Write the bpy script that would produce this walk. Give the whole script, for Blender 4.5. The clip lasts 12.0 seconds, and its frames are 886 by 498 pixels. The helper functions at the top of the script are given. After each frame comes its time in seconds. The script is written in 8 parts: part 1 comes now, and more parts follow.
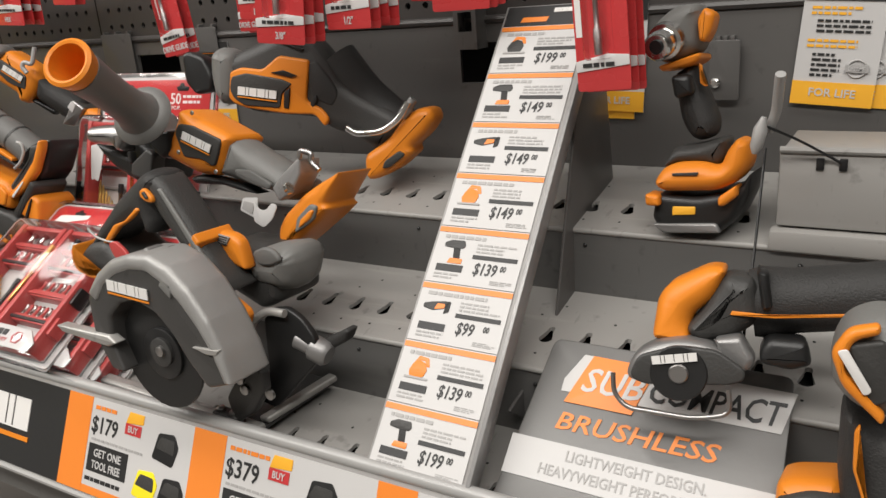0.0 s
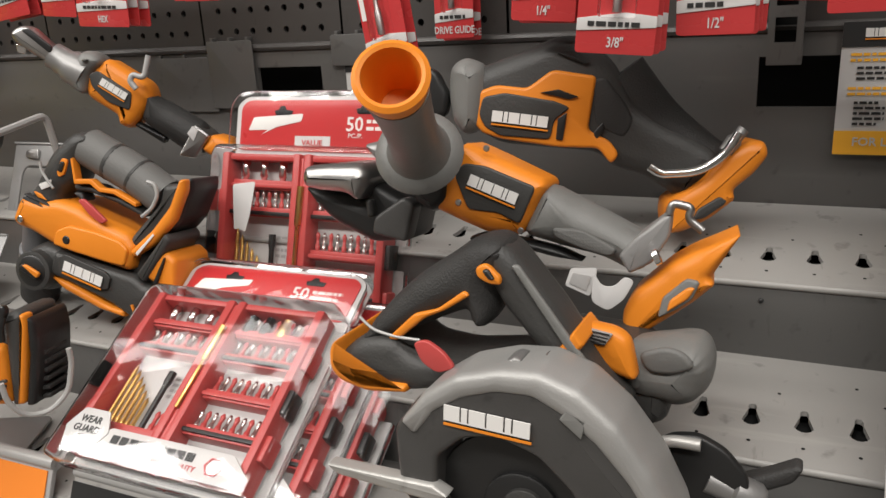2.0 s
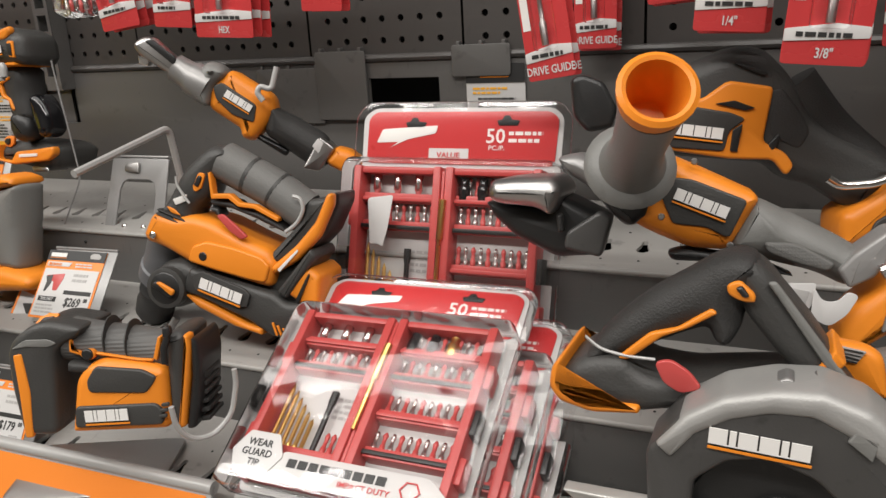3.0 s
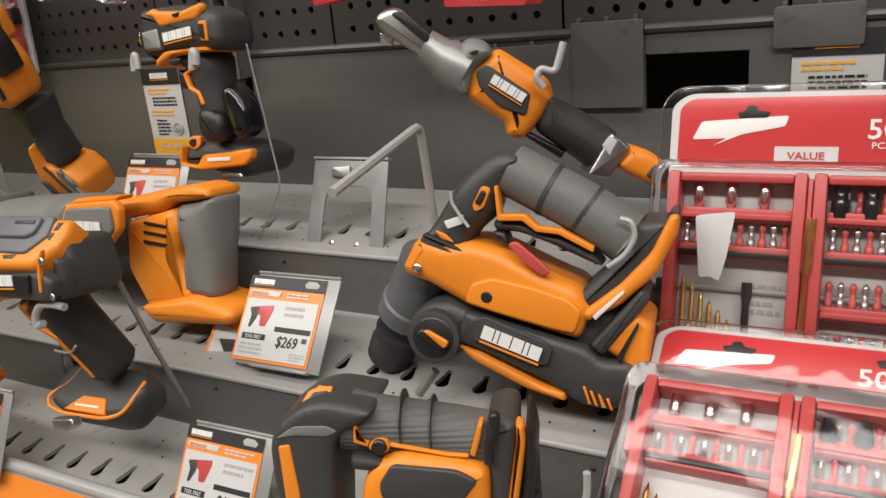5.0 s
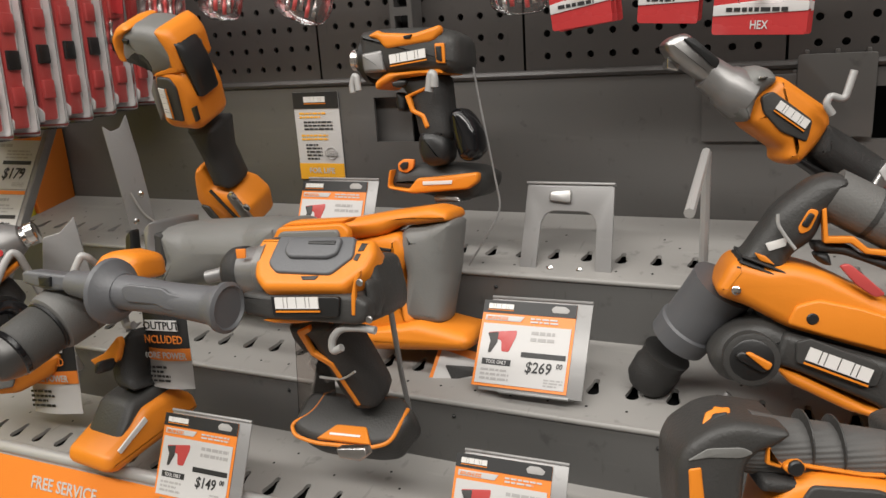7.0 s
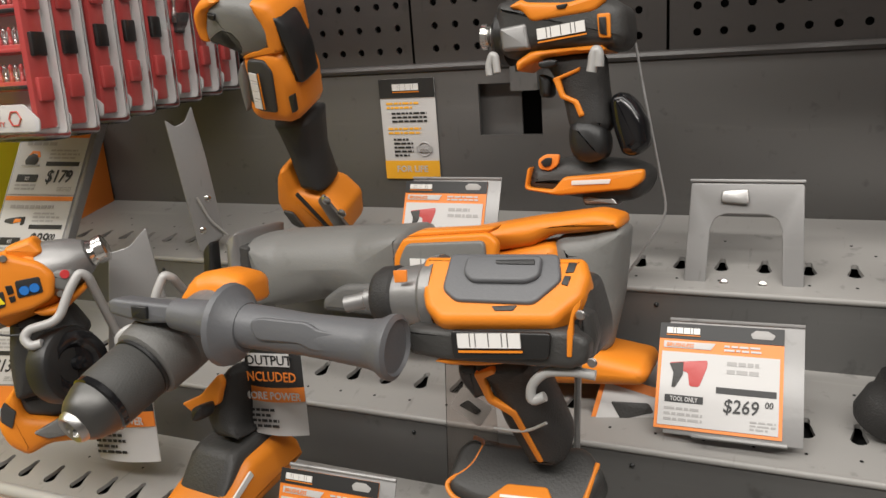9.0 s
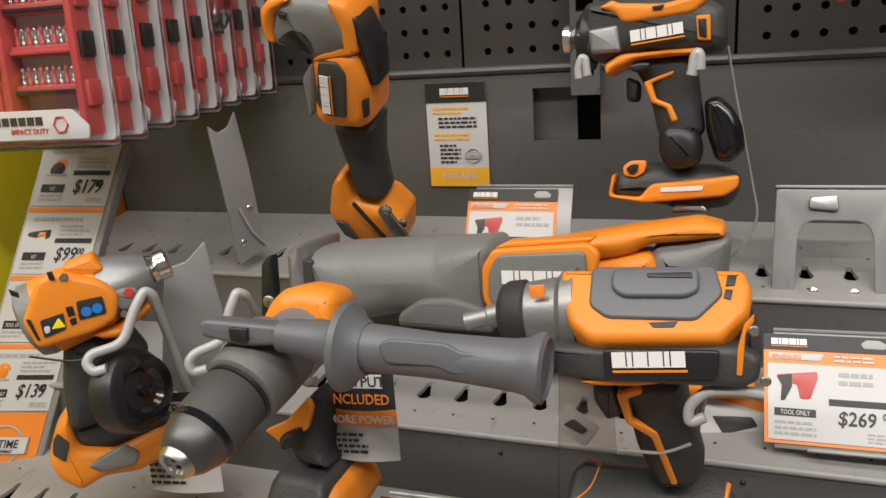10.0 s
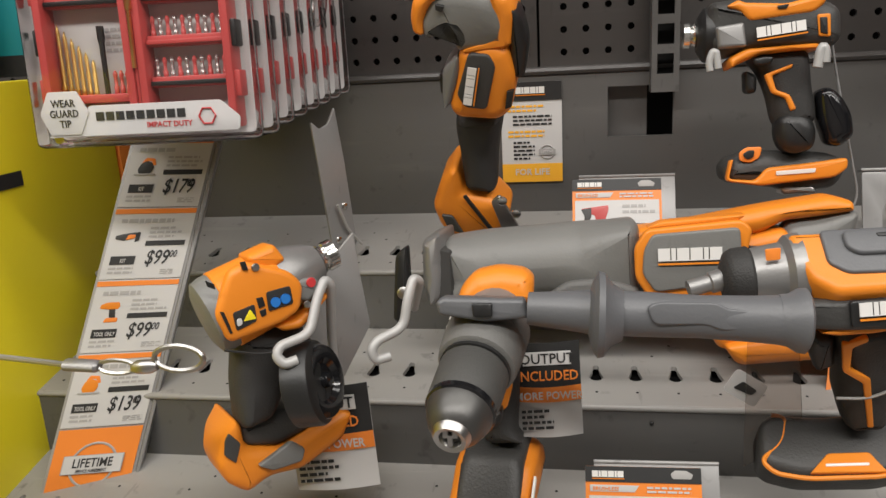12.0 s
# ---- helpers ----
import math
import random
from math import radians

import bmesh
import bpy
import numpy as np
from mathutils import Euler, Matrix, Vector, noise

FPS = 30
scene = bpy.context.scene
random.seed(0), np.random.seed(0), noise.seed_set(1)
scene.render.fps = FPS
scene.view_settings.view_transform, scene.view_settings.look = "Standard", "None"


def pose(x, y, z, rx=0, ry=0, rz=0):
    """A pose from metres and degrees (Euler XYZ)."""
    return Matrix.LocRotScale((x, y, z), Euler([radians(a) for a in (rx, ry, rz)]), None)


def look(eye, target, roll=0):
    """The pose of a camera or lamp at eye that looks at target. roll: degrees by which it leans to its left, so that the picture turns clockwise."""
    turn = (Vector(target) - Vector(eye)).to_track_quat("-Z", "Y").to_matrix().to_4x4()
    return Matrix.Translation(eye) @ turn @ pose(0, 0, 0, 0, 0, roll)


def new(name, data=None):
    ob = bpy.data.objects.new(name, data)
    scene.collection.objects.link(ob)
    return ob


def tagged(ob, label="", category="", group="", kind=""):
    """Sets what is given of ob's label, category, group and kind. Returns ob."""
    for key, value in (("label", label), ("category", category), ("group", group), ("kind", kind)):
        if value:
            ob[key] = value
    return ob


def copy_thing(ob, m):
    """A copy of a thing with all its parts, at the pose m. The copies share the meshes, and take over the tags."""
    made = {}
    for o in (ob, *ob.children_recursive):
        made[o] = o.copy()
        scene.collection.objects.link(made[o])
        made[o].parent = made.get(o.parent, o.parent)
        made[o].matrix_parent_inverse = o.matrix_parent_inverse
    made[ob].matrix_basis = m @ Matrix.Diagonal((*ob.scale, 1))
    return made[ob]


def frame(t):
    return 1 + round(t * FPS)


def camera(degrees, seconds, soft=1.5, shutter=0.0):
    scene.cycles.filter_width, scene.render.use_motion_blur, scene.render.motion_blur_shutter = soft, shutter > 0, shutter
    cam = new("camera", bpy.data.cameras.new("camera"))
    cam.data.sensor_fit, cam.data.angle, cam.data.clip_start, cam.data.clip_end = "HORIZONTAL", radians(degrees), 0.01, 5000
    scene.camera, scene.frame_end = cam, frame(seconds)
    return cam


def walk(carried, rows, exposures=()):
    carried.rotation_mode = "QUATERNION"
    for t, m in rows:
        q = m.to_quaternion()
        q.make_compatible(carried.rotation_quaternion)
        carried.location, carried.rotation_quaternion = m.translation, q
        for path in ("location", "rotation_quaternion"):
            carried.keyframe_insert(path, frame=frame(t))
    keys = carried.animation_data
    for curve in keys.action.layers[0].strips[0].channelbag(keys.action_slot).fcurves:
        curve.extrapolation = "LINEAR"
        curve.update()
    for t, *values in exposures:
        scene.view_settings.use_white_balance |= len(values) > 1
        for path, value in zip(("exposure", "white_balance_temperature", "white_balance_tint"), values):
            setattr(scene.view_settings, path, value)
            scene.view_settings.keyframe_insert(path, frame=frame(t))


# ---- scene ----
cam = camera(59.7, 12.0)
PATH = [
    (0, (0.082, 0.267, 1.403), (-0.918, 1.886, 0.789), -4.3),
    (0.5, (-0.033, 0.293, 1.394), (-0.993, 1.935, 0.777), -4.1),
    (1, (-0.138, 0.33, 1.408), (-1.054, 1.992, 0.778), -3.7),
    (1.5, (-0.231, 0.328, 1.404), (-1.123, 2.01, 0.793), -3.6),
    (2, (-0.348, 0.3, 1.408), (-1.174, 2.024, 0.821), -3.2),
    (2.5, (-0.436, 0.261, 1.416), (-1.23, 2.005, 0.84), -3.1),
    (2.7, (-0.466, 0.248, 1.419), (-1.249, 1.997, 0.848), -3.2),
    (4.3, (-0.666, 0.29, 1.413), (-1.554, 1.985, 0.833), -4.6),
    (4.5, (-0.705, 0.308, 1.416), (-1.609, 1.989, 0.817), -4.9),
    (5, (-0.784, 0.34, 1.42), (-1.732, 1.992, 0.809), -5.3),
    (5.5, (-0.835, 0.339, 1.415), (-1.786, 1.988, 0.802), -5.3),
    (6, (-0.899, 0.312, 1.422), (-1.807, 1.99, 0.824), -4.9),
    (6.5, (-0.983, 0.267, 1.427), (-1.855, 1.977, 0.862), -4.3),
    (7, (-1.045, 0.214, 1.431), (-1.872, 1.954, 0.894), -3.8),
    (7.5, (-1.092, 0.194, 1.429), (-1.894, 1.953, 0.917), -3.5),
    (7.7, (-1.119, 0.198, 1.424), (-1.913, 1.963, 0.921), -3.5),
    (9.3, (-1.264, 0.28, 1.418), (-2.052, 2.032, 0.862), -4.5),
    (9.5, (-1.286, 0.28, 1.412), (-2.053, 2.042, 0.857), -4.4),
    (10, (-1.359, 0.262, 1.424), (-2.029, 2.066, 0.879), -3.9),
    (10.5, (-1.422, 0.231, 1.425), (-1.997, 2.071, 0.89), -3.5),
    (11, (-1.474, 0.2, 1.426), (-1.921, 2.079, 0.909), -2.9),
    (11.5, (-1.527, 0.17, 1.419), (-1.904, 2.067, 0.91), -3.0),
    (12, (-1.592, 0.173, 1.414), (-1.936, 2.076, 0.902), -3.2),
]
walk(cam, [(t, look(eye, target, roll)) for t, eye, target, roll in PATH])

# ---- light ----
world = bpy.data.worlds.new("store_air")
scene.world = world
world.use_nodes = True
world.node_tree.nodes["Background"].inputs[0].default_value = (1.0, 0.97, 0.93, 1)
world.node_tree.nodes["Background"].inputs[1].default_value = 0.06


def strip_lamp(x, y, z, power, length):
    data = bpy.data.lights.new("ceiling_strip_lamp", "AREA")
    data.shape, data.size, data.size_y, data.energy = "RECTANGLE", length, 0.35, power
    data.color = (1.0, 0.965, 0.92)
    ob = new("ceiling_strip_lamp", data)
    ob.location = (x, y, z)
    return ob


for lamp_x, lamp_y, watts in ((-1.4, -0.9, 172), (-1.4, 0.35, 56)):
    strip_lamp(lamp_x, lamp_y, 3.3, watts, 6.2)


# ---- materials ----
def mat(name, color, rough=0.5, metal=0.0, vary=0.12, scale=40.0, bump=0.15, coat=0.0, spec=0.5):
    m = bpy.data.materials.new(name)
    m.use_nodes = True
    nt = m.node_tree
    b = nt.nodes["Principled BSDF"]
    co = nt.nodes.new("ShaderNodeTexCoord")
    big, fine = nt.nodes.new("ShaderNodeTexNoise"), nt.nodes.new("ShaderNodeTexNoise")
    big.inputs["Scale"].default_value, fine.inputs["Scale"].default_value = scale * 0.3, scale * 12
    big.inputs["Detail"].default_value = 6
    for n in (big, fine):
        nt.links.new(co.outputs["Object"], n.inputs["Vector"])
    mix = nt.nodes.new("ShaderNodeMix")
    mix.data_type = "RGBA"
    lo = [c * (1 - vary) for c in color]
    hi = [min(1, c * (1 + vary)) for c in color]
    mix.inputs[6].default_value, mix.inputs[7].default_value = (*lo, 1), (*hi, 1)
    nt.links.new(big.outputs["Fac"], mix.inputs[0])
    nt.links.new(mix.outputs[2], b.inputs["Base Color"])
    ramp = nt.nodes.new("ShaderNodeMapRange")
    ramp.inputs[3].default_value, ramp.inputs[4].default_value = max(0.02, rough - 0.1), min(1, rough + 0.1)
    nt.links.new(big.outputs["Fac"], ramp.inputs[0])
    nt.links.new(ramp.outputs[0], b.inputs["Roughness"])
    b.inputs["Metallic"].default_value = metal
    b.inputs["Coat Weight"].default_value = coat
    b.inputs["Specular IOR Level"].default_value = spec
    if bump:
        bp = nt.nodes.new("ShaderNodeBump")
        bp.inputs["Strength"].default_value, bp.inputs["Distance"].default_value = bump, 0.0006
        nt.links.new(fine.outputs["Fac"], bp.inputs["Height"])
        nt.links.new(bp.outputs[0], b.inputs["Normal"])
    return m


def worn(m, amount=0.5):
    """Add scuffs and small dark scratches to painted steel."""
    nt = m.node_tree
    b = nt.nodes["Principled BSDF"]
    co = next(n for n in nt.nodes if n.bl_idname == "ShaderNodeTexCoord")
    base = b.inputs["Base Color"].links[0].from_socket
    for size, stretch, low, high, tone, share in ((55, (1, 1, 1), 0.63, 0.72, 0.45, 1.0), (26, (0.25, 2.5, 2.5), 0.62, 0.7, 1.3, 0.7), (140, (1, 0.2, 0.2), 0.66, 0.72, 0.6, 0.8)):
        mp, nz, rg = nt.nodes.new("ShaderNodeMapping"), nt.nodes.new("ShaderNodeTexNoise"), nt.nodes.new("ShaderNodeMapRange")
        mp.inputs["Scale"].default_value = stretch
        nz.inputs["Scale"].default_value, nz.inputs["Detail"].default_value = size, 8
        rg.inputs[1].default_value, rg.inputs[2].default_value, rg.inputs[4].default_value = low, high, amount * share
        mx = nt.nodes.new("ShaderNodeMix")
        mx.data_type, mx.blend_type = "RGBA", "MULTIPLY"
        mx.inputs[7].default_value = (tone, tone, tone * 0.98, 1)
        nt.links.new(co.outputs["Object"], mp.inputs["Vector"])
        nt.links.new(mp.outputs[0], nz.inputs["Vector"])
        nt.links.new(nz.outputs["Fac"], rg.inputs[0])
        nt.links.new(rg.outputs[0], mx.inputs[0])
        nt.links.new(base, mx.inputs[6])
        base = mx.outputs[2]
    nt.links.new(base, b.inputs["Base Color"])
    return m


def clear(name, tint=(1, 1, 1), rough=0.06, ior=1.5):
    """Thin clear blister plastic: see-through, with a wavy glossy skin."""
    m = bpy.data.materials.new(name)
    m.use_nodes = True
    nt = m.node_tree
    nt.nodes.remove(nt.nodes["Principled BSDF"])
    gloss = nt.nodes.new("ShaderNodeBsdfGlossy")
    gloss.inputs["Roughness"].default_value = rough
    glass = nt.nodes.new("ShaderNodeBsdfTransparent")
    glass.inputs[0].default_value = (*tint, 1)
    mix, fres = nt.nodes.new("ShaderNodeMixShader"), nt.nodes.new("ShaderNodeFresnel")
    fres.inputs["IOR"].default_value = ior
    co, wave = nt.nodes.new("ShaderNodeTexCoord"), nt.nodes.new("ShaderNodeTexNoise")
    wave.inputs["Scale"].default_value = 18
    bp = nt.nodes.new("ShaderNodeBump")
    bp.inputs["Strength"].default_value, bp.inputs["Distance"].default_value = 0.5, 0.006
    nt.links.new(co.outputs["Object"], wave.inputs["Vector"])
    nt.links.new(wave.outputs["Fac"], bp.inputs["Height"])
    nt.links.new(bp.outputs[0], gloss.inputs["Normal"])
    nt.links.new(bp.outputs[0], fres.inputs["Normal"])
    nt.links.new(fres.outputs[0], mix.inputs[0])
    nt.links.new(glass.outputs[0], mix.inputs[1])
    nt.links.new(gloss.outputs[0], mix.inputs[2])
    nt.links.new(mix.outputs[0], nt.nodes["Material Output"].inputs[0])
    return m


def ribbed(m, kind, scale):
    """Add moulded grip relief to a material: ribs, or a fine knurl."""
    nt = m.node_tree
    bp = next(n for n in nt.nodes if n.bl_idname == "ShaderNodeBump")
    co = next(n for n in nt.nodes if n.bl_idname == "ShaderNodeTexCoord")
    second = nt.nodes.new("ShaderNodeBump")
    second.inputs["Strength"].default_value, second.inputs["Distance"].default_value = 0.6, 0.0005
    if kind == "ribs":
        tex = nt.nodes.new("ShaderNodeTexWave")
        tex.bands_direction = "Z"
        tex.inputs["Distortion"].default_value = 0.3
        out = tex.outputs["Fac"]
    else:
        tex = nt.nodes.new("ShaderNodeTexVoronoi")
        tex.distance = "CHEBYCHEV"
        tex.inputs["Randomness"].default_value = 0.15
        out = tex.outputs["Distance"]
    tex.inputs["Scale"].default_value = scale
    nt.links.new(co.outputs["Object"], tex.inputs["Vector"])
    nt.links.new(out, second.inputs["Height"])
    nt.links.new(bp.outputs[0], second.inputs["Normal"])
    nt.links.new(second.outputs[0], nt.nodes["Principled BSDF"].inputs["Normal"])
    return m


PANEL = mat("grey_painted_panel", (0.096, 0.092, 0.088), 0.36, 0.0, 0.1, 6, 0.1)
PEGM = mat("dark_pegboard_paint", (0.052, 0.047, 0.044), 0.42, 0.0, 0.12, 8, 0.1)
SHELF = mat("warm_grey_shelf_paint", (0.29, 0.28, 0.265), 0.4, 0.0, 0.08, 7, 0.12)
# Risers take a darker grey than the shelf decks.
RISER = mat("darker_riser_grey", (0.11, 0.108, 0.104), 0.4, 0.0, 0.08, 6, 0.1)
# Near-black that stands in for shade inside slots, holes and cut-outs.
BLACKHOLE = mat("black_cavity_shade", (0.004, 0.004, 0.004), 0.9, 0, 0.1, 10, 0)
ORANGE = mat("orange_tool_plastic", (0.70, 0.218, 0.018), 0.4, 0, 0.1, 30, 0.2, spec=0.35)
DGREY = mat("dark_grey_tool_plastic", (0.043, 0.042, 0.040), 0.46, 0, 0.25, 40, 0.6, spec=0.36)
GREY = mat("mid_grey_tool_plastic", (0.155, 0.154, 0.146), 0.48, 0, 0.12, 40, 0.3)
LGREY = mat("light_grey_plastic", (0.3, 0.29, 0.28), 0.45, 0, 0.1, 40, 0.2)
RUBBER = mat("dark_overmould_rubber", (0.031, 0.030, 0.029), 0.56, 0, 0.25, 60, 0.9, spec=0.32)
BLACK = mat("black_plastic", (0.012, 0.012, 0.012), 0.42, 0, 0.2, 40, 0.2)
GLOSSBLACK = mat("glossy_black_plastic", (0.008, 0.008, 0.009), 0.14, 0, 0.2, 40, 0.05)
CHROME = mat("bright_steel", (0.72, 0.71, 0.69), 0.2, 1.0, 0.08, 30, 0.08)
STEEL = mat("brushed_steel", (0.42, 0.41, 0.4), 0.36, 1.0, 0.1, 40, 0.15)
CASTING = mat("grey_cast_metal", (0.26, 0.255, 0.25), 0.42, 0.6, 0.12, 40, 0.2)
HOLDER = mat("grey_powder_coat", (0.27, 0.265, 0.26), 0.36, 0.2, 0.08, 20, 0.12)
WIREM = mat("pale_grey_wire_coat", (0.36, 0.355, 0.345), 0.4, 0.1, 0.08, 30, 0.1)
PAPER = mat("white_card", (0.53, 0.52, 0.51), 0.45, 0, 0.03, 10, 0.05)
INK = mat("black_ink", (0.018, 0.018, 0.018), 0.5, 0, 0.05, 10, 0)
GREYINK = mat("grey_ink", (0.36, 0.35, 0.34), 0.5, 0, 0.05, 10, 0)
LOGO = mat("white_badge_print", (0.7, 0.685, 0.66), 0.4, 0, 0.02, 10, 0)
SIGNORANGE = mat("orange_print", (0.78, 0.225, 0.03), 0.42, 0, 0.04, 12, 0.04)
SIGNYELLOW = mat("amber_print", (0.85, 0.42, 0.03), 0.45, 0, 0.04, 12, 0.04)
YELLOW = mat("yellow_painted_panel", (0.84, 0.7, 0.02), 0.4, 0, 0.06, 5, 0.08)
RED = mat("red_card", (0.5, 0.042, 0.044), 0.28, 0, 0.05, 12, 0.04)
REDPLASTIC = mat("red_case_plastic", (0.46, 0.062, 0.058), 0.36, 0, 0.08, 30, 0.1)
TEAL = mat("teal_card", (0.01, 0.2, 0.22), 0.4, 0, 0.06, 12, 0.04)
GOLD = mat("titanium_gold_metal", (0.75, 0.5, 0.16), 0.3, 1, 0.1, 40, 0.1)
BITSTEEL = mat("pale_bit_steel", (0.62, 0.6, 0.58), 0.28, 0.9, 0.1, 40, 0.05)
BLUE = mat("blue_symbol_print", (0.02, 0.16, 0.5), 0.4, 0, 0.04, 12, 0)
HAZARD = mat("yellow_symbol_print", (0.85, 0.7, 0.02), 0.4, 0, 0.04, 12, 0)
SIGNGREY = mat("brushed_grey_sign", (0.115, 0.112, 0.108), 0.35, 0.3, 0.18, 14, 0.15)
FLOORM = mat("sealed_concrete_floor", (0.28, 0.26, 0.24), 0.3, 0, 0.15, 2, 0.1)
CEILM = mat("white_store_ceiling", (0.6, 0.59, 0.57), 0.8, 0, 0.06, 2, 0.1)
CLEAR = clear("clear_blister_plastic", (0.93, 0.93, 0.93), 0.1, 1.62)
SMOKE = clear("clear_acrylic_guard", (0.86, 0.83, 0.81), 0.12)
GUARD = mat("dark_cast_guard", (0.06, 0.058, 0.056), 0.42, 0.2, 0.12, 40, 0.25)
# Guard casting in a paler tone, for the rim's lit top.
RIM = mat("lit_rim_grey", (0.3, 0.295, 0.285), 0.42, 0.3, 0.2, 60, 0.3)
ALLOY = mat("scuffed_pale_alloy", (0.4, 0.39, 0.37), 0.4, 0.4, 0.2, 60, 0.3)
CHUCK = mat("dark_polished_steel", (0.09, 0.088, 0.085), 0.42, 0.7, 0.12, 40, 0.15)
SLATE = mat("slate_grey_handle_plastic", (0.1, 0.102, 0.108), 0.45, 0, 0.1, 40, 0.25)
SLEEVE = ribbed(mat("black_chuck_sleeve", (0.06, 0.059, 0.056), 0.55, 0, 0.12, 50, 0.3, spec=0.25), "knurl", 520)
RIBS = ribbed(mat("ribbed_grip_rubber", (0.085, 0.083, 0.08), 0.6, 0, 0.12, 50, 0.3), "ribs", 95)
KNURL = ribbed(mat("knurled_grip_rubber", (0.12, 0.118, 0.112), 0.6, 0, 0.12, 50, 0.3), "knurl", 420)
BOOT = ribbed(mat("textured_boot_rubber", (0.1, 0.098, 0.094), 0.6, 0, 0.12, 50, 0.3), "knurl", 300)

for painted, amount in ((SHELF, 0.55), (PANEL, 0.5), (PEGM, 0.4), (RISER, 0.5), (HOLDER, 0.4), (GUARD, 0.5), (ALLOY, 0.6), (GREY, 0.25), (LGREY, 0.3)):
    worn(painted, amount)


# ---- mesh tools ----
def link(name, bm, material, parent=None, label="", smooth=True):
    me = bpy.data.meshes.new(name)
    bm.normal_update()
    bm.to_mesh(me)
    bm.free()
    if smooth:
        me.polygons.foreach_set("use_smooth", [len(f.vertices) < 7 for f in me.polygons])
        me.set_sharp_from_angle(angle=radians(38))
    me.materials.append(material)
    ob = new(name, me)
    if parent:
        ob.parent = parent
    if label:
        ob["label"] = label
    return ob


def part(name, bm, material, parent, label=""):
    return link(name, bm, material, parent, label)


def thing(name, place, label, category, group="", kind=""):
    ob = new(name)
    ob.empty_display_size = 0.02
    ob.matrix_world = place
    return tagged(ob, label, category, group, kind)


def fillet(pts, r, n=4):
    """Round the corners of a polygon."""
    out = []
    k = len(pts)
    for i in range(k):
        a, b, c = Vector(pts[i - 1]), Vector(pts[i]), Vector(pts[(i + 1) % k])
        u, v = a - b, c - b
        lu, lv = u.length, v.length
        d = min(r, 0.45 * lu, 0.45 * lv)
        if d < 1e-5:
            out.append(b)
            continue
        p, q = b + u / lu * d, b + v / lv * d
        for j in range(n + 1):
            s = j / n
            out.append(p * (1 - s) ** 2 + b * 2 * s * (1 - s) + q * s * s)
    return out


def prism(pts, thick, r=0.004, bevel=0.003, y=0.0, steps=3):
    """A rounded slab: outline pts (x, z) in metres, thick along y about y, its rims rounded by bevel."""
    pts = [Vector(p) for p in pts]
    if sum(a.x * b.y - b.x * a.y for a, b in zip(pts, pts[1:] + pts[:1])) < 0:
        pts.reverse()
    pts = fillet(pts, r)
    k = len(pts)
    norm = []
    for i in range(k):
        e1, e2 = pts[i] - pts[i - 1], pts[(i + 1) % k] - pts[i]
        n1, n2 = Vector((e1.y, -e1.x)), Vector((e2.y, -e2.x))
        n1 = n1.normalized() if n1.length > 1e-9 else n2.normalized()
        n2 = n2.normalized() if n2.length > 1e-9 else n1
        m = n1 + n2
        m = m.normalized() if m.length > 1e-6 else n1
        norm.append(m / max(0.6, m.dot(n1)))
    bm = bmesh.new()
    bevel = min(bevel, thick * 0.49)
    # each corner moves in only as far as the outline leaves room
    pa = np.array([(v.x, v.y) for v in pts])
    na = np.array([(v.x, v.y) for v in norm])
    eb = np.roll(pa, -1, 0) - pa
    el = np.maximum((eb * eb).sum(1), 1e-12)
    room = np.full(k, 0.03)
    done = np.zeros(k, bool)
    for share in (1, 0.85, 0.7, 0.55, 0.42, 0.3, 0.2, 0.12):
        q = pa - na * bevel * share
        u = np.clip(((q[:, None] - pa[None]) * eb[None]).sum(2) / el[None], 0, 1)
        d = np.linalg.norm(q[:, None] - pa[None] - u[:, :, None] * eb[None], axis=2).min(1)
        fits = (d > bevel * share * 0.9) & ~done
        room[fits] = share
        done |= fits
    for _ in range(2):
        room = np.minimum(room, (np.roll(room, 1) + np.roll(room, -1) + room) / 3)
    norm = [m * float(s) for m, s in zip(norm, room)]
    h = thick / 2
    prof = []
    for j in range(steps + 1):
        a = math.pi / 2 * j / steps
        prof.append((bevel * (1 - math.sin(a)), -h + bevel * (1 - math.cos(a))))
    prof += [(i, -d) for i, d in reversed(prof)]
    rings = [[bm.verts.new((p.x - q.x * i, y + d, p.y - q.y * i)) for p, q in zip(pts, norm)] for i, d in prof]
    for a, b in zip(rings, rings[1:]):
        for i in range(k):
            j = (i + 1) % k
            bm.faces.new((a[i], a[j], b[j], b[i]))
    bm.faces.new(list(reversed(rings[0]))[::-1])
    bm.faces.new(list(reversed(rings[-1])))
    bmesh.ops.recalc_face_normals(bm, faces=bm.faces)
    return bm


def box(x0, x1, y0, y1, z0, z1, bevel=0.0):
    bm = bmesh.new()
    bmesh.ops.create_cube(bm, size=1, matrix=Matrix.Translation(((x0 + x1) / 2, (y0 + y1) / 2, (z0 + z1) / 2)) @ Matrix.Diagonal((x1 - x0, y1 - y0, z1 - z0, 1)))
    if bevel:
        bmesh.ops.bevel(bm, geom=list(bm.edges), offset=bevel, segments=2, affect="EDGES", profile=0.5)
    return bm


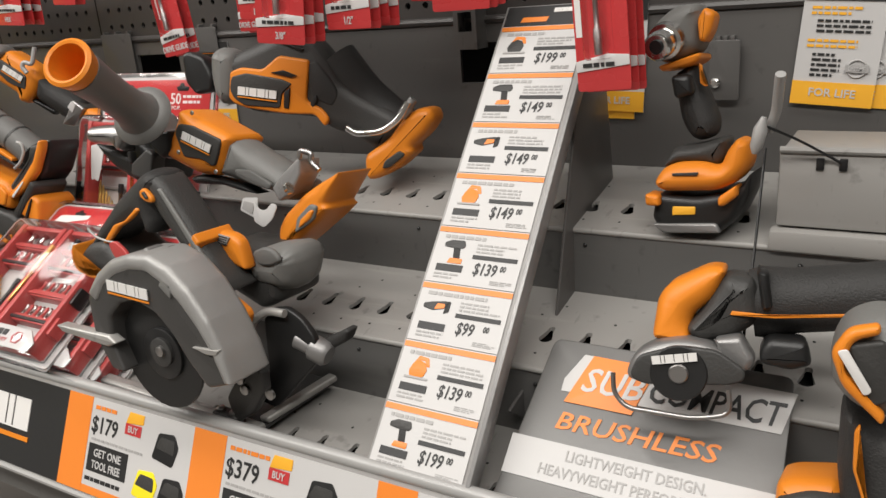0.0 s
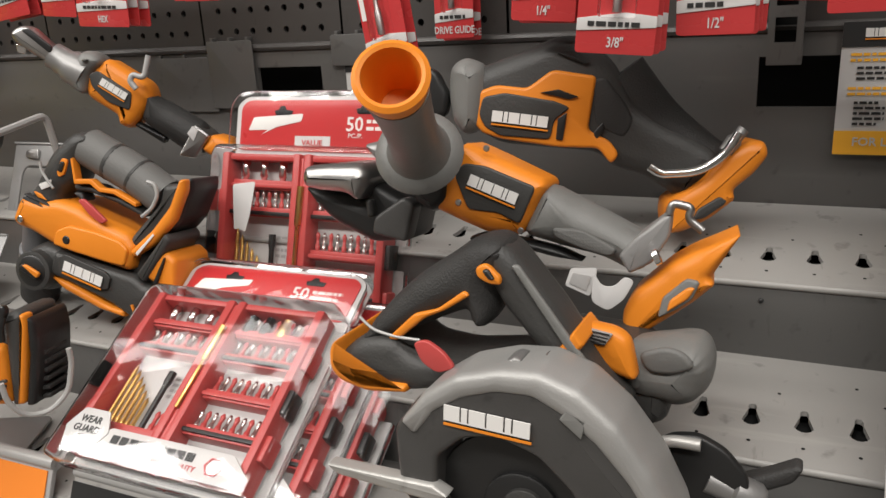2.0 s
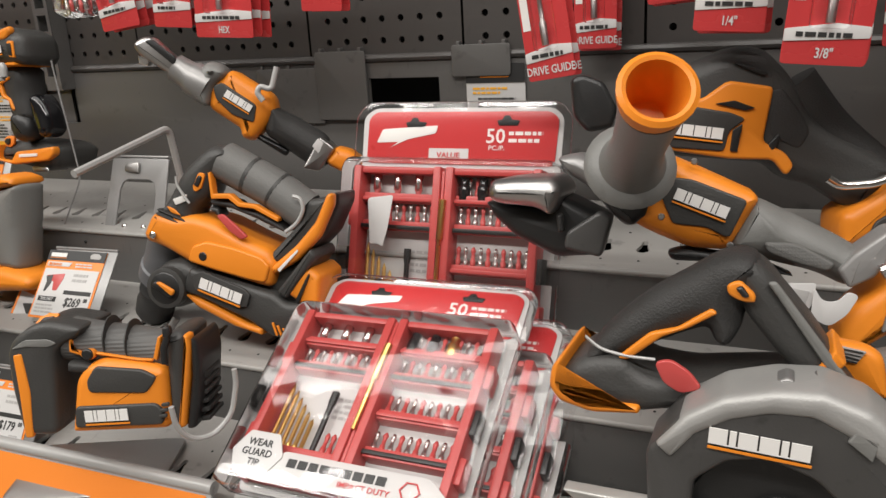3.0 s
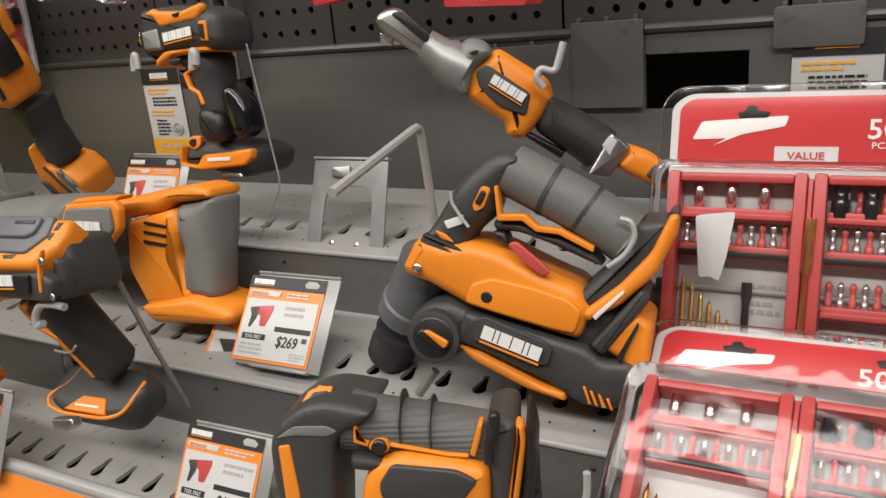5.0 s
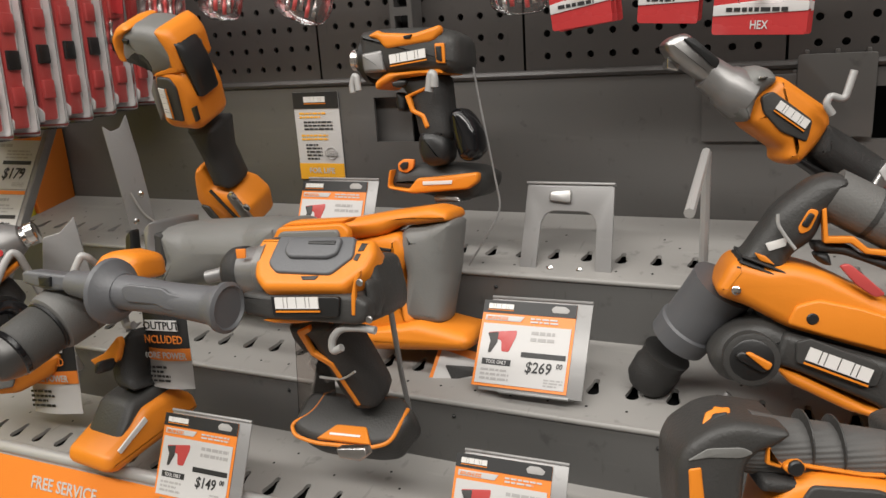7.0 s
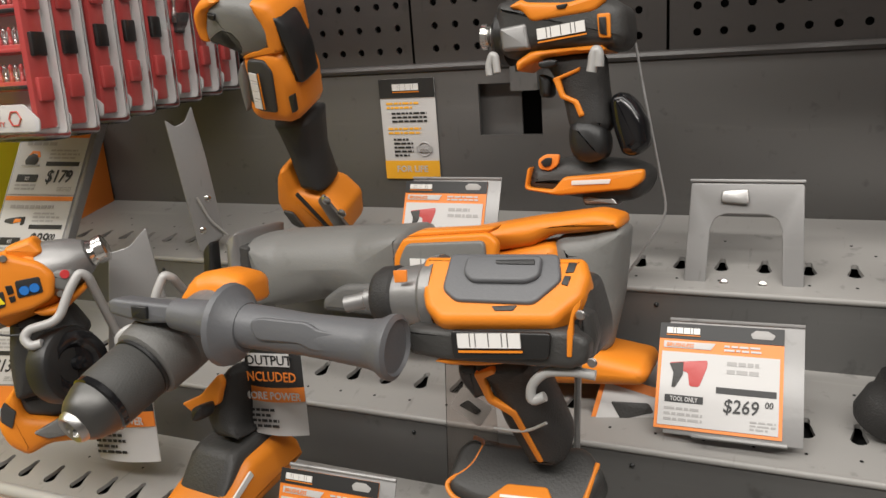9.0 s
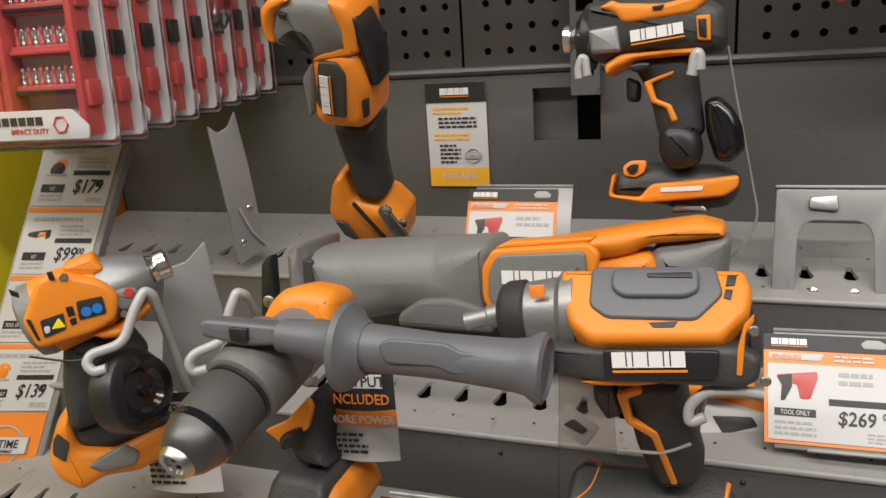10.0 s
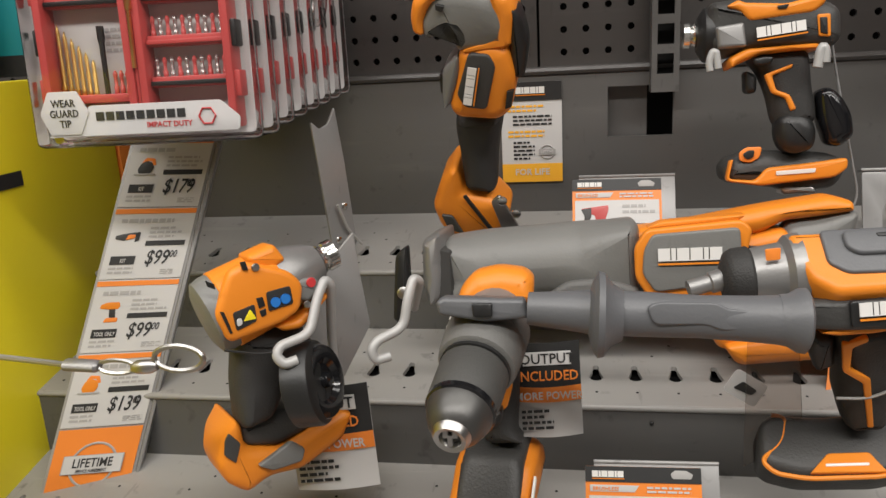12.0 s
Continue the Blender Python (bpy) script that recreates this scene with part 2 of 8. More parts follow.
def lathe(a, b, prof, n=28, squash=1.0):
    """A turned solid from a to b: prof is rows of (how far along from a in metres, radius)."""
    a, b = Vector(a), Vector(b)
    q = (b - a).to_track_quat("Z", "Y").to_matrix()
    bm = bmesh.new()
    rings = []
    for d, r in prof:
        ring = []
        for i in range(n):
            w = 2 * math.pi * i / n
            ring.append(bm.verts.new(a + q @ Vector((r * math.cos(w), r * math.sin(w) * squash, d))))
        rings.append(ring)
    for p, s in zip(rings, rings[1:]):
        for i in range(n):
            j = (i + 1) % n
            bm.faces.new((p[i], p[j], s[j], s[i]))
    bm.faces.new(rings[0][::-1])
    bm.faces.new(rings[-1])
    bmesh.ops.recalc_face_normals(bm, faces=bm.faces)
    return bm


def tube(points, r, n=8, closed=False, flat=1.0):
    """A rod or wire bent along points."""
    pts = [Vector(p) for p in points]
    k = len(pts)
    bm = bmesh.new()
    rings = []
    up = None
    for i, p in enumerate(pts):
        if closed:
            t = pts[(i + 1) % k] - pts[i - 1]
        else:
            t = pts[min(i + 1, k - 1)] - pts[max(i - 1, 0)]
        t.normalize()
        if up is None:
            up = t.orthogonal().normalized()
        up = (up - t * up.dot(t)).normalized()
        side = t.cross(up)
        rings.append([bm.verts.new(p + (up * math.cos(2 * math.pi * j / n) + side * math.sin(2 * math.pi * j / n) * flat) * r) for j in range(n)])
    pairs = list(zip(rings, rings[1:])) + ([(rings[-1], rings[0])] if closed else [])
    for a, b in pairs:
        for j in range(n):
            bm.faces.new((a[j], a[(j + 1) % n], b[(j + 1) % n], b[j]))
    if not closed:
        bm.faces.new(rings[0][::-1])
        bm.faces.new(rings[-1])
    bmesh.ops.recalc_face_normals(bm, faces=bm.faces)
    return bm


def bend(points, r, n=5):
    """Round the corners of an open path in space."""
    pts = [Vector(p) for p in points]
    out = [pts[0]]
    for a, b, c in zip(pts, pts[1:], pts[2:]):
        u, v = a - b, c - b
        d = min(r, 0.45 * u.length, 0.45 * v.length)
        p, q = b + u.normalized() * d, b + v.normalized() * d
        out += [p * (1 - s) ** 2 + b * 2 * s * (1 - s) + q * s * s for s in [j / n for j in range(n + 1)]]
    return out + [pts[-1]]


def facing(p, right, towards):
    """A frame at p: x along right, -y towards the viewer's side, z up across both."""
    x = Vector(right).normalized()
    n = Vector(towards)
    n = (n - x * n.dot(x)).normalized()
    z = x.cross(-n)
    return Matrix(((x.x, -n.x, z.x, p[0]), (x.y, -n.y, z.y, p[1]), (x.z, -n.z, z.z, p[2]), (0, 0, 0, 1)))


def at(ob, tool, p, right, towards):
    """Turns a part of a tool into a frame of its own."""
    ob.matrix_local = tool.matrix_world.inverted() @ facing(p, right, towards)
    return ob


def lettering(text, x, z, size, material, parent, y=-0.0006, align="LEFT", squeeze=1.0, name="lettering", deep=0.0002, slant=0.0, turn=0.0):
    """Words in the built-in font on the front of a flat thing; z is the baseline, size the height of capitals."""
    cu = bpy.data.curves.new(name, "FONT")
    cu.body, cu.size, cu.align_x, cu.extrude, cu.shear = text, size / 0.7, align, deep, slant
    cu.resolution_u = 2
    cu.offset = size * 0.018
    tmp = bpy.data.objects.new(name, cu)
    me = bpy.data.meshes.new_from_object(tmp)
    bpy.data.objects.remove(tmp)
    me.transform(Matrix.Translation((x, y, z)) @ pose(0, 0, 0, 90, 0, 0) @ pose(0, 0, 0, 0, 0, turn) @ Matrix.Diagonal((squeeze, 1, 1, 1)))
    me.materials.clear()
    me.materials.append(material)
    ob = new(name, me)
    ob.parent = parent
    return ob


def plate(x0, x1, z0, z1, y0=-0.0005, y1=0.0):
    """A thin printed patch on the front of a card."""
    return box(x0, x1, y0, y1, z0, z1)


def bars(parent, x0, x1, z0, z1, rows, material, y=-0.0006, name="small_print", seed=1):
    """Lines of writing too small to read, as bars."""
    rnd = random.Random(seed)
    bm = bmesh.new()
    h = (z1 - z0) / rows
    for i in range(rows):
        zz = z1 - (i + 0.5) * h
        x = x0
        end = x1 - (x1 - x0) * rnd.choice((0, 0.1, 0.3))
        while x < end:
            w = min(end - x, rnd.uniform(0.003, 0.009))
            bmesh.ops.create_cube(bm, size=1, matrix=Matrix.Translation((x + w / 2, y, zz)) @ Matrix.Diagonal((w, 0.0003, h * 0.5, 1)))
            x += w + 0.0014
    return link(name, bm, material, parent, "", False)


def badge(x, z, w, h, parent, y, line=True, turn=0.0, under=ORANGE):
    """A maker's mark as plain white blocks and frames with an orange underline."""
    step = w / 5.2
    m0 = Matrix.Translation((x, y, z)) @ Matrix.Rotation(radians(-turn), 4, "Y")
    rim, foot, at = [], h * 0.05, 0.0
    for wide in (1, 0, 1, 1, 0, 1):
        size = step * (0.93 if wide else 0.34)
        rim += [(at, foot), (at, h), (at + size, h), (at + size, foot)]
        at += size + step * 0.1
    rim += [(at - step * 0.1, 0), (0, 0)]
    bm = bmesh.new()
    faces = [[bm.verts.new(m0 @ Vector((a, dy, b))) for a, b in rim] for dy in (-0.0005, 0.0005)]
    bm.faces.new(faces[0])
    bm.faces.new(faces[1][::-1])
    for i in range(len(rim)):
        k = (i + 1) % len(rim)
        bm.faces.new((faces[0][k], faces[0][i], faces[1][i], faces[1][k]))
    bmesh.ops.recalc_face_normals(bm, faces=bm.faces)
    ob = link("badge", bm, LOGO, parent, "white maker's badge", False)
    if line:
        bm = bmesh.new()
        bmesh.ops.create_cube(bm, size=1, matrix=m0 @ Matrix.Translation((at / 2, 0, -h * 0.25)) @ Matrix.Diagonal((at, 0.001, h * 0.14, 1)))
        link("badge_line", bm, under, parent, "", False)
    return ob


def mm(pts):
    return [(a / 1000, b / 1000) for a, b in pts]


# ---- structure ----
LEFT, RIGHT = -2.45, 0.9
SLOPE = 0.18


def slab_wall(name, x0, x1, y0, y1, z0, z1, material, label, holes=()):
    """A wall or panel in the xz plane with rectangular openings through it."""
    xs = sorted({x0, x1, *[h[0] for h in holes], *[h[1] for h in holes]})
    zs = sorted({z0, z1, *[h[2] for h in holes], *[h[3] for h in holes]})
    bm = bmesh.new()
    for a, b in zip(xs, xs[1:]):
        for c, d in zip(zs, zs[1:]):
            if any(h[0] <= (a + b) / 2 <= h[1] and h[2] <= (c + d) / 2 <= h[3] for h in holes):
                continue
            bmesh.ops.create_cube(bm, size=1, matrix=Matrix.Translation(((a + b) / 2, (y0 + y1) / 2, (c + d) / 2)) @ Matrix.Diagonal((b - a, y1 - y0, d - c, 1)))
    bmesh.ops.remove_doubles(bm, verts=bm.verts, dist=1e-5)
    ob = link(name, bm, material, None, "", False)
    return tagged(ob, label, "panel", "", "structure")


tagged(link("floor", box(-7, 6, -3.2, 3, -0.1, 0), FLOORM), "polished grey concrete shop floor", "floor", "", "structure")
tagged(link("ceiling", box(-7, 6, -3.2, 3, 4.2, 4.3), CEILM), "white painted shop ceiling", "ceiling", "", "structure")
for nm, dims in (("wall_south", (-7, 6, -3.3, -3.2, 0, 4.2)), ("wall_west", (-7.1, -7, -3.2, 3, 0, 4.2)), ("wall_east", (6, 6.1, -3.2, 3, 0, 4.2)), ("wall_north", (-7, 6, 3, 3.1, 0, 4.2))):
    tagged(link(nm, box(*dims), mat(nm + "_paint", (0.3, 0.28, 0.26), 0.7, 0, 0.1, 2)), "plain grey shop wall", "wall", "", "structure")

HOLES = ((-0.98, -0.885, 1.3, 1.353), (-1.556, -1.482, 1.298, 1.356), (-0.392, -0.32, 1.304, 1.351))
back = slab_wall("back_panel", LEFT, RIGHT, 1.108, 1.113, 1.17, 1.372, PANEL, "grey painted steel back panel with dark cut-outs", HOLES)
# Added black sheet: keeps the cut-outs and pegboard holes dark.
tagged(link("cavity_shade_sheet", box(LEFT, RIGHT, 1.2, 1.21, 1.0, 2.2), BLACKHOLE), "added black sheet that keeps the panel openings dark", "panel", "", "structure")


def deck(name, y_front, y_back, y_key, z_key, holes_x):
    """One sloping shelf deck with a folded front lip and keyhole slots cut right through."""
    zf = z_key + SLOPE * (y_front - y_key)
    bm = bmesh.new()
    P = 0.0366

    def top(x, y, drop=0.0):
        return bm.verts.new((x, y, zf + SLOPE * (y - y_front) - drop))

    ring_n = 12
    xs = [h for h in holes_x]
    cells = [(x - P / 2, x + P / 2, x) for x in xs]
    ya, yb = y_key - 0.016, y_key + 0.016
    # plain strips in front of and behind the row of slots
    x_edges = [LEFT] + [c[0] for c in cells] + [cells[-1][1], RIGHT]
    x_edges = sorted(set(round(v, 5) for v in x_edges))
    for a, b in zip(x_edges, x_edges[1:]):
        if b - a < 1e-4:
            continue
        for c, d in ((y_front, ya), (yb, y_back)):
            bm.faces.new((top(a, c), top(b, c), top(b, d), top(a, d)))
        mid = (a + b) / 2
        hole = next((c for c in cells if c[0] <= mid <= c[1]), None)
        if not hole:
            bm.faces.new((top(a, ya), top(b, ya), top(b, yb), top(a, yb)))
            continue
        cx = hole[2]
        inner = []
        for i in range(ring_n):
            w = 2 * math.pi * (i + 0.5) / ring_n
            dx, dy = math.sin(w), -math.cos(w)
            if dy > 0.25:
                inner.append((cx + 0.003 * (1 if dx > 0 else -1) * min(1, abs(dx) * 2.2), y_key + 0.004 + 0.0105 * min(1, dy)))
            else:
                inner.append((cx + 0.0068 * dx, y_key - 0.004 + 0.0068 * dy))
        outer = []
        for i in range(ring_n):
            w = 2 * math.pi * (i + 0.5) / ring_n
            dx, dy = math.sin(w), -math.cos(w)
            s = 1 / max(abs(dx), abs(dy))
            outer.append((cx + dx * s * (b - a) / 2, (ya + yb) / 2 + dy * s * (yb - ya) / 2))
        vo = [top(*p) for p in outer]
        vi = [top(*p) for p in inner]
        vd = [top(*p, drop=0.004) for p in inner]
        for i in range(ring_n):
            j = (i + 1) % ring_n
            bm.faces.new((vo[i], vo[j], vi[j], vi[i]))
            bm.faces.new((vi[i], vi[j], vd[j], vd[i]))
        for sx, sy in ((-1, -1), (1, -1), (1, 1), (-1, 1)):
            corner = (cx + sx * (b - a) / 2, (ya + yb) / 2 + sy * (yb - ya) / 2)
            near = sorted(vo, key=lambda v: (v.co.x - corner[0]) ** 2 + (v.co.y - corner[1]) ** 2)[:2]
            bm.faces.new((top(*corner), near[0], near[1]))
    bmesh.ops.remove_doubles(bm, verts=bm.verts, dist=1e-5)
    bmesh.ops.recalc_face_normals(bm, faces=bm.faces)
    ob = link(name, bm, SHELF, None, "", False)
    tagged(ob, "sloping grey painted steel display shelf with keyhole slots", "shelf", "", "structure")
    # Added black sheet below the deck, in place of shade under the keyholes.
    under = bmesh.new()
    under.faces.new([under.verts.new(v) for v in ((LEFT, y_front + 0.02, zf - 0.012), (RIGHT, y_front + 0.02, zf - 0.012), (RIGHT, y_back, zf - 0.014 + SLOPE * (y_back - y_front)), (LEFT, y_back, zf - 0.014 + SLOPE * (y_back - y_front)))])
    link('slot_shade_sheet', under, BLACKHOLE, ob, '', False)
    # Flat black discs paint the dark inside of small punched holes.
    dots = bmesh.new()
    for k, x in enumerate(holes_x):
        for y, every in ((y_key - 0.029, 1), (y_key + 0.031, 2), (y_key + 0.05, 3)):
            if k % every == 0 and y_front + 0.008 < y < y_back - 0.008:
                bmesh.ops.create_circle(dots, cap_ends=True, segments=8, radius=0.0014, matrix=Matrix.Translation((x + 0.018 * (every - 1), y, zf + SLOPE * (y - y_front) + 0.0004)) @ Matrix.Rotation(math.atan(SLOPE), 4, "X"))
    tagged(link("punched_holes", dots, BLACKHOLE, None, "", False), "small round shelf holes drawn as flat black discs", "holes", "", "stuff")
    # folded front lip
    lip = tube([(LEFT, y_front, zf - 0.003), (RIGHT, y_front, zf - 0.003)], 0.0032, 10)
    part("lip", lip, SHELF, ob)
    return zf


keys = [-0.368 + 0.0366 * i for i in range(-50, 32)]
Z1 = deck("shelf_deck_lower", 0.70, 0.832, 0.745, 1.01, keys)
Z2 = deck("shelf_deck_middle", 0.825, 0.958, 0.872, 1.10, keys)
Z3 = deck("shelf_deck_upper", 0.952, 1.107, 0.998, 1.19, keys)
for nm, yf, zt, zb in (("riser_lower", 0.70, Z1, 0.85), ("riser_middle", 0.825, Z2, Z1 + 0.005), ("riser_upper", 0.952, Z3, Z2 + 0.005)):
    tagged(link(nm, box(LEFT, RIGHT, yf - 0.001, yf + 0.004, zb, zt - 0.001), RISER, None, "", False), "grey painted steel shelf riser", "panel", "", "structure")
    screws = bmesh.new()
    for i in range(16):
        sx = -2.3 + i * 0.193
        bmesh.ops.create_uvsphere(screws, u_segments=10, v_segments=6, radius=0.0022, matrix=Matrix.Translation((sx, yf - 0.001, zt - 0.017)))
    ob = link("screw_row", screws, BLACK)
    tagged(ob, "small dark holes and rivets along a riser", "rivets", "", "stuff")


def pegboard(x0, x1, z0, z1):
    """Perforated steel panel: holes cut right through on a one-inch grid."""
    p = 0.0254
    nx, nz = int((x1 - x0 - 0.006) / p), int((z1 - z0 - 0.006) / p)
    bm = bmesh.new()
    ox = x0 + (x1 - x0 - nx * p) / 2
    oz = z0 + 0.003
    n = 8
    y = 1.112
    for i in range(nx):
        for j in range(nz):
            cx, cz = ox + (i + 0.5) * p, oz + (j + 0.5) * p
            vo, vi, vd = [], [], []
            for k in range(n):
                w = 2 * math.pi * (k + 0.5) / n
                dx, dz = math.cos(w), math.sin(w)
                s = 1 / max(abs(dx), abs(dz))
                vo.append(bm.verts.new((cx + dx * s * p / 2, y, cz + dz * s * p / 2)))
                vi.append(bm.verts.new((cx + dx * 0.0042, y, cz + dz * 0.0042)))
                vd.append(bm.verts.new((cx + dx * 0.0042, y + 0.004, cz + dz * 0.0042)))
            for k in range(n):
                m = (k + 1) % n
                bm.faces.new((vo[k], vi[k], vi[m], vo[m]))
                bm.faces.new((vi[k], vd[k], vd[m], vi[m]))
            for sx, sz, k in ((1, 1, 0), (-1, 1, 2), (-1, -1, 4), (1, -1, 6)):
                bm.faces.new((bm.verts.new((cx + sx * p / 2, y, cz + sz * p / 2)), vo[k], vo[k + 1]))
    for a, b, c, d in ((x0, ox, z0, z1), (ox + nx * p, x1, z0, z1), (ox, ox + nx * p, z0, oz), (ox, ox + nx * p, oz + nz * p, z1)):
        bm.faces.new([bm.verts.new(v) for v in ((a, y, c), (b, y, c), (b, y, d), (a, y, d))])
    bmesh.ops.remove_doubles(bm, verts=bm.verts, dist=1e-5)
    for f in bm.faces:
        if f.normal.y > 0.5:
            f.normal_flip()
    ob = link("pegboard_panel", bm, PEGM, None, "", False)
    return tagged(ob, "dark grey perforated steel pegboard panel", "pegboard", "pegboard panels", "structure")


seams = [-2.4, -1.925, -1.635, -1.348, -1.063, -0.853, -0.645, -0.36, -0.075, 0.21, 0.5, 0.9]
for a, b in zip(seams, seams[1:]):
    pegboard(a + 0.0015, b - 0.0015, 1.382, 1.94)
tagged(link("panel_trim", tube([(LEFT, 1.109, 1.377), (RIGHT, 1.109, 1.377)], 0.005, 8), PEGM), "dark folded edge between pegboard and panel", "trim", "", "structure")


# ---- tools ----

tool = thing('circular_saw', facing((-0.534, 0.676, 1.185), (1.000, 0.000, 0.000), (0.000, -0.999, 0.050)), 'grey and orange cordless circular saw standing on the lower shelf', 'power tool', 'display power tools')
part('rear_grip', prism(mm([(-88, 5), (-78, 24), (-61, 42), (-43, 58), (-17, 75), (-5, 84), (9, 89), (20, 86), (24, 79), (16, 54), (13, 36), (6, 26), (-2, 28), (-6, 37), (-23, 30), (-45, 19), (-67, 8)]), 0.046, 0.012, 0.018, 0.07), RUBBER, tool, 'dark rubber rear grip')
part('brace_arm', prism(mm([(3, 78), (14, 87), (25, 81), (55, 45), (77, 12), (97, -13), (100, -21), (82, -19), (63, -9), (41, 19), (16, 48)]), 0.042, 0.01, 0.011, 0.07), DGREY, tool)
part('brace_ridge', prism(mm([(27, 73), (32, 74), (83, 7), (89, -7), (80, -2)]), 0.004, 0.003, 0.0018, 0.0485), GREY, tool)
part('grip_stripe', prism(mm([(-62, 14), (-41, 34), (-24, 39), (-4, 54), (0, 51), (-18, 39), (-33, 32), (-55, 13)]), 0.006, 0.003, 0.002, 0.0475), ORANGE, tool)
part('lock_button', prism(mm([(4, 70), (11, 74), (21, 65), (21, 60), (13, 60), (5, 64)]), 0.006, 0.004, 0.002, 0.0475), ORANGE, tool)
part('lock_slide', prism(mm([(9, 69), (13, 71), (18, 64), (14, 63)]), 0.006, 0.002, 0.002, 0.0455), BLACK, tool)
part('tail_housing', prism(mm([(-105, -5), (-85, 12), (-58, 17), (-46, 5), (-16, 2), (54, 12), (56, 2), (-51, -24), (-88, -23), (-104, -18)]), 0.07, 0.008, 0.012, 0.075), DGREY, tool)
part('tail_rim', prism(mm([(-105, 5), (-98, 12), (-98, -6), (-81, -16), (-45, -15), (-45, -21), (-77, -25), (-100, -20), (-107, -10)]), 0.076, 0.005, 0.006, 0.074), ORANGE, tool)
part('brace_band', prism(mm([(54, 17), (67, 34), (74, 26), (62, 10)]), 0.046, 0.002, 0.004, 0.07), ORANGE, tool)
part('motor_top', prism(mm([(57, 31), (87, 28), (96, 22), (102, -6), (89, -4), (71, 5)]), 0.016, 0.006, 0.006, 0.082), ORANGE, tool, 'orange motor housing')
part('label_patch', prism(mm([(59, 30), (86, 26), (81, 18), (68, 18)]), 0.002, 0.001, 0.0005, 0.0735), LGREY, tool)
part('label_line', prism(mm([(62, 28), (84, 26), (84, 25), (62, 28)]), 0.001, 0.0003, 0.0001, 0.0722), INK, tool)
part('label_line', prism(mm([(64, 26), (83, 23), (83, 23), (64, 25)]), 0.001, 0.0003, 0.0001, 0.0722), INK, tool)
part('label_line', prism(mm([(67, 24), (82, 21), (82, 20), (67, 23)]), 0.001, 0.0003, 0.0001, 0.0722), INK, tool)
part('label_line', prism(mm([(69, 21), (81, 19), (81, 18), (69, 20)]), 0.001, 0.0003, 0.0001, 0.0722), INK, tool)
part('front_knob', prism(mm([(82, -1), (91, 7), (106, 12), (124, 16), (138, 15), (145, 4), (144, -13), (137, -26), (124, -32), (107, -30), (88, -26)]), 0.062, 0.012, 0.026, 0.118), GREY, tool, 'dark grey rounded front handle')
part('knob_pad', prism(mm([(99, 10), (117, 17), (129, 14), (136, 5), (121, -2), (105, -2)]), 0.006, 0.008, 0.003, 0.0875), KNURL, tool)
part('bevel_quadrant', prism(mm([(111, -51), (122, -41), (140, -38), (157, -46), (171, -62), (173, -85), (144, -115), (115, -145), (94, -143), (110, -109), (110, -74)]), 0.008, 0.006, 0.002, 0.084), BLACK, tool, 'black bevel quadrant')
part('bevel_clamp', tube(bend([(0.100, 0.076, -0.081), (0.094, 0.076, -0.069), (0.103, 0.076, -0.053), (0.122, 0.076, -0.042), (0.142, 0.076, -0.042)], 0.008), 0.004, 10, False, 1), ALLOY, tool, 'pale cast bevel clamp')
part('depth_knob', lathe((0.146, 0.086, -0.070), (0.180, 0.089, -0.082), [(0.000, 0.009), (0.016, 0.009), (0.018, 0.012), (0.032, 0.012), (0.036, 0.009)]), CASTING, tool)
part('depth_lever', prism(mm([(160, -74), (184, -62), (198, -54), (202, -56), (197, -67), (180, -77), (162, -82)]), 0.016, 0.004, 0.004, 0.1), RUBBER, tool)
part('hinge_plate', prism(mm([(75, -131), (91, -109), (113, -94), (126, -94), (127, -114), (108, -142), (84, -157)]), 0.012, 0.004, 0.003, 0.06), GUARD, tool)
part('hinge_bolt', lathe((0.099, 0.0500, -0.106), (0.099, 1, -0.106), [(0, 0.0035), (0.001, 0.0052), (0.0040, 0.0052), (0.0050, 0.0035)]), STEEL, tool)
part('hinge_bolt', lathe((0.136, 0.0500, -0.114), (0.136, 1, -0.114), [(0, 0.0035), (0.001, 0.0052), (0.0040, 0.0052), (0.0050, 0.0035)]), STEEL, tool)
part('hinge_bolt', lathe((0.104, 0.0500, -0.116), (0.104, 1, -0.116), [(0, 0.0035), (0.001, 0.0052), (0.0040, 0.0052), (0.0050, 0.0035)]), STEEL, tool)
part('red_tag', prism(mm([(-36, 19), (-26, 22), (-14, 15), (-6, 5), (-19, 0), (-30, 6)]), 0.004, 0.004, 0.001, 0.034), REDPLASTIC, tool, 'red safety tag')
part('cable_tie', tube(bend([(-0.083, 0.045, 0.027), (-0.073, 0.045, 0.019), (-0.056, 0.045, 0.016), (-0.037, 0.045, 0.016)], 0.015), 0.0011, 6, False, 1), WIREM, tool)
part('blade_guard', prism(mm([(-35, -26), (-18, -3), (7, 14), (34, 22), (58, 24), (82, 16), (104, -1), (124, -26), (137, -53), (146, -80), (115, -90), (94, -68), (78, -45), (59, -28), (34, -20), (12, -25), (-6, -41), (-8, -69), (4, -96), (-15, -96), (-33, -66)]), 0.046, 0.004, 0.004, 0.023), GUARD, tool, 'cast grey upper blade guard')
# The guard's curved top edge, its lit look painted in as paler grey.
part('guard_band', prism(mm([(-30, -20), (-14, 1), (8, 16), (35, 24), (60, 26), (84, 18), (106, 0), (126, -26), (139, -52), (147, -80), (138, -82), (127, -58), (111, -34), (93, -14), (75, 0), (56, 9), (34, 8), (13, 1), (-6, -11), (-20, -28)]), 0.05, 0.003, 0.007, 0.0225), RIM, tool, 'guard rim painted paler as if lit from above')
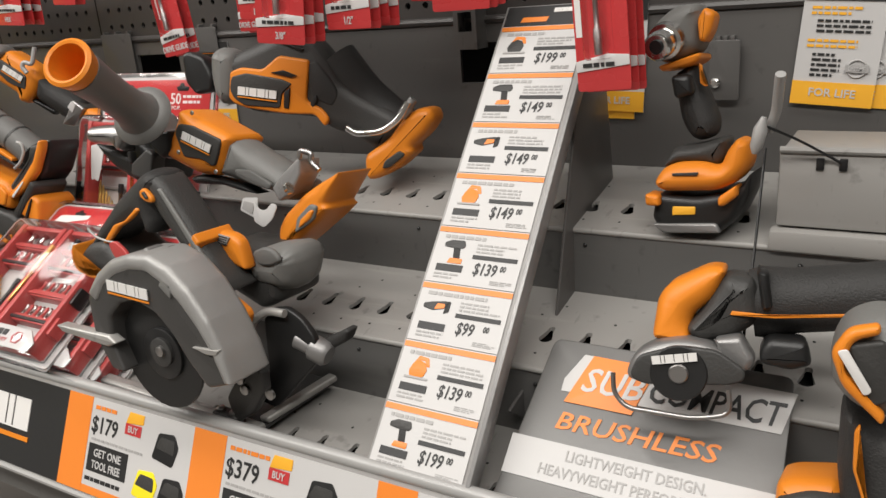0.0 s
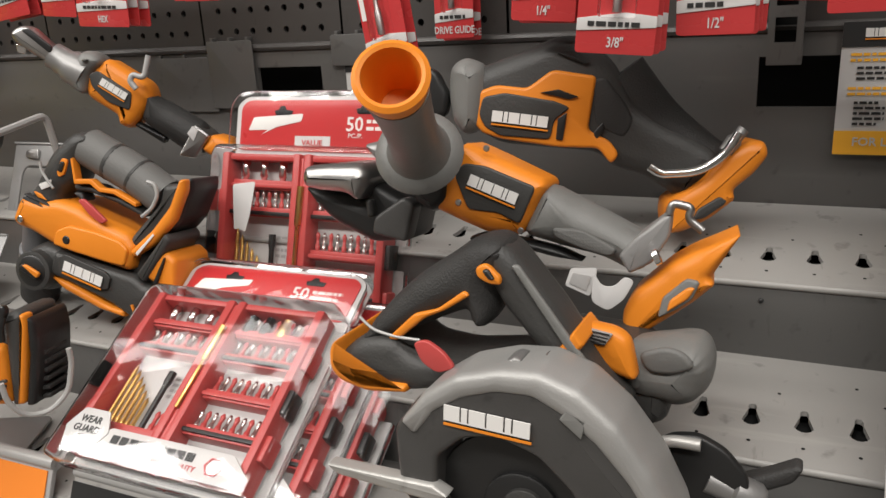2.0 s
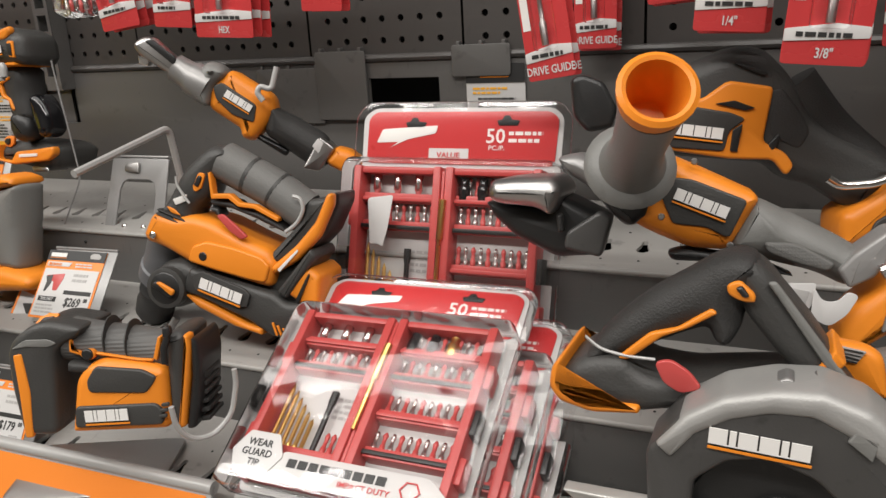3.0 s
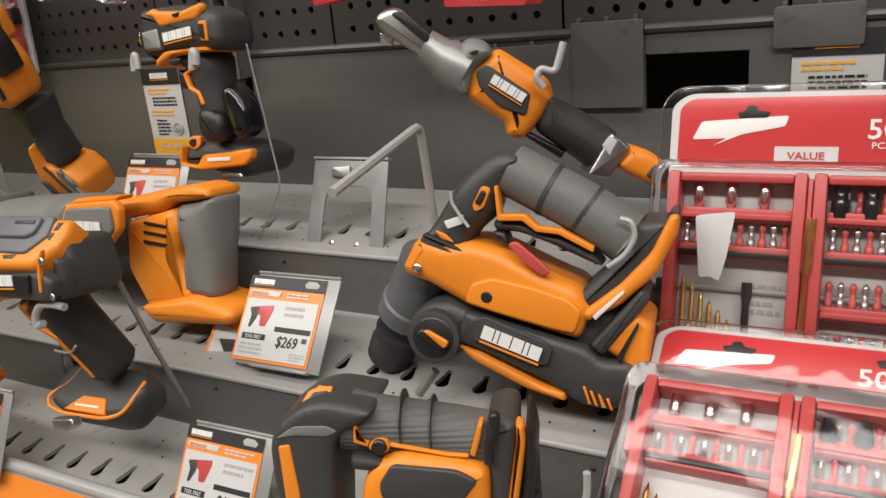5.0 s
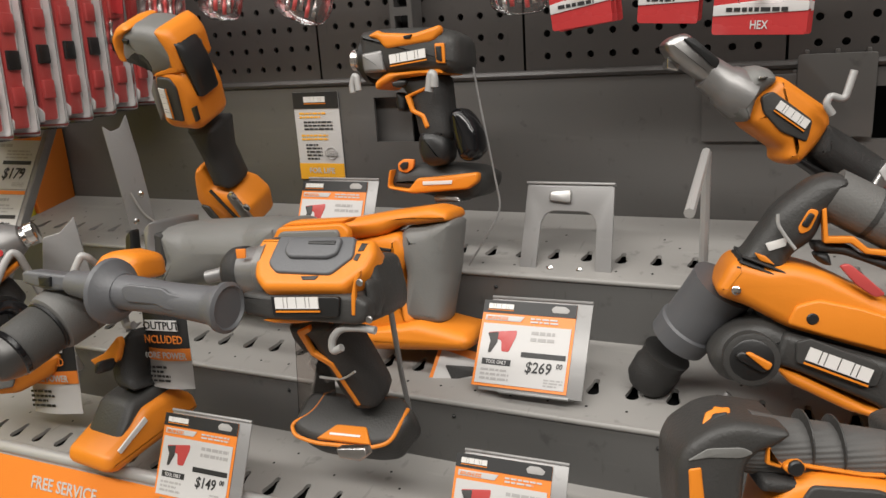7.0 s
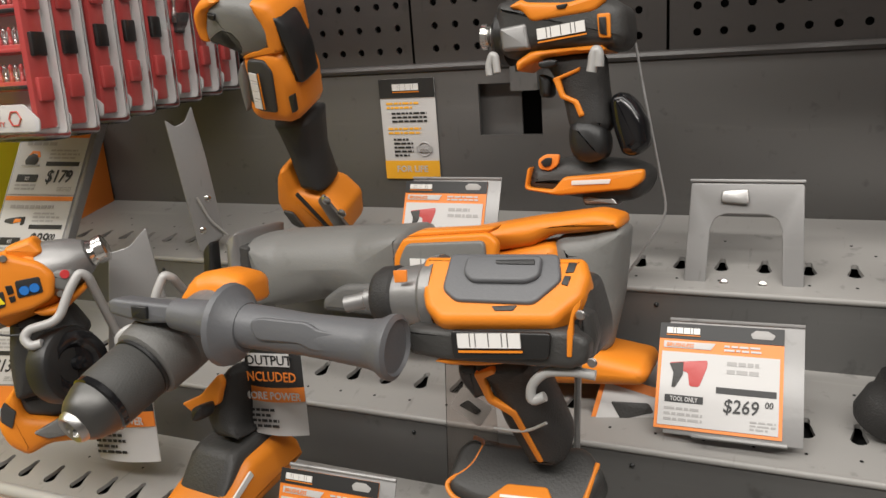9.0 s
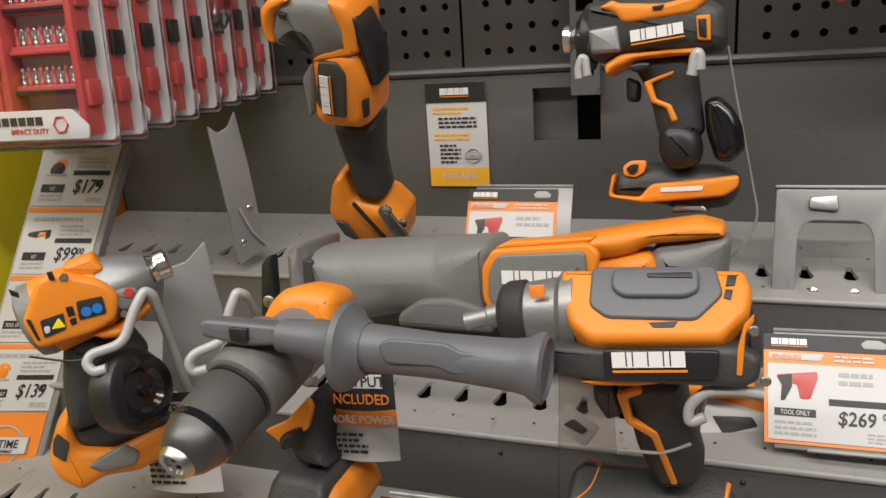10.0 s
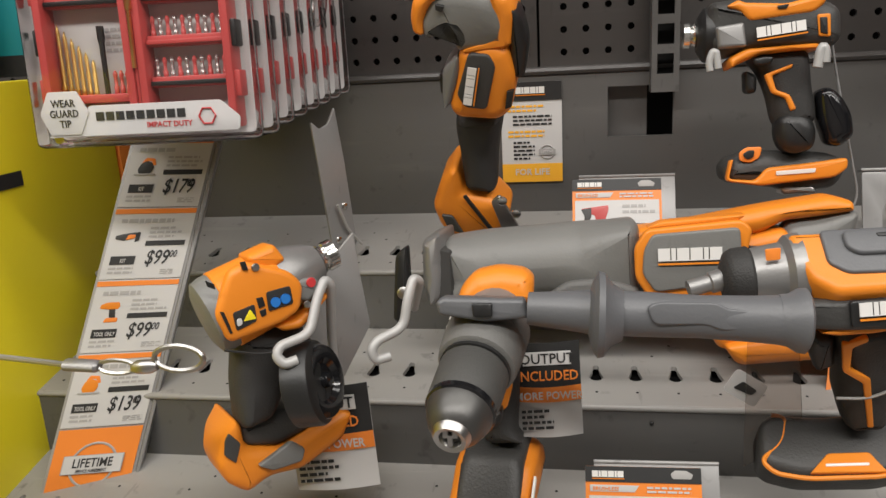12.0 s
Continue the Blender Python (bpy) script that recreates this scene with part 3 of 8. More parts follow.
part('blade', lathe((0.040, 0.0160, -0.077), (0.040, 1, -0.077), [(0, 0.0530), (0.001, 0.0540), (0.0020, 0.0540), (0.0030, 0.0530)]), BLACK, tool, 'black circular saw blade')
part('arbor', lathe((0.051, 0.0040, -0.068), (0.051, 1, -0.068), [(0, 0.0035), (0.001, 0.0050), (0.0090, 0.0050), (0.0100, 0.0035)]), STEEL, tool)
part('blade_flange', lathe((0.045, 0.0120, -0.074), (0.045, 1, -0.074), [(0, 0.0235), (0.001, 0.0250), (0.0040, 0.0250), (0.0050, 0.0235)]), BLACK, tool)
part('arbor_washer', lathe((0.048, 0.0080, -0.071), (0.048, 1, -0.071), [(0, 0.0125), (0.001, 0.0140), (0.0050, 0.0140), (0.0060, 0.0125)]), DGREY, tool)
part('guard_lever', prism(mm([(-86, -60), (-8, -59), (3, -65), (-11, -71), (-79, -67)]), 0.012, 0.002, 0.003, 0.002), ALLOY, tool)
part('guard_gusset', prism(mm([(105, -51), (138, -49), (134, -55), (123, -56)]), 0.008, 0.002, 0.002, 0.001), ALLOY, tool)
part('guard_facet', prism(mm([(77, 7), (89, 3), (86, -10), (73, 0)]), 0.004, 0.001, 0.0015, -0.0005), GREY, tool)
part('motor_housing', prism(mm([(40, 8), (92, 6), (118, -8), (118, -40), (95, -52), (50, -34)]), 0.07, 0.006, 0.01, 0.128), DGREY, tool, 'dark grey motor housing')
part('vent_chute', prism(mm([(91, -19), (120, -34), (122, -39), (116, -52), (105, -44)]), 0.02, 0.002, 0.003, 0.05), ORANGE, tool)
part('chute_fin', prism(mm([(94, -22), (101, -27), (101, -29), (95, -26)]), 0.003, 0.0005, 0.0005, 0.0395), BLACK, tool)
part('chute_fin', prism(mm([(101, -26), (108, -31), (108, -33), (102, -30)]), 0.003, 0.0005, 0.0005, 0.0395), BLACK, tool)
part('chute_fin', prism(mm([(108, -30), (115, -35), (115, -37), (109, -34)]), 0.003, 0.0005, 0.0005, 0.0395), BLACK, tool)
part('shaft_boss', lathe((0.052, 0.03, 0.007), (0.064, 0.03, 0.017), [(0.000, 0.009), (0.008, 0.009), (0.009, 0.012), (0.016, 0.012)]), CASTING, tool)
part('clamp_lug', prism(mm([(19, 14), (41, 27), (46, 25), (32, 15)]), 0.018, 0.002, 0.003, 0.023), CASTING, tool)
part('clamp_lug', prism(mm([(49, 18), (56, 25), (63, 23), (57, 14), (51, 12)]), 0.018, 0.002, 0.003, 0.023), CASTING, tool)
badge(0.001, -0.013, 0.058, 0.0100, tool, -0.0016, True, -3.0)
base = part('base_plate', prism(mm([(30, -14), (72, -20), (98, 74), (44, 78)]), 0.004, 0.006, 0.0012), GUARD, tool, 'dark alloy base plate with pale worn edges')
base.matrix_local = tool.matrix_world.inverted() @ facing((-0.5, 0.745, 1.021), (1, 0, 0), (0, -0.177, 0.984))
part('front_rail', prism(mm([(-262, -10), (74, -22), (76, -8), (-260, 4)]), 0.007, 0.003, 0.0025, -0.003), ALLOY, base, 'pale worn front rail')
part('side_rail', prism(mm([(-262, 4.5), (-250, 4.5), (-247, 62), (-259, 62)]), 0.007, 0.003, 0.0025, -0.003), ALLOY, base)
part('side_rail', prism(mm([(66, -6), (78, -6), (104, 74), (92, 76)]), 0.007, 0.003, 0.0025, -0.0065), ALLOY, base)
part('rear_rail', prism(mm([(-246, 52), (44, 66), (44, 76), (-246, 62)]), 0.005, 0.003, 0.0015, -0.001), GUARD, base)
part('rail_tie', tube(bend([(-0.205, -0.010, -0.016), (-0.198, -0.014, 0.000), (-0.192, -0.010, 0.008), (-0.186, -0.004, 0.006)], 0.006), 0.0035, 8), PAPER, base, 'white plastic tie')
part('rail_clamp', prism(mm([(18, -22), (52, -24), (56, -12), (22, -8)]), 0.012, 0.004, 0.003, -0.010), GUARD, base)
part('clamp_bolt', lathe((0.028, -0.0200, -0.016), (0.028, 1, -0.016), [(0, 0.003), (0.001, 0.0045), (0.004, 0.0045)]), STEEL, base)
part('clamp_bolt', lathe((0.046, -0.0200, -0.017), (0.046, 1, -0.017), [(0, 0.003), (0.001, 0.0045), (0.004, 0.0045)]), STEEL, base)


tool = thing('compact_reciprocating_saw', facing((-0.603, 0.943, 1.327), (0.954, 0.301, 0.000), (0.300, -0.949, 0.100)), 'dark grey and orange one-handed reciprocating saw on a wire hanger', 'power tool', 'display power tools')
part('side_panel', prism(mm([(-14, -15), (-9, 12), (7, 17), (34, 13), (56, 28), (94, 21), (86, -25), (105, -35), (113, -47), (106, -56), (95, -41), (59, -39), (9, -30), (-7, -24)]), 0.008, 0.005, 0.003, 0.001), ORANGE, tool)
part('badge_plate', prism(mm([(-9, -8), (-5, 7), (14, 10), (58, 1), (71, -5), (57, -15), (53, -32), (9, -27), (-4, -19)]), 0.005, 0.004, 0.0015, -0.0025), DGREY, tool)
part('body', prism(mm([(-22, 26), (-10, 32), (10, 39), (35, 47), (64, 58), (89, 54), (111, 31), (129, -3), (148, -18), (182, -36), (203, -52), (195, -69), (171, -92), (135, -66), (110, -60), (95, -45), (10, -35), (-16, -20)]), 0.054, 0.01, 0.016, 0.027), DGREY, tool)
part('side_shoulder', prism(mm([(88, 17), (101, 21), (119, -4), (126, -19), (117, -34), (92, -22)]), 0.006, 0.006, 0.003, 0.002), RUBBER, tool)
part('vent', prism(mm([(45, 9), (61, 11), (78, 4), (70, 2)]), 0.004, 0.001, 0.0005, -0.003), BLACK, tool)
part('vent', prism(mm([(60, -14), (68, -9), (64, -33), (58, -32)]), 0.004, 0.001, 0.0005, -0.003), BLACK, tool)
part('vent', prism(mm([(60, 42), (69, 40), (88, 33), (84, 31)]), 0.03, 0.001, 0.0005, 0.012), BLACK, tool)
part('lock_button', prism(mm([(90, -28), (99, -18), (100, -25), (93, -35)]), 0.006, 0.003, 0.001, 0), BLACK, tool)
part('battery_foot', prism(mm([(152, -106), (153, -90), (184, -71), (203, -47), (221, -38), (235, -39), (239, -51), (227, -67), (210, -81), (212, -89), (191, -106), (169, -117), (155, -119)]), 0.06, 0.006, 0.01, 0.022), ORANGE, tool, 'orange battery foot')
part('foot_inset', prism(mm([(175, -105), (179, -96), (197, -85), (203, -89), (201, -92), (184, -104)]), 0.005, 0.003, 0.0015, -0.0085), DGREY, tool)
part('shoe', prism(mm([(-76, 36), (-66, 40), (-47, 32), (-36, 9), (-40, -9), (-62, -12), (-74, 3)]), 0.026, 0.005, 0.005, 0.021), BLACK, tool)
part('front_collar', prism(mm([(-34, 35), (-21, 43), (-2, 36), (2, 12), (-6, -22), (-23, -27), (-33, -15), (-37, 9)]), 0.058, 0.012, 0.02, 0.023), GREY, tool)
part('grip', tube(bend([(0.115, 0.030, 0.022), (0.146, 0.030, -0.022), (0.184, 0.030, -0.056), (0.197, 0.030, -0.065)], 0.025), 0.025, 16, False, 1), RUBBER, tool)
part('hanger_ring', tube(bend([(0.137, -0.012, -0.057), (0.147, -0.012, -0.064), (0.179, -0.012, -0.063), (0.200, -0.012, -0.049), (0.211, -0.012, -0.031)], 0.02), 0.004, 10, False, 1), CHROME, tool)
part('hanger_latch', lathe((0.201, -0.006, -0.047), (0.216, -0.006, -0.028), [(0.000, 0.006), (0.012, 0.007), (0.015, 0.005), (0.024, 0.005)]), CASTING, tool)
badge(0.002, -0.014, 0.052, 0.0095, tool, -0.0066, True, -8.9)


tool = thing('angle_grinder', facing((-0.575, 0.828, 1.292), (0.995, 0.100, 0.000), (0.099, -0.984, 0.151)), 'grey and orange cordless angle grinder tilted on a wire hanger', 'power tool', 'display power tools')
part('body', prism(mm([(-7, 22), (17, 12), (56, -6), (59, -11), (50, -30), (39, -49), (12, -48), (-14, -38), (-32, -29), (-28, -12), (-20, 0), (-13, 13)]), 0.064, 0.006, 0.014, 0.032), ORANGE, tool)
part('badge_plate', prism(mm([(-12, -3), (-5, 6), (12, 4), (51, -11), (39, -39), (23, -31), (-1, -29)]), 0.005, 0.004, 0.0015, 0.0005), DGREY, tool)
part('grip', prism(mm([(54, -8), (86, -23), (114, -37), (131, -47), (141, -56), (125, -76), (100, -64), (71, -58), (37, -48)]), 0.054, 0.01, 0.022, 0.03), GREY, tool)
part('grip_texture', prism(mm([(63, -41), (84, -41), (111, -55), (106, -61), (83, -55), (65, -48)]), 0.006, 0.006, 0.002, 0.0035), KNURL, tool)
part('paddle_switch', prism(mm([(-5, -52), (8, -48), (38, -52), (67, -58), (87, -67), (63, -65), (38, -59), (-1, -59)]), 0.022, 0.005, 0.006, 0.021), BLACK, tool)
part('clamp', prism(mm([(112, -59), (122, -47), (143, -29), (148, -28), (147, -44), (136, -63), (120, -72)]), 0.036, 0.003, 0.003, 0.016), HOLDER, tool, 'zinc security clamp')
part('battery_foot', prism(mm([(116, -117), (116, -100), (124, -86), (149, -63), (165, -53), (195, -39), (176, -72), (179, -77), (166, -90), (148, -104), (122, -123)]), 0.062, 0.005, 0.01, 0.028), ORANGE, tool, 'orange battery foot')
part('foot_inset', prism(mm([(141, -102), (144, -87), (160, -72), (169, -74), (164, -87), (152, -96)]), 0.006, 0.003, 0.002, -0.003), GREY, tool)
part('foot_inset_core', prism(mm([(147, -97), (149, -88), (161, -78), (166, -78), (162, -86)]), 0.006, 0.003, 0.002, -0.005), ORANGE, tool)
part('wheel_guard', prism(mm([(-143, -7), (-140, 2), (-123, 4), (-90, 5), (-82, -6), (-86, -16), (-92, -26), (-105, -19), (-132, -17), (-141, -14)]), 0.09, 0.006, 0.012, 0.038), STEEL, tool, 'bright steel wheel guard')
part('guard_inside', prism(mm([(-150, -15), (-137, -18), (-111, -20), (-98, -27), (-88, -10), (-60, -23), (-49, -28), (-56, -58), (-91, -61), (-125, -45), (-143, -29)]), 0.06, 0.006, 0.01, 0.045), BLACK, tool)
part('guard_skirt', prism(mm([(-80, -38), (-55, -21), (-45, -27), (-53, -57), (-82, -51)]), 0.02, 0.004, 0.003, 0.01), GUARD, tool)
part('guard_spring', prism(mm([(-89, -25), (-84, -24), (-82, -38), (-87, -39)]), 0.01, 0.002, 0.003, 0.008), RUBBER, tool)
part('gear_head', prism(mm([(-90, 20), (-72, 24), (-55, 15), (-46, -3), (-18, -5), (-21, -29), (-35, -34), (-46, -24), (-66, -2), (-81, 7)]), 0.056, 0.006, 0.014, 0.028), CASTING, tool)
part('clamp_block', prism(mm([(-57, -6), (-18, -1), (-19, -23), (-31, -32), (-44, -24)]), 0.05, 0.004, 0.006, 0.022), BLACK, tool)
part('barcode_label', prism(mm([(79, -69), (98, -68), (97, -81), (93, -89), (75, -82)]), 0.0012, 0.002, 0.0003, -0.006), PAPER, tool, 'curled white barcode label')
part('barcode', prism(mm([(81, -72), (94, -74), (91, -85), (78, -80)]), 0.0006, 0.0005, 0.0001, -0.0072), GREYINK, tool)
part('barcode_tail', prism(mm([(96, -70), (102, -80), (111, -80), (118, -72), (125, -75), (118, -89), (107, -98), (95, -92)]), 0.0012, 0.004, 0.0003, -0.01), PAPER, tool)
part('flange', lathe((-0.032, -0.02, 0.012), (-0.008, -0.132, 0.063), [(0.000, 0.024), (0.003, 0.031), (0.006, 0.033), (0.011, 0.030), (0.015, 0.022)]), GREY, tool)
part('side_handle', lathe((-0.029, -0.032, 0.017), (-0.008, -0.132, 0.063), [(0.000, 0.024), (0.011, 0.020), (0.034, 0.018), (0.067, 0.019), (0.094, 0.021), (0.0945, 0.0185), (0.06, 0.0165), (0.059, 0.001)]), GREY, tool, 'grey rubber side handle')
part('handle_cap', lathe((-0.012, -0.116, 0.056), (-0.008, -0.132, 0.063), [(-0.031, 0.001), (-0.030, 0.0150), (0.000, 0.0205), (0.009, 0.023), (0.016, 0.024), (0.018, 0.021), (0.017, 0.0185), (-0.026, 0.0125), (-0.027, 0.001)]), ORANGE, tool, 'open orange handle cap')
part('clamp_bolt', lathe((0.141, -0.01, -0.056), (0.137, -0.01, -0.058), [(0.000, 0.006), (0.004, 0.006)]), CHROME, tool)
part('clamp_hook', tube(bend([(0.169, 0.000, -0.039), (0.159, 0.000, -0.031), (0.161, 0.000, -0.023), (0.148, 0.000, -0.020), (0.146, 0.000, -0.028)], 0.006), 0.003, 10, False, 1), STEEL, tool)
part('screw', lathe((-0.009, -0.0012, -0.024), (-0.009, 1, -0.024), [(0, 0.0018), (0.001, 0.0026), (0.0010, 0.0026), (0.0020, 0.0018)]), STEEL, tool)
part('screw', lathe((0.040, -0.0012, -0.044), (0.040, 1, -0.044), [(0, 0.0018), (0.001, 0.0026), (0.0010, 0.0026), (0.0020, 0.0018)]), STEEL, tool)
part('screw', lathe((0.013, -0.0012, 0.017), (0.013, 1, 0.017), [(0, 0.0018), (0.001, 0.0026), (0.0010, 0.0026), (0.0020, 0.0018)]), STEEL, tool)
badge(-0.001, -0.010, 0.042, 0.0085, tool, -0.0036, True, -21.0)


tool = thing('cordless_ratchet', facing((-1.069, 0.939, 1.357), (0.892, 0.451, 0.000), (0.449, -0.888, 0.100)), 'orange and grey cordless ratchet tilted on a wire hanger', 'power tool', 'display power tools')
part('ratchet_head', prism(mm([(-92, 54), (-82, 61), (-70, 62), (-42, 33), (-51, 17), (-86, 43)]), 0.026, 0.008, 0.006, 0.013), STEEL, tool, 'steel ratchet head')
part('head_cover', prism(mm([(-77, 57), (-68, 58), (-45, 37), (-49, 30)]), 0.004, 0.003, 0.001, 0), BLACK, tool)
part('square_drive', prism(mm([(-88, 43), (-76, 38), (-79, 31), (-88, 34)]), 0.013, 0.001, 0.001, 0.0125), CHROME, tool)
part('neck', lathe((-0.052, 0.014, 0.029), (-0.018, 0.014, 0.004), [(0.000, 0.015), (0.017, 0.016), (0.021, 0.019), (0.042, 0.020)]), CASTING, tool)
part('collar', prism(mm([(-42, 9), (-26, 24), (-14, 33), (1, 29), (8, 17), (-10, 4), (-19, -19), (-37, -6)]), 0.046, 0.008, 0.016, 0.02), GREY, tool)
part('body', prism(mm([(-15, 4), (10, 23), (53, -8), (56, -25), (40, -45), (25, -58), (13, -52), (13, -42), (-19, -18)]), 0.048, 0.007, 0.013, 0.024), ORANGE, tool)
part('badge_plate', prism(mm([(-10, 5), (0, 9), (35, -18), (30, -37), (7, -26), (-8, -9)]), 0.005, 0.004, 0.0015, 0.0005), DGREY, tool)
part('grip', prism(mm([(49, -19), (73, -32), (110, -58), (107, -91), (85, -89), (37, -49)]), 0.046, 0.008, 0.018, 0.023), RUBBER, tool)
part('lever', prism(mm([(24, -51), (32, -50), (64, -70), (59, -77)]), 0.016, 0.003, 0.004, 0.02), BLACK, tool)
part('clamp', prism(mm([(89, -75), (101, -56), (117, -70), (97, -95), (79, -90)]), 0.052, 0.003, 0.003, 0.022), STEEL, tool, 'zinc security clamp')
part('clamp_label', prism(mm([(92, -66), (99, -58), (105, -63), (98, -75)]), 0.001, 0.001, 0.0002, -0.0045), PAPER, tool)
part('battery_foot', prism(mm([(105, -84), (117, -69), (133, -74), (151, -89), (162, -111), (144, -111), (107, -89)]), 0.056, 0.005, 0.009, 0.026), ORANGE, tool)
part('foot_inset', prism(mm([(128, -95), (136, -86), (149, -92), (144, -104)]), 0.005, 0.003, 0.0015, -0.0015), DGREY, tool)
part('wire_hook', tube(bend([(0.063, -0.014, 0.021), (0.055, -0.014, -0.003), (0.043, -0.014, 0.002), (0.039, -0.014, -0.005), (0.045, -0.014, -0.014)], 0.008), 0.0032, 10, False, 1), WIREM, tool)
part('vent_screw', lathe((-0.01, -0.004, 0.021), (-0.01, -0.004, 0.02), [(0.000, 0.004), (0.001, 0.004)]), CHROME, tool)
badge(0.001, -0.006, 0.034, 0.0080, tool, -0.0036, True, -36.5)


tool = thing('rotary_hammer', facing((-1.035, 0.824, 1.179), (0.984, 0.181, 0.000), (0.179, -0.972, 0.150)), 'orange and grey cordless rotary hammer resting nose down', 'power tool', 'display power tools')
part('nose_tip', lathe((-0.117, 0.088, -0.061), (-0.090, 0.070, -0.013), [(0.000, 0.010), (0.002, 0.017), (0.008, 0.021), (0.026, 0.022), (0.030, 0.020), (0.042, 0.022)]), RUBBER, tool, 'black rubber nose')
part('nose_sleeve', lathe((-0.090, 0.070, -0.013), (-0.052, 0.046, 0.044), [(0.000, 0.021), (0.003, 0.026), (0.020, 0.027), (0.022, 0.025), (0.045, 0.026), (0.070, 0.028)]), SLATE, tool, 'mid-grey tool-holder sleeve')
part('gearbox', prism(mm([(-69, -13), (-62, 3), (-50, 15), (-26, 23), (-1, 10), (-9, -10), (-22, -28), (-36, -33), (-57, -31)]), 0.07, 0.01, 0.014, 0.039), DGREY, tool)
part('core', prism(mm([(-53, 56), (-5, 52), (73, 16), (116, 9), (121, -41), (86, -48), (-6, -14)]), 0.05, 0.01, 0.008, 0.04), DGREY, tool)
part('upper_shell', prism(mm([(-64, 46), (-54, 65), (-47, 70), (-26, 64), (-7, 66), (15, 60), (49, 43), (75, 32), (84, 17), (75, -7), (54, -2), (-11, 16), (-40, 32), (-60, 39)]), 0.074, 0.006, 0.01, 0.037), ORANGE, tool, 'orange upper shell')
part('shell_face', prism(mm([(-12, 20), (-6, 35), (10, 40), (40, 34), (69, 25), (78, 16), (72, -1), (55, 2), (15, 12)]), 0.006, 0.004, 0.0025, 0.0005), ORANGE, tool)
part('lower_shell', prism(mm([(-13, 13), (55, -5), (80, -12), (92, -22), (113, -21), (124, -38), (99, -60), (75, -56), (51, -41), (-3, -18), (-22, -12)]), 0.076, 0.005, 0.007, 0.037), DGREY, tool)
part('badge_panel', prism(mm([(-5, 7), (5, 10), (50, -7), (56, -13), (52, -25), (40, -26), (-5, -9)]), 0.004, 0.002, 0.001, -0.002), DGREY, tool)
part('belly_strip', prism(mm([(-22, -13), (-3, -20), (47, -44), (65, -48), (64, -56), (34, -48), (-7, -29)]), 0.06, 0.003, 0.005, 0.032), ORANGE, tool)
part('battery_side', prism(mm([(86, -8), (117, 15), (128, 6), (123, -39), (102, -20)]), 0.066, 0.004, 0.007, 0.036), ORANGE, tool)
part('battery_slot', prism(mm([(102, -18), (117, 9), (118, 7), (105, -22)]), 0.003, 0.0005, 0.0004, 0.002), BLACK, tool)
part('battery_rail', prism(mm([(82, -10), (120, 34), (126, 26), (92, -18)]), 0.06, 0.004, 0.005, 0.03), DGREY, tool)
part('rear_bow', prism(mm([(74, 15), (73, 26), (95, 47), (111, 63), (116, 81), (138, 83), (137, 68), (126, 48), (105, 25)]), 0.06, 0.006, 0.008, 0.036), DGREY, tool)
part('bow_edge', prism(mm([(139, 87), (145, 87), (145, 76), (130, 45), (105, 21), (80, 7), (76, 14), (104, 36), (126, 60)]), 0.014, 0.004, 0.005, 0.008), ORANGE, tool)
part('battery_mount', prism(mm([(139, 87), (145, 87), (145, 76), (130, 45), (105, 21), (80, 7), (76, 14), (104, 36), (126, 60)]), 0.052, 0.004, 0.005, 0.0425), BLACK, tool, 'black battery mount face')
part('bow_mark', prism(mm([(85, 13), (107, 33), (108, 31), (87, 10)]), 0.001, 0.0005, 0.0003, 0.0005), LOGO, tool)
part('boot', prism(mm([(-51, 62), (-46, 72), (-14, 59), (-18, 48)]), 0.06, 0.004, 0.006, 0.033), BLACK, tool)
part('boot_rib', prism(mm([(-49, 63), (-16, 50), (-15, 52), (-48, 65)]), 0.064, 0.002, 0.002, 0.033), RUBBER, tool)
part('boot_rib', prism(mm([(-47, 67), (-14, 54), (-13, 56), (-46, 69)]), 0.064, 0.002, 0.002, 0.033), RUBBER, tool)
part('boot_rib', prism(mm([(-45, 71), (-13, 58), (-12, 60), (-44, 73)]), 0.064, 0.002, 0.002, 0.033), RUBBER, tool)
part('neck', prism(mm([(-48, 67), (-41, 77), (-18, 112), (6, 131), (20, 136), (34, 131), (32, 116), (16, 103), (10, 84), (-7, 72), (-14, 56)]), 0.046, 0.01, 0.014, 0.029), DGREY, tool)
part('neck_patch', prism(mm([(-36, 75), (-27, 72), (-20, 65), (-31, 68)]), 0.003, 0.002, 0.001, 0.0065), ORANGE, tool)
part('neck_mark', prism(mm([(-28, 82), (-12, 87), (-13, 80), (-25, 76)]), 0.001, 0.001, 0.0003, 0.0052), LOGO, tool)
part('mode_button', prism(mm([(-5, 94), (3, 109), (10, 107), (4, 92), (-3, 89)]), 0.003, 0.003, 0.0006, 0.0064), ORANGE, tool)
part('mode_switch', prism(mm([(-3, 96), (3, 106), (7, 104), (2, 94)]), 0.003, 0.002, 0.001, 0.0045), BLACK, tool)
part('grip', tube(bend([(0.021, 0.026, 0.119), (0.049, 0.026, 0.104), (0.077, 0.026, 0.089), (0.108, 0.026, 0.067)], 0.02), 0.0205, 18, False, 1), KNURL, tool)
part('grip_band', lathe((0.049, 0.026, 0.104), (0.077, 0.026, 0.089), [(0.000, 0.0208), (0.004, 0.0208)]), DGREY, tool)
part('grip_band', lathe((0.077, 0.026, 0.089), (0.108, 0.026, 0.067), [(0.000, 0.0208), (0.003, 0.0208)]), DGREY, tool)
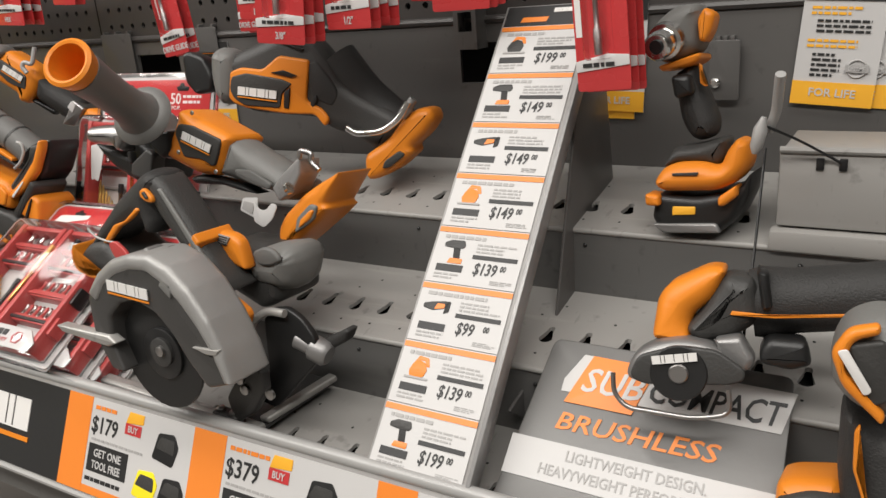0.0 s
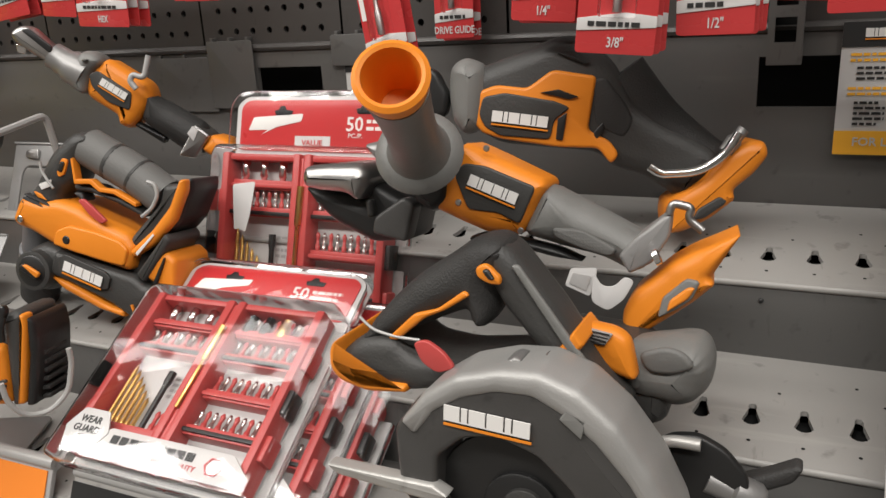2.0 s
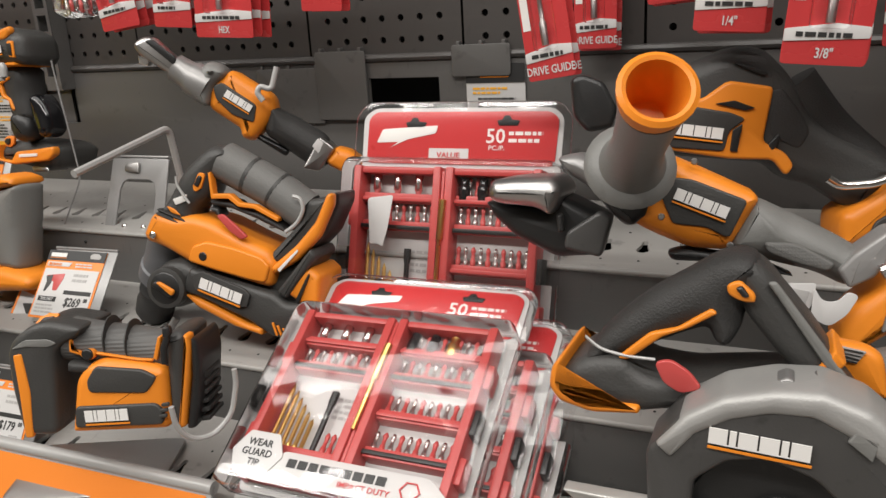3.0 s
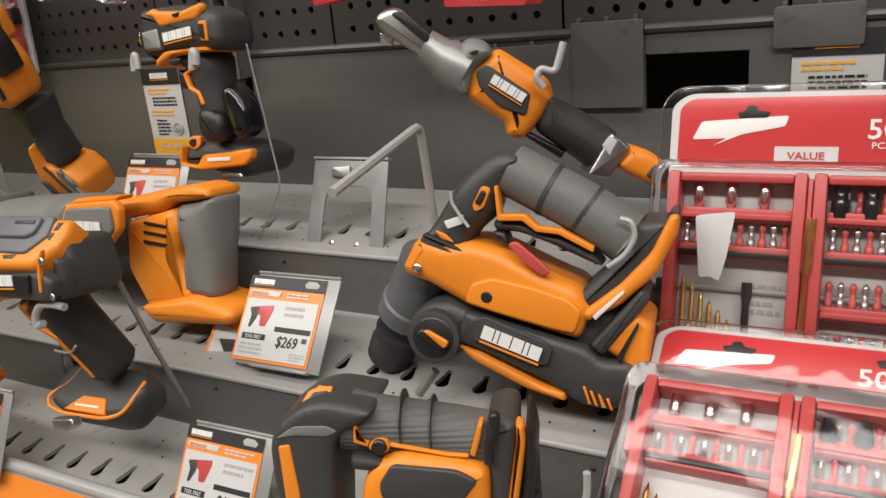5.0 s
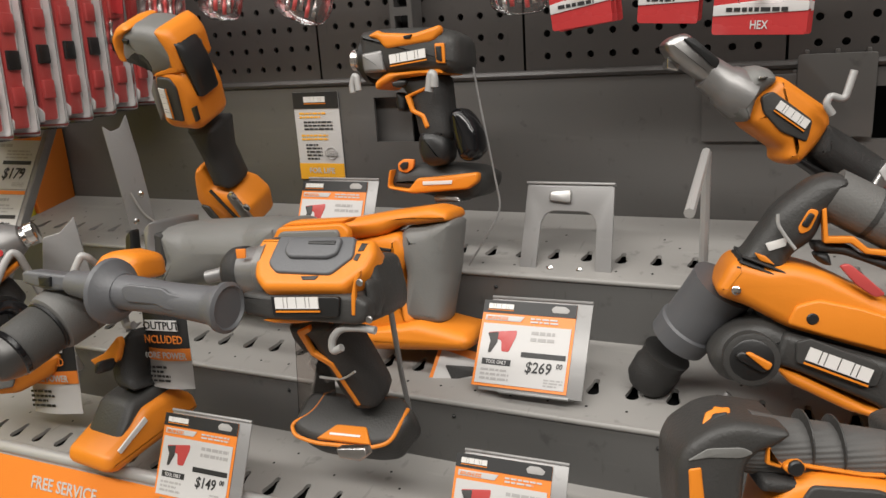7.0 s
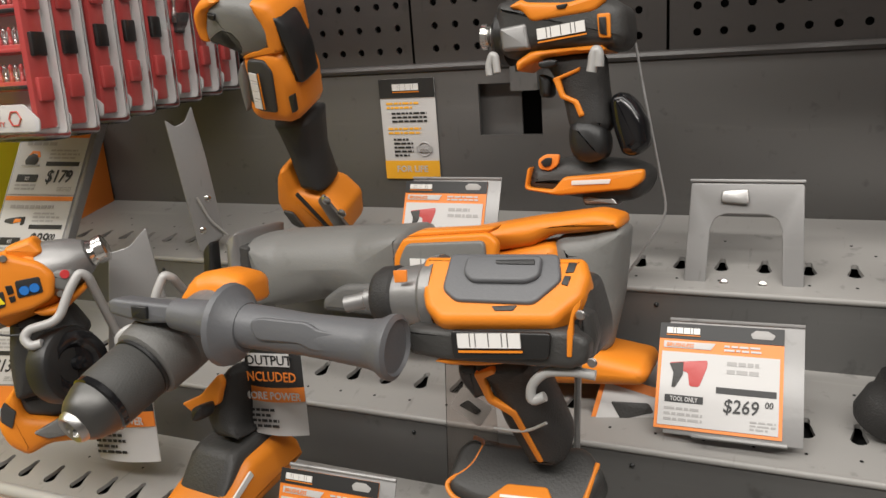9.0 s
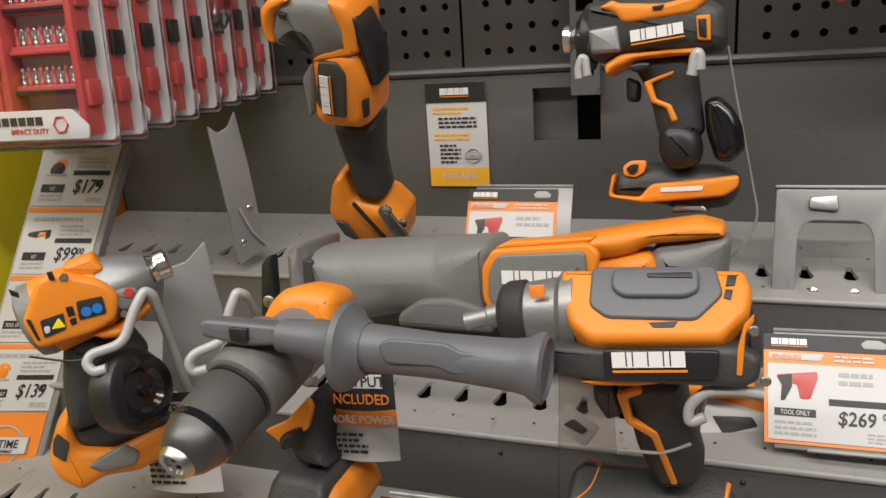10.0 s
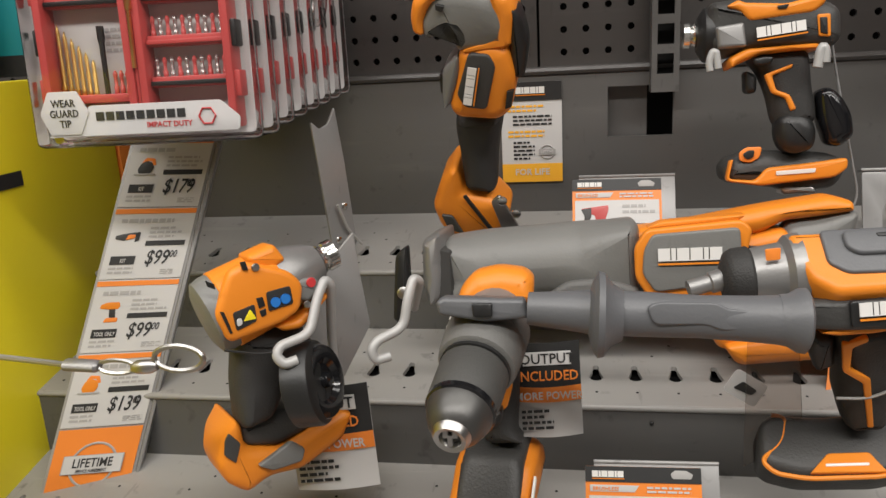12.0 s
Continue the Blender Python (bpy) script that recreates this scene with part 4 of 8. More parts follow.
part('grip_stripe', prism(mm([(15, 109), (17, 87), (35, 87), (45, 78), (62, 76), (86, 63), (85, 59), (60, 72), (43, 74), (33, 82), (14, 82), (12, 108)]), 0.01, 0.001, 0.001, 0.011), ORANGE, tool)
part('grip_guard', prism(mm([(8, 82), (33, 81), (43, 72), (61, 70), (85, 57), (93, 47), (82, 50), (54, 63), (30, 72), (10, 73)]), 0.03, 0.006, 0.008, 0.026), RUBBER, tool)
part('trigger', prism(mm([(8, 74), (19, 74), (22, 63), (12, 66)]), 0.02, 0.004, 0.005, 0.02), BLACK, tool)
part('red_tag', prism(mm([(23, 66), (30, 68), (42, 58), (56, 45), (49, 42), (36, 51)]), 0.004, 0.003, 0.001, 0), REDPLASTIC, tool, 'red trigger lock tag')
part('grip_tie', tube(bend([(0.105, 0.000, 0.085), (0.113, 0.000, 0.083), (0.116, 0.000, 0.072), (0.108, 0.000, 0.058), (0.096, 0.000, 0.050)], 0.012), 0.002, 8, False, 1), WIREM, tool)
part('neck_tie', tube(bend([(-0.020, 0.001, 0.105), (-0.020, 0.001, 0.097), (-0.013, 0.001, 0.086), (-0.007, 0.001, 0.078)], 0.012), 0.0014, 8, False, 1), WIREM, tool)
part('mode_dial', lathe((-0.037, -0.0060, -0.008), (-0.037, 1, -0.008), [(0, 0.0180), (0.001, 0.0210), (0.0130, 0.0210), (0.0140, 0.0180)]), DGREY, tool)
part('dial_face', lathe((-0.037, -0.0070, -0.008), (-0.037, 1, -0.008), [(0, 0.0150), (0.001, 0.0165), (0.0020, 0.0165), (0.0030, 0.0150)]), BLACK, tool)
part('dial_bar', prism(mm([(-51, -5), (-45, 1), (-23, -10), (-28, -18)]), 0.008, 0.004, 0.0025, -0.007), BLACK, tool)
part('dial_knob', prism(mm([(-43, -1), (-39, 0), (-22, -9), (-26, -15)]), 0.004, 0.003, 0.0015, -0.011), ORANGE, tool)
part('vent', prism(mm([(78, -40), (80, -40), (84, -53), (82, -53)]), 0.003, 0.0005, 0.0006, -0.0035), ORANGE, tool)
part('vent', prism(mm([(83, -43), (85, -43), (89, -54), (87, -54)]), 0.003, 0.0005, 0.0006, -0.0035), ORANGE, tool)
part('vent', prism(mm([(89, -45), (91, -46), (95, -55), (92, -55)]), 0.003, 0.0005, 0.0006, -0.0035), ORANGE, tool)
part('vent', prism(mm([(95, -48), (97, -48), (100, -57), (98, -56)]), 0.003, 0.0005, 0.0006, -0.0035), ORANGE, tool)
part('shell_screw', lathe((-0.049, -0.0035, 0.046), (-0.049, 1, 0.046), [(0, 0.0021), (0.001, 0.0036), (0.0020, 0.0036), (0.0030, 0.0021)]), CHROME, tool)
part('lanyard_hole', lathe((0.006, -0.0036, 0.025), (0.006, 1, 0.025), [(0, 0.0035), (0.001, 0.0045), (0.0010, 0.0045), (0.0020, 0.0035)]), BLACK, tool)
part('support_peg', lathe((-0.049, 0.03, -0.047), (-0.065, 0.03, -0.069), [(0.000, 0.004), (0.027, 0.004)]), CASTING, tool)
badge(0.001, -0.006, 0.050, 0.0105, tool, -0.0056, True, -19.9)


tool = thing('jigsaw', facing((-1.040, 0.676, 1.160), (0.933, 0.361, 0.000), (0.358, -0.926, 0.121)), 'grey and orange cordless jigsaw standing on the lower shelf', 'power tool', 'display power tools')
for z0 in (-14, -22, -30, -38, -46, -54, -62):
    part('mount_rib', prism(mm([(93, z0), (101, z0 + 1), (101, z0 - 3), (93, z0 - 4)]), 0.036, 0.001, 0.001, 0.029), RUBBER, tool)
part('head', prism(mm([(-68, 3), (-62, 16), (-44, 28), (-29, 31), (-13, 28), (3, 24), (-5, 15), (-19, 10), (-25, 2), (-31, -71), (-63, -71), (-68, -26)]), 0.06, 0.008, 0.007, 0.03), DGREY, tool, 'dark grey overmoulded head')
part('head_crease', prism(mm([(-62, 8), (-49, 16), (-28, 16), (-21, 12), (-29, 9), (-49, 10)]), 0.002, 0.003, 0.0006, 0.0002), GREY, tool)
part('head_stripe', prism(mm([(-61, 3), (-53, 4), (-50, -30), (-53, -72), (-60, -72), (-60, -30)]), 0.005, 0.002, 0.0015, 0.0015), ORANGE, tool)
at(part('switch_frame', prism(mm([(-11, -5), (-7, 4), (-2, 6), (-1, 8), (3, 7), (9, 7), (7, -5), (-1, -7), (-2, -9), (-6, -7)]), 0.003, 0.002, 0.001, 0.0015), ORANGE, tool), tool, (-1.083, 0.683, 1.186), (0.933, 0.361, 0.000), (0.213, -0.551, 0.807))
at(part('switch', prism(mm([(-6, -3), (-3, 2), (6, 3), (4, -3)]), 0.003, 0.001, 0.0008, 0), BLACK, tool), tool, (-1.083, 0.683, 1.186), (0.933, 0.361, 0.000), (0.213, -0.551, 0.807))
part('top_grip', tube(bend([(-0.021, 0.026, 0.010), (0.001, 0.026, 0.004), (0.035, 0.026, -0.001), (0.071, 0.026, -0.008)], 0.02), 0.02, 20, False, 1), RIBS, tool)
part('grip_band', lathe((0.016, 0.024, 0.009), (0.017, 0.024, 0.009), [(0.000, 0.020), (0.001, 0.020)]), DGREY, tool)
part('grip_band', lathe((0.035, 0.024, 0.005), (0.036, 0.024, 0.005), [(0.000, 0.020), (0.001, 0.020)]), DGREY, tool)
part('grip_line', prism(mm([(-12, 14), (-10, 14), (-10, 5), (-3, 3), (-4, 0), (-13, 3)]), 0.012, 0.001, 0.0008, 0.009), ORANGE, tool)
part('grip_line', prism(mm([(10, 2), (46, -5), (59, -6), (59, -8), (46, -7), (10, 0)]), 0.014, 0.001, 0.0008, 0.01), ORANGE, tool)
part('grip_cuff', prism(mm([(60, -5), (66, 14), (69, 14), (67, 5), (63, -7)]), 0.014, 0.001, 0.0008, 0.009), ORANGE, tool)
part('lock_plate', prism(mm([(-4, 1), (1, 5), (8, 5), (11, 1), (8, -4), (1, -4)]), 0.01, 0.003, 0.0012, 0.006), ORANGE, tool)
part('lock_button', lathe((0.004, -0.0010, 0.001), (0.004, 1, 0.001), [(0, 0.0040), (0.001, 0.0050), (0.0030, 0.0050), (0.0040, 0.0040)]), BLACK, tool)
part('grip_underside', prism(mm([(-16, -5), (35, -11), (68, -16), (69, -21), (48, -19), (14, -15), (-4, -17), (-17, -15)]), 0.034, 0.004, 0.008, 0.017), RUBBER, tool)
part('lower_body', prism(mm([(-8, -20), (3, -8), (18, -3), (53, -8), (72, -13), (70, -67), (-17, -68)]), 0.062, 0.006, 0.009, 0.027), ORANGE, tool)
part('lower_inset', prism(mm([(3, -21), (12, -8), (52, -12), (65, -19), (54, -33), (4, -31)]), 0.005, 0.004, 0.002, -0.0035), DGREY, tool)
part('lower_badge_plate', prism(mm([(-9, -43), (62, -42), (68, -50), (66, -61), (-11, -62)]), 0.006, 0.004, 0.002, -0.004), DGREY, tool)
part('vent', prism(mm([(67, -42), (73, -41), (74, -44), (67, -45)]), 0.003, 0.001, 0.0006, -0.0065), DGREY, tool)
part('vent', prism(mm([(65, -47), (72, -46), (72, -49), (66, -50)]), 0.003, 0.001, 0.0006, -0.0065), DGREY, tool)
part('vent', prism(mm([(64, -52), (70, -51), (71, -54), (64, -55)]), 0.003, 0.001, 0.0006, -0.0065), DGREY, tool)
badge(0.000, -0.056, 0.040, 0.0100, tool, -0.0086, True, 1.4)
part('rear', prism(mm([(70, 14), (83, 19), (91, 15), (88, -25), (79, -69), (70, -69), (71, 2)]), 0.06, 0.007, 0.01, 0.03), DGREY, tool)
part('rear_edge', prism(mm([(89, 16), (94, 15), (95, 5), (91, -20), (83, -67), (76, -67), (85, -17), (89, 5)]), 0.016, 0.004, 0.005, 0.006), ORANGE, tool)
part('battery_face', prism(mm([(95, 13), (100, 9), (102, -8), (98, -40), (91, -69), (83, -69), (92, -22)]), 0.058, 0.004, 0.005, 0.029), BLACK, tool, 'dark battery mount face')
part('tie_buckle', prism(mm([(74, 24), (79, 25), (81, 19), (77, 12), (73, 16)]), 0.008, 0.003, 0.002, -0.002), BLACK, tool)
part('strap', tube(bend([(0.077, -0.003, 0.015), (0.072, -0.003, 0.004), (0.072, -0.003, -0.008)], 0.006), 0.003, 10, False, 1), BLACK, tool)
part('pale_strap', tube(bend([(0.086, -0.032, -0.036), (0.087, -0.029, -0.055), (0.096, -0.020, -0.070), (0.110, -0.008, -0.071), (0.124, 0.001, -0.057), (0.130, 0.002, -0.029), (0.130, 0.000, -0.016)], 0.012), 0.0024, 8), WIREM, tool, 'pale plastic cable tie')
shoe = part('shoe', prism(mm([(-130, -40), (30, -40), (30, 40), (-130, 40)]), 0.003, 0.01, 0.001), STEEL, tool)
shoe.matrix_local = tool.matrix_world.inverted() @ facing((-1.06, 0.735, 1.013), (0.93, 0.3, 0.06), (0, -0.177, 0.984))


tool = thing('impact_wrench', facing((-1.414, 0.681, 1.236), (1.000, 0.000, 0.000), (0.000, -0.989, 0.148)), 'orange and dark grey cordless impact wrench on a wire stand', 'power tool', 'display power tools')
at(part('grip', prism(mm([(-38, 3), (4, 9), (7, -25), (18, -82), (13, -97), (-14, -99), (-27, -63), (-33, -19)]), 0.044, 0.008, 0.018, 0.022), RUBBER, tool, 'dark rubber pistol grip'), tool, (-1.380, 0.700, 1.205), (1.000, 0.000, 0.000), (0.000, -0.930, -0.360))
at(part('grip_line', prism(mm([(-35, -3), (-20, 4), (-19, 0), (-28, -6), (-26, -26), (-11, -35), (1, -85), (-3, -86), (-15, -40), (-30, -29)]), 0.005, 0.002, 0.0012, 0.001), ORANGE, tool), tool, (-1.380, 0.700, 1.205), (1.000, 0.000, 0.000), (0.000, -0.930, -0.360))
at(part('trigger', prism(mm([(-51, -6), (-36, -6), (-32, -33), (-44, -39), (-52, -21)]), 0.024, 0.005, 0.006, 0.018), BLACK, tool), tool, (-1.380, 0.700, 1.205), (1.000, 0.000, 0.000), (0.000, -0.930, -0.360))
at(part('grip_tie', tube(bend([(-0.030, -0.001, -0.055), (-0.008, -0.001, -0.055), (0.009, -0.001, -0.042)], 0.01), 0.0011, 6, False, 1), WIREM, tool), tool, (-1.380, 0.700, 1.205), (1.000, 0.000, 0.000), (0.000, -0.930, -0.360))
part('side_body', prism(mm([(-39, 3), (-5, 4), (70, 10), (80, 4), (79, -9), (71, -14), (46, -15), (-11, -17), (-37, -15)]), 0.07, 0.004, 0.005, 0.036), DGREY, tool)
part('badge_panel', prism(mm([(-6, 4), (58, 8), (57, -8), (-4, -14)]), 0.004, 0.003, 0.0012, -0.0005), BLACK, tool)
part('core', prism(mm([(-35, 28), (73, 35), (82, 5), (81, -12), (-36, -16)]), 0.05, 0.008, 0.008, 0.045), DGREY, tool)
at(part('upper_shell', prism(mm([(-66, 31), (-64, 44), (42, 49), (47, 36), (45, 20), (30, 1), (-41, -5), (-54, 5)]), 0.034, 0.004, 0.006, 0.017), ORANGE, tool, 'orange upper motor shell'), tool, (-1.386, 0.682, 1.250), (1.000, 0.000, 0.000), (0.000, -0.622, 0.783))
at(part('top_inset', prism(mm([(-45, 44), (26, 48), (31, 29), (17, 11), (-33, 9), (-44, 17)]), 0.006, 0.004, 0.002, 0.0005), SLATE, tool), tool, (-1.386, 0.682, 1.250), (1.000, 0.000, 0.000), (0.000, -0.622, 0.783))
at(part('top_hump', prism(mm([(-32, 41), (17, 44), (18, 29), (11, 24), (-25, 22), (-32, 28)]), 0.006, 0.004, 0.0022, -0.003), SLATE, tool), tool, (-1.386, 0.682, 1.250), (1.000, 0.000, 0.000), (0.000, -0.622, 0.783))
at(part('clip_slot', prism(mm([(-12, 38), (13, 40), (14, 36), (-11, 35)]), 0.003, 0.001, 0.0005, -0.0052), BLACK, tool), tool, (-1.386, 0.682, 1.250), (1.000, 0.000, 0.000), (0.000, -0.622, 0.783))
at(part('shell_slot', prism(mm([(-9, 8), (7, 10), (5, 6), (-6, 5)]), 0.003, 0.0005, 0.0003, 0.0008), BLACK, tool), tool, (-1.386, 0.682, 1.250), (1.000, 0.000, 0.000), (0.000, -0.622, 0.783))
at(part('shell_slot', prism(mm([(33, 43), (38, 43), (37, 36), (32, 35)]), 0.003, 0.0005, 0.0003, 0.0008), BLACK, tool), tool, (-1.386, 0.682, 1.250), (1.000, 0.000, 0.000), (0.000, -0.622, 0.783))
at(part('shell_slot', prism(mm([(32, 33), (36, 33), (35, 26), (31, 27)]), 0.003, 0.0005, 0.0003, 0.0008), BLACK, tool), tool, (-1.386, 0.682, 1.250), (1.000, 0.000, 0.000), (0.000, -0.622, 0.783))
part('rear_cap', prism(mm([(72, 21), (78, 18), (82, 3), (79, -11), (71, -16), (69, 7)]), 0.05, 0.005, 0.01, 0.036), DGREY, tool)
part('cap_edge', prism(mm([(67, 9), (70, 23), (75, 29), (75, 25), (71, 18), (70, -6), (67, -6)]), 0.004, 0.001, 0.0008, 0.002), ORANGE, tool)
part('gear_case', lathe((-0.026, 0.038, 0.017), (-0.058, 0.038, 0.014), [(0.000, 0.028), (0.008, 0.027), (0.012, 0.0225), (0.026, 0.021), (0.033, 0.020)]), CASTING, tool, 'grey cast gear case')
part('front_cap', lathe((-0.058, 0.038, 0.014), (-0.078, 0.038, 0.012), [(0.000, 0.0205), (0.002, 0.022), (0.012, 0.0215), (0.017, 0.0185), (0.020, 0.012)]), RUBBER, tool)
part('anvil', lathe((-0.078, 0.038, 0.012), (-0.101, 0.034, 0.006), [(0.000, 0.008), (0.008, 0.0075), (0.009, 0.006), (0.024, 0.006)]), CASTING, tool)
part('warning_label', prism(mm([(-54, 36), (-44, 37), (-44, 29), (-53, 28)]), 0.0015, 0.001, 0.0003, 0.0165), SIGNORANGE, tool)
part('belly_edge', prism(mm([(-21, -19), (-10, -15), (52, -12), (47, -16), (32, -15), (13, -19), (-10, -21)]), 0.05, 0.003, 0.004, 0.03), ORANGE, tool)
at(part('battery_foot', prism(mm([(-55, -14), (-53, 12), (-44, 22), (-14, 20), (36, 26), (51, 9), (41, -17), (24, -22), (-29, -25), (-49, -20)]), 0.034, 0.007, 0.007, 0.017), DGREY, tool, 'dark grey battery foot'), tool, (-1.396, 0.742, 1.106), (1.000, 0.000, 0.000), (0.000, -0.600, 0.800))
at(part('foot_rim', tube(bend([(-0.043, 0.0015, 0.020), (-0.034, 0.0015, 0.018), (-0.039, 0.0015, -0.001), (-0.055, 0.0015, -0.015), (-0.047, 0.0015, -0.024), (-0.026, 0.0015, -0.027), (0.024, 0.0015, -0.023), (0.040, 0.0015, -0.016), (0.045, 0.0015, 0.015)], 0.008), 0.0017, 8), ORANGE, tool), tool, (-1.396, 0.742, 1.106), (1.000, 0.000, 0.000), (0.000, -0.600, 0.800))
at(part('foot_patch', prism(mm([(-25, -24), (-11, -9), (16, -7), (25, -21)]), 0.004, 0.002, 0.0012, 0.0005), ORANGE, tool), tool, (-1.396, 0.742, 1.106), (1.000, 0.000, 0.000), (0.000, -0.600, 0.800))
at(part('foot_mark', prism(mm([(-14, -17), (14, -15), (14, -17), (-14, -19)]), 0.001, 0.0005, 0.0002, -0.0015), LOGO, tool), tool, (-1.396, 0.742, 1.106), (1.000, 0.000, 0.000), (0.000, -0.600, 0.800))
part('stand_clip', prism(mm([(41, -121), (68, -116), (71, -122), (64, -128), (44, -129)]), 0.01, 0.002, 0.002, 0.019), STEEL, tool, 'zinc stand clip')
part('shell_screw', lathe((0.075, -0.0015, 0.020), (0.075, 1, 0.020), [(0, 0.0022), (0.001, 0.0030), (0.0010, 0.0030), (0.0020, 0.0022)]), STEEL, tool)
part('shell_screw', lathe((0.082, 0.0000, -0.008), (0.082, 1, -0.008), [(0, 0.0022), (0.001, 0.0030), (0.0010, 0.0030), (0.0020, 0.0022)]), STEEL, tool)
badge(0.000, -0.006, 0.043, 0.0090, tool, -0.0036, True, 5.3)
for ob in tool.children:
    if ob.name.startswith('foot_') or ob.name.startswith('battery_foot'):
        ob.matrix_basis = ob.matrix_basis @ Matrix.Scale(1.09, 4)


tool = thing('reciprocating_saw', facing((-1.524, 0.851, 1.228), (1.000, -0.030, 0.000), (-0.030, -0.995, 0.099)), 'large grey and orange cordless reciprocating saw lying across the shelf', 'power tool', 'display power tools')
part('top_bar', prism(mm([(-74, 9), (14, 18), (94, 34), (150, 43), (169, 38), (170, 29), (132, 23), (112, 21), (94, 10), (28, -2), (-66, -3)]), 0.048, 0.006, 0.012, 0.052), ORANGE, tool)
part('rear_grip', prism(mm([(113, 20), (138, 24), (175, 32), (171, -27), (160, -80), (112, -77), (117, -26), (106, -6)]), 0.044, 0.01, 0.018, 0.05), GREY, tool)
part('upright', prism(mm([(39, -2), (114, 16), (124, -5), (111, -34), (132, -77), (121, -88), (61, -100), (32, -54)]), 0.05, 0.008, 0.012, 0.05), ORANGE, tool)
part('battery_foot', prism(mm([(61, -91), (137, -73), (191, -80), (197, -88), (192, -98), (75, -111)]), 0.068, 0.006, 0.012, 0.05), ORANGE, tool)
part('vent', prism(mm([(74, 1), (108, -1), (107, -4), (75, -2)]), 0.003, 0.001, 0.0005, 0.0245), BLACK, tool)
part('vent', prism(mm([(72, -9), (106, -11), (106, -14), (73, -12)]), 0.003, 0.001, 0.0005, 0.0245), BLACK, tool)
part('vent', prism(mm([(70, -19), (105, -21), (104, -24), (71, -23)]), 0.003, 0.001, 0.0005, 0.0245), BLACK, tool)
part('barrel', prism(mm([(-197, 8), (-158, 14), (-71, 21), (-19, 24), (-13, 16), (-13, -57), (-50, -55), (-104, -50), (-196, -68), (-204, -32)]), 0.082, 0.01, 0.034, 0.042), GREY, tool, 'long grey barrel housing')
part('barrel_crown', prism(mm([(-59, 17), (-41, 22), (-16, 21), (-18, 9), (-52, 8)]), 0.04, 0.004, 0.01, 0.04), GREY, tool)
part('rubber_boot', prism(mm([(-99, -43), (-78, -28), (-47, -25), (-14, -33), (-9, -54), (-99, -54)]), 0.014, 0.008, 0.005, 0.003), BOOT, tool, 'diamond-textured rubber boot')
part('badge_frame', prism(mm([(-19, 4), (-9, 20), (70, 28), (79, 20), (75, -2), (33, -38), (-4, -45), (-18, -23)]), 0.01, 0.005, 0.003, -0.003), ORANGE, tool)
part('badge_plate', prism(mm([(-11, 2), (-4, 16), (68, 22), (70, -2), (33, -30), (-1, -35), (-12, -19)]), 0.006, 0.005, 0.002, -0.009), GREY, tool)
part('badge_bar', prism(mm([(-9, 20), (70, 27), (74, 32), (3, 26)]), 0.02, 0.003, 0.003, 0.008), ORANGE, tool)
part('nose_ring', prism(mm([(-213, 10), (-194, 18), (-190, -13), (-193, -45), (-206, -55), (-214, -29)]), 0.08, 0.006, 0.016, 0.036), CASTING, tool)
part('nose_collar', prism(mm([(-201, 5), (-182, 2), (-181, -50), (-201, -53)]), 0.072, 0.004, 0.02, 0.036), DGREY, tool)
part('shoe_lever', prism(mm([(-237, -3), (-225, 7), (-224, -30), (-229, -70), (-242, -67)]), 0.014, 0.005, 0.004, 0.001), BLACK, tool)
part('lever_screw', lathe((-0.230, -0.0080, -0.039), (-0.230, 1, -0.039), [(0, 0.0045), (0.001, 0.0060), (0.0030, 0.0060), (0.0040, 0.0045)]), STEEL, tool)
badge(0.001, -0.007, 0.056, 0.0110, tool, -0.0136, True, 2.0)


tool = thing('impact_driver', facing((-1.432, 0.933, 1.410), (1.000, -0.030, 0.000), (-0.030, -0.992, 0.119)), 'dark grey and orange cordless impact driver hung on two wire hooks', 'power tool', 'display power tools')
part('body', prism(mm([(-42, 17), (-39, 29), (-20, 31), (8, 31), (53, 29), (73, 19), (75, -8), (68, -16), (0, -14), (-28, -21), (-42, -12)]), 0.06, 0.008, 0.014, 0.03), DGREY, tool)
part('top_shell', prism(mm([(-27, 23), (-15, 29), (-10, 26), (26, 23), (48, 28), (57, 30), (59, 23), (49, 14), (-6, 9), (-14, 19)]), 0.01, 0.005, 0.004, 0.003), ORANGE, tool)
part('top_slot', prism(mm([(17, 21), (27, 22), (25, 18), (18, 18)]), 0.003, 0.001, 0.0005, -0.002), BLACK, tool)
part('gear_case', prism(mm([(-35, 6), (-10, 9), (-7, -13), (-32, -14)]), 0.012, 0.003, 0.004, 0.004), CASTING, tool, 'bright gear case')
part('belly_shell', prism(mm([(-23, -23), (-9, -14), (23, -13), (54, -12), (59, -17), (32, -18), (5, -20), (-14, -28), (-20, -32)]), 0.05, 0.004, 0.008, 0.027), ORANGE, tool)
part('mode_patch', prism(mm([(-1, -24), (9, -22), (17, -23), (15, -28), (5, -30), (0, -28)]), 0.006, 0.003, 0.002, 0.005), BLACK, tool)
part('grip', prism(mm([(-5, -18), (50, -15), (55, -48), (60, -82), (34, -96), (21, -81), (16, -57), (8, -37)]), 0.042, 0.008, 0.016, 0.032), RUBBER, tool, 'dark rubber pistol grip')
part('grip_line', prism(mm([(10, -38), (35, -29), (34, -33), (17, -39), (21, -52), (33, -57), (39, -70), (34, -72), (29, -60), (17, -55)]), 0.006, 0.002, 0.002, 0.012), ORANGE, tool)
part('trigger', prism(mm([(-6, -32), (6, -37), (6, -54), (-5, -54)]), 0.022, 0.005, 0.006, 0.028), BLACK, tool)
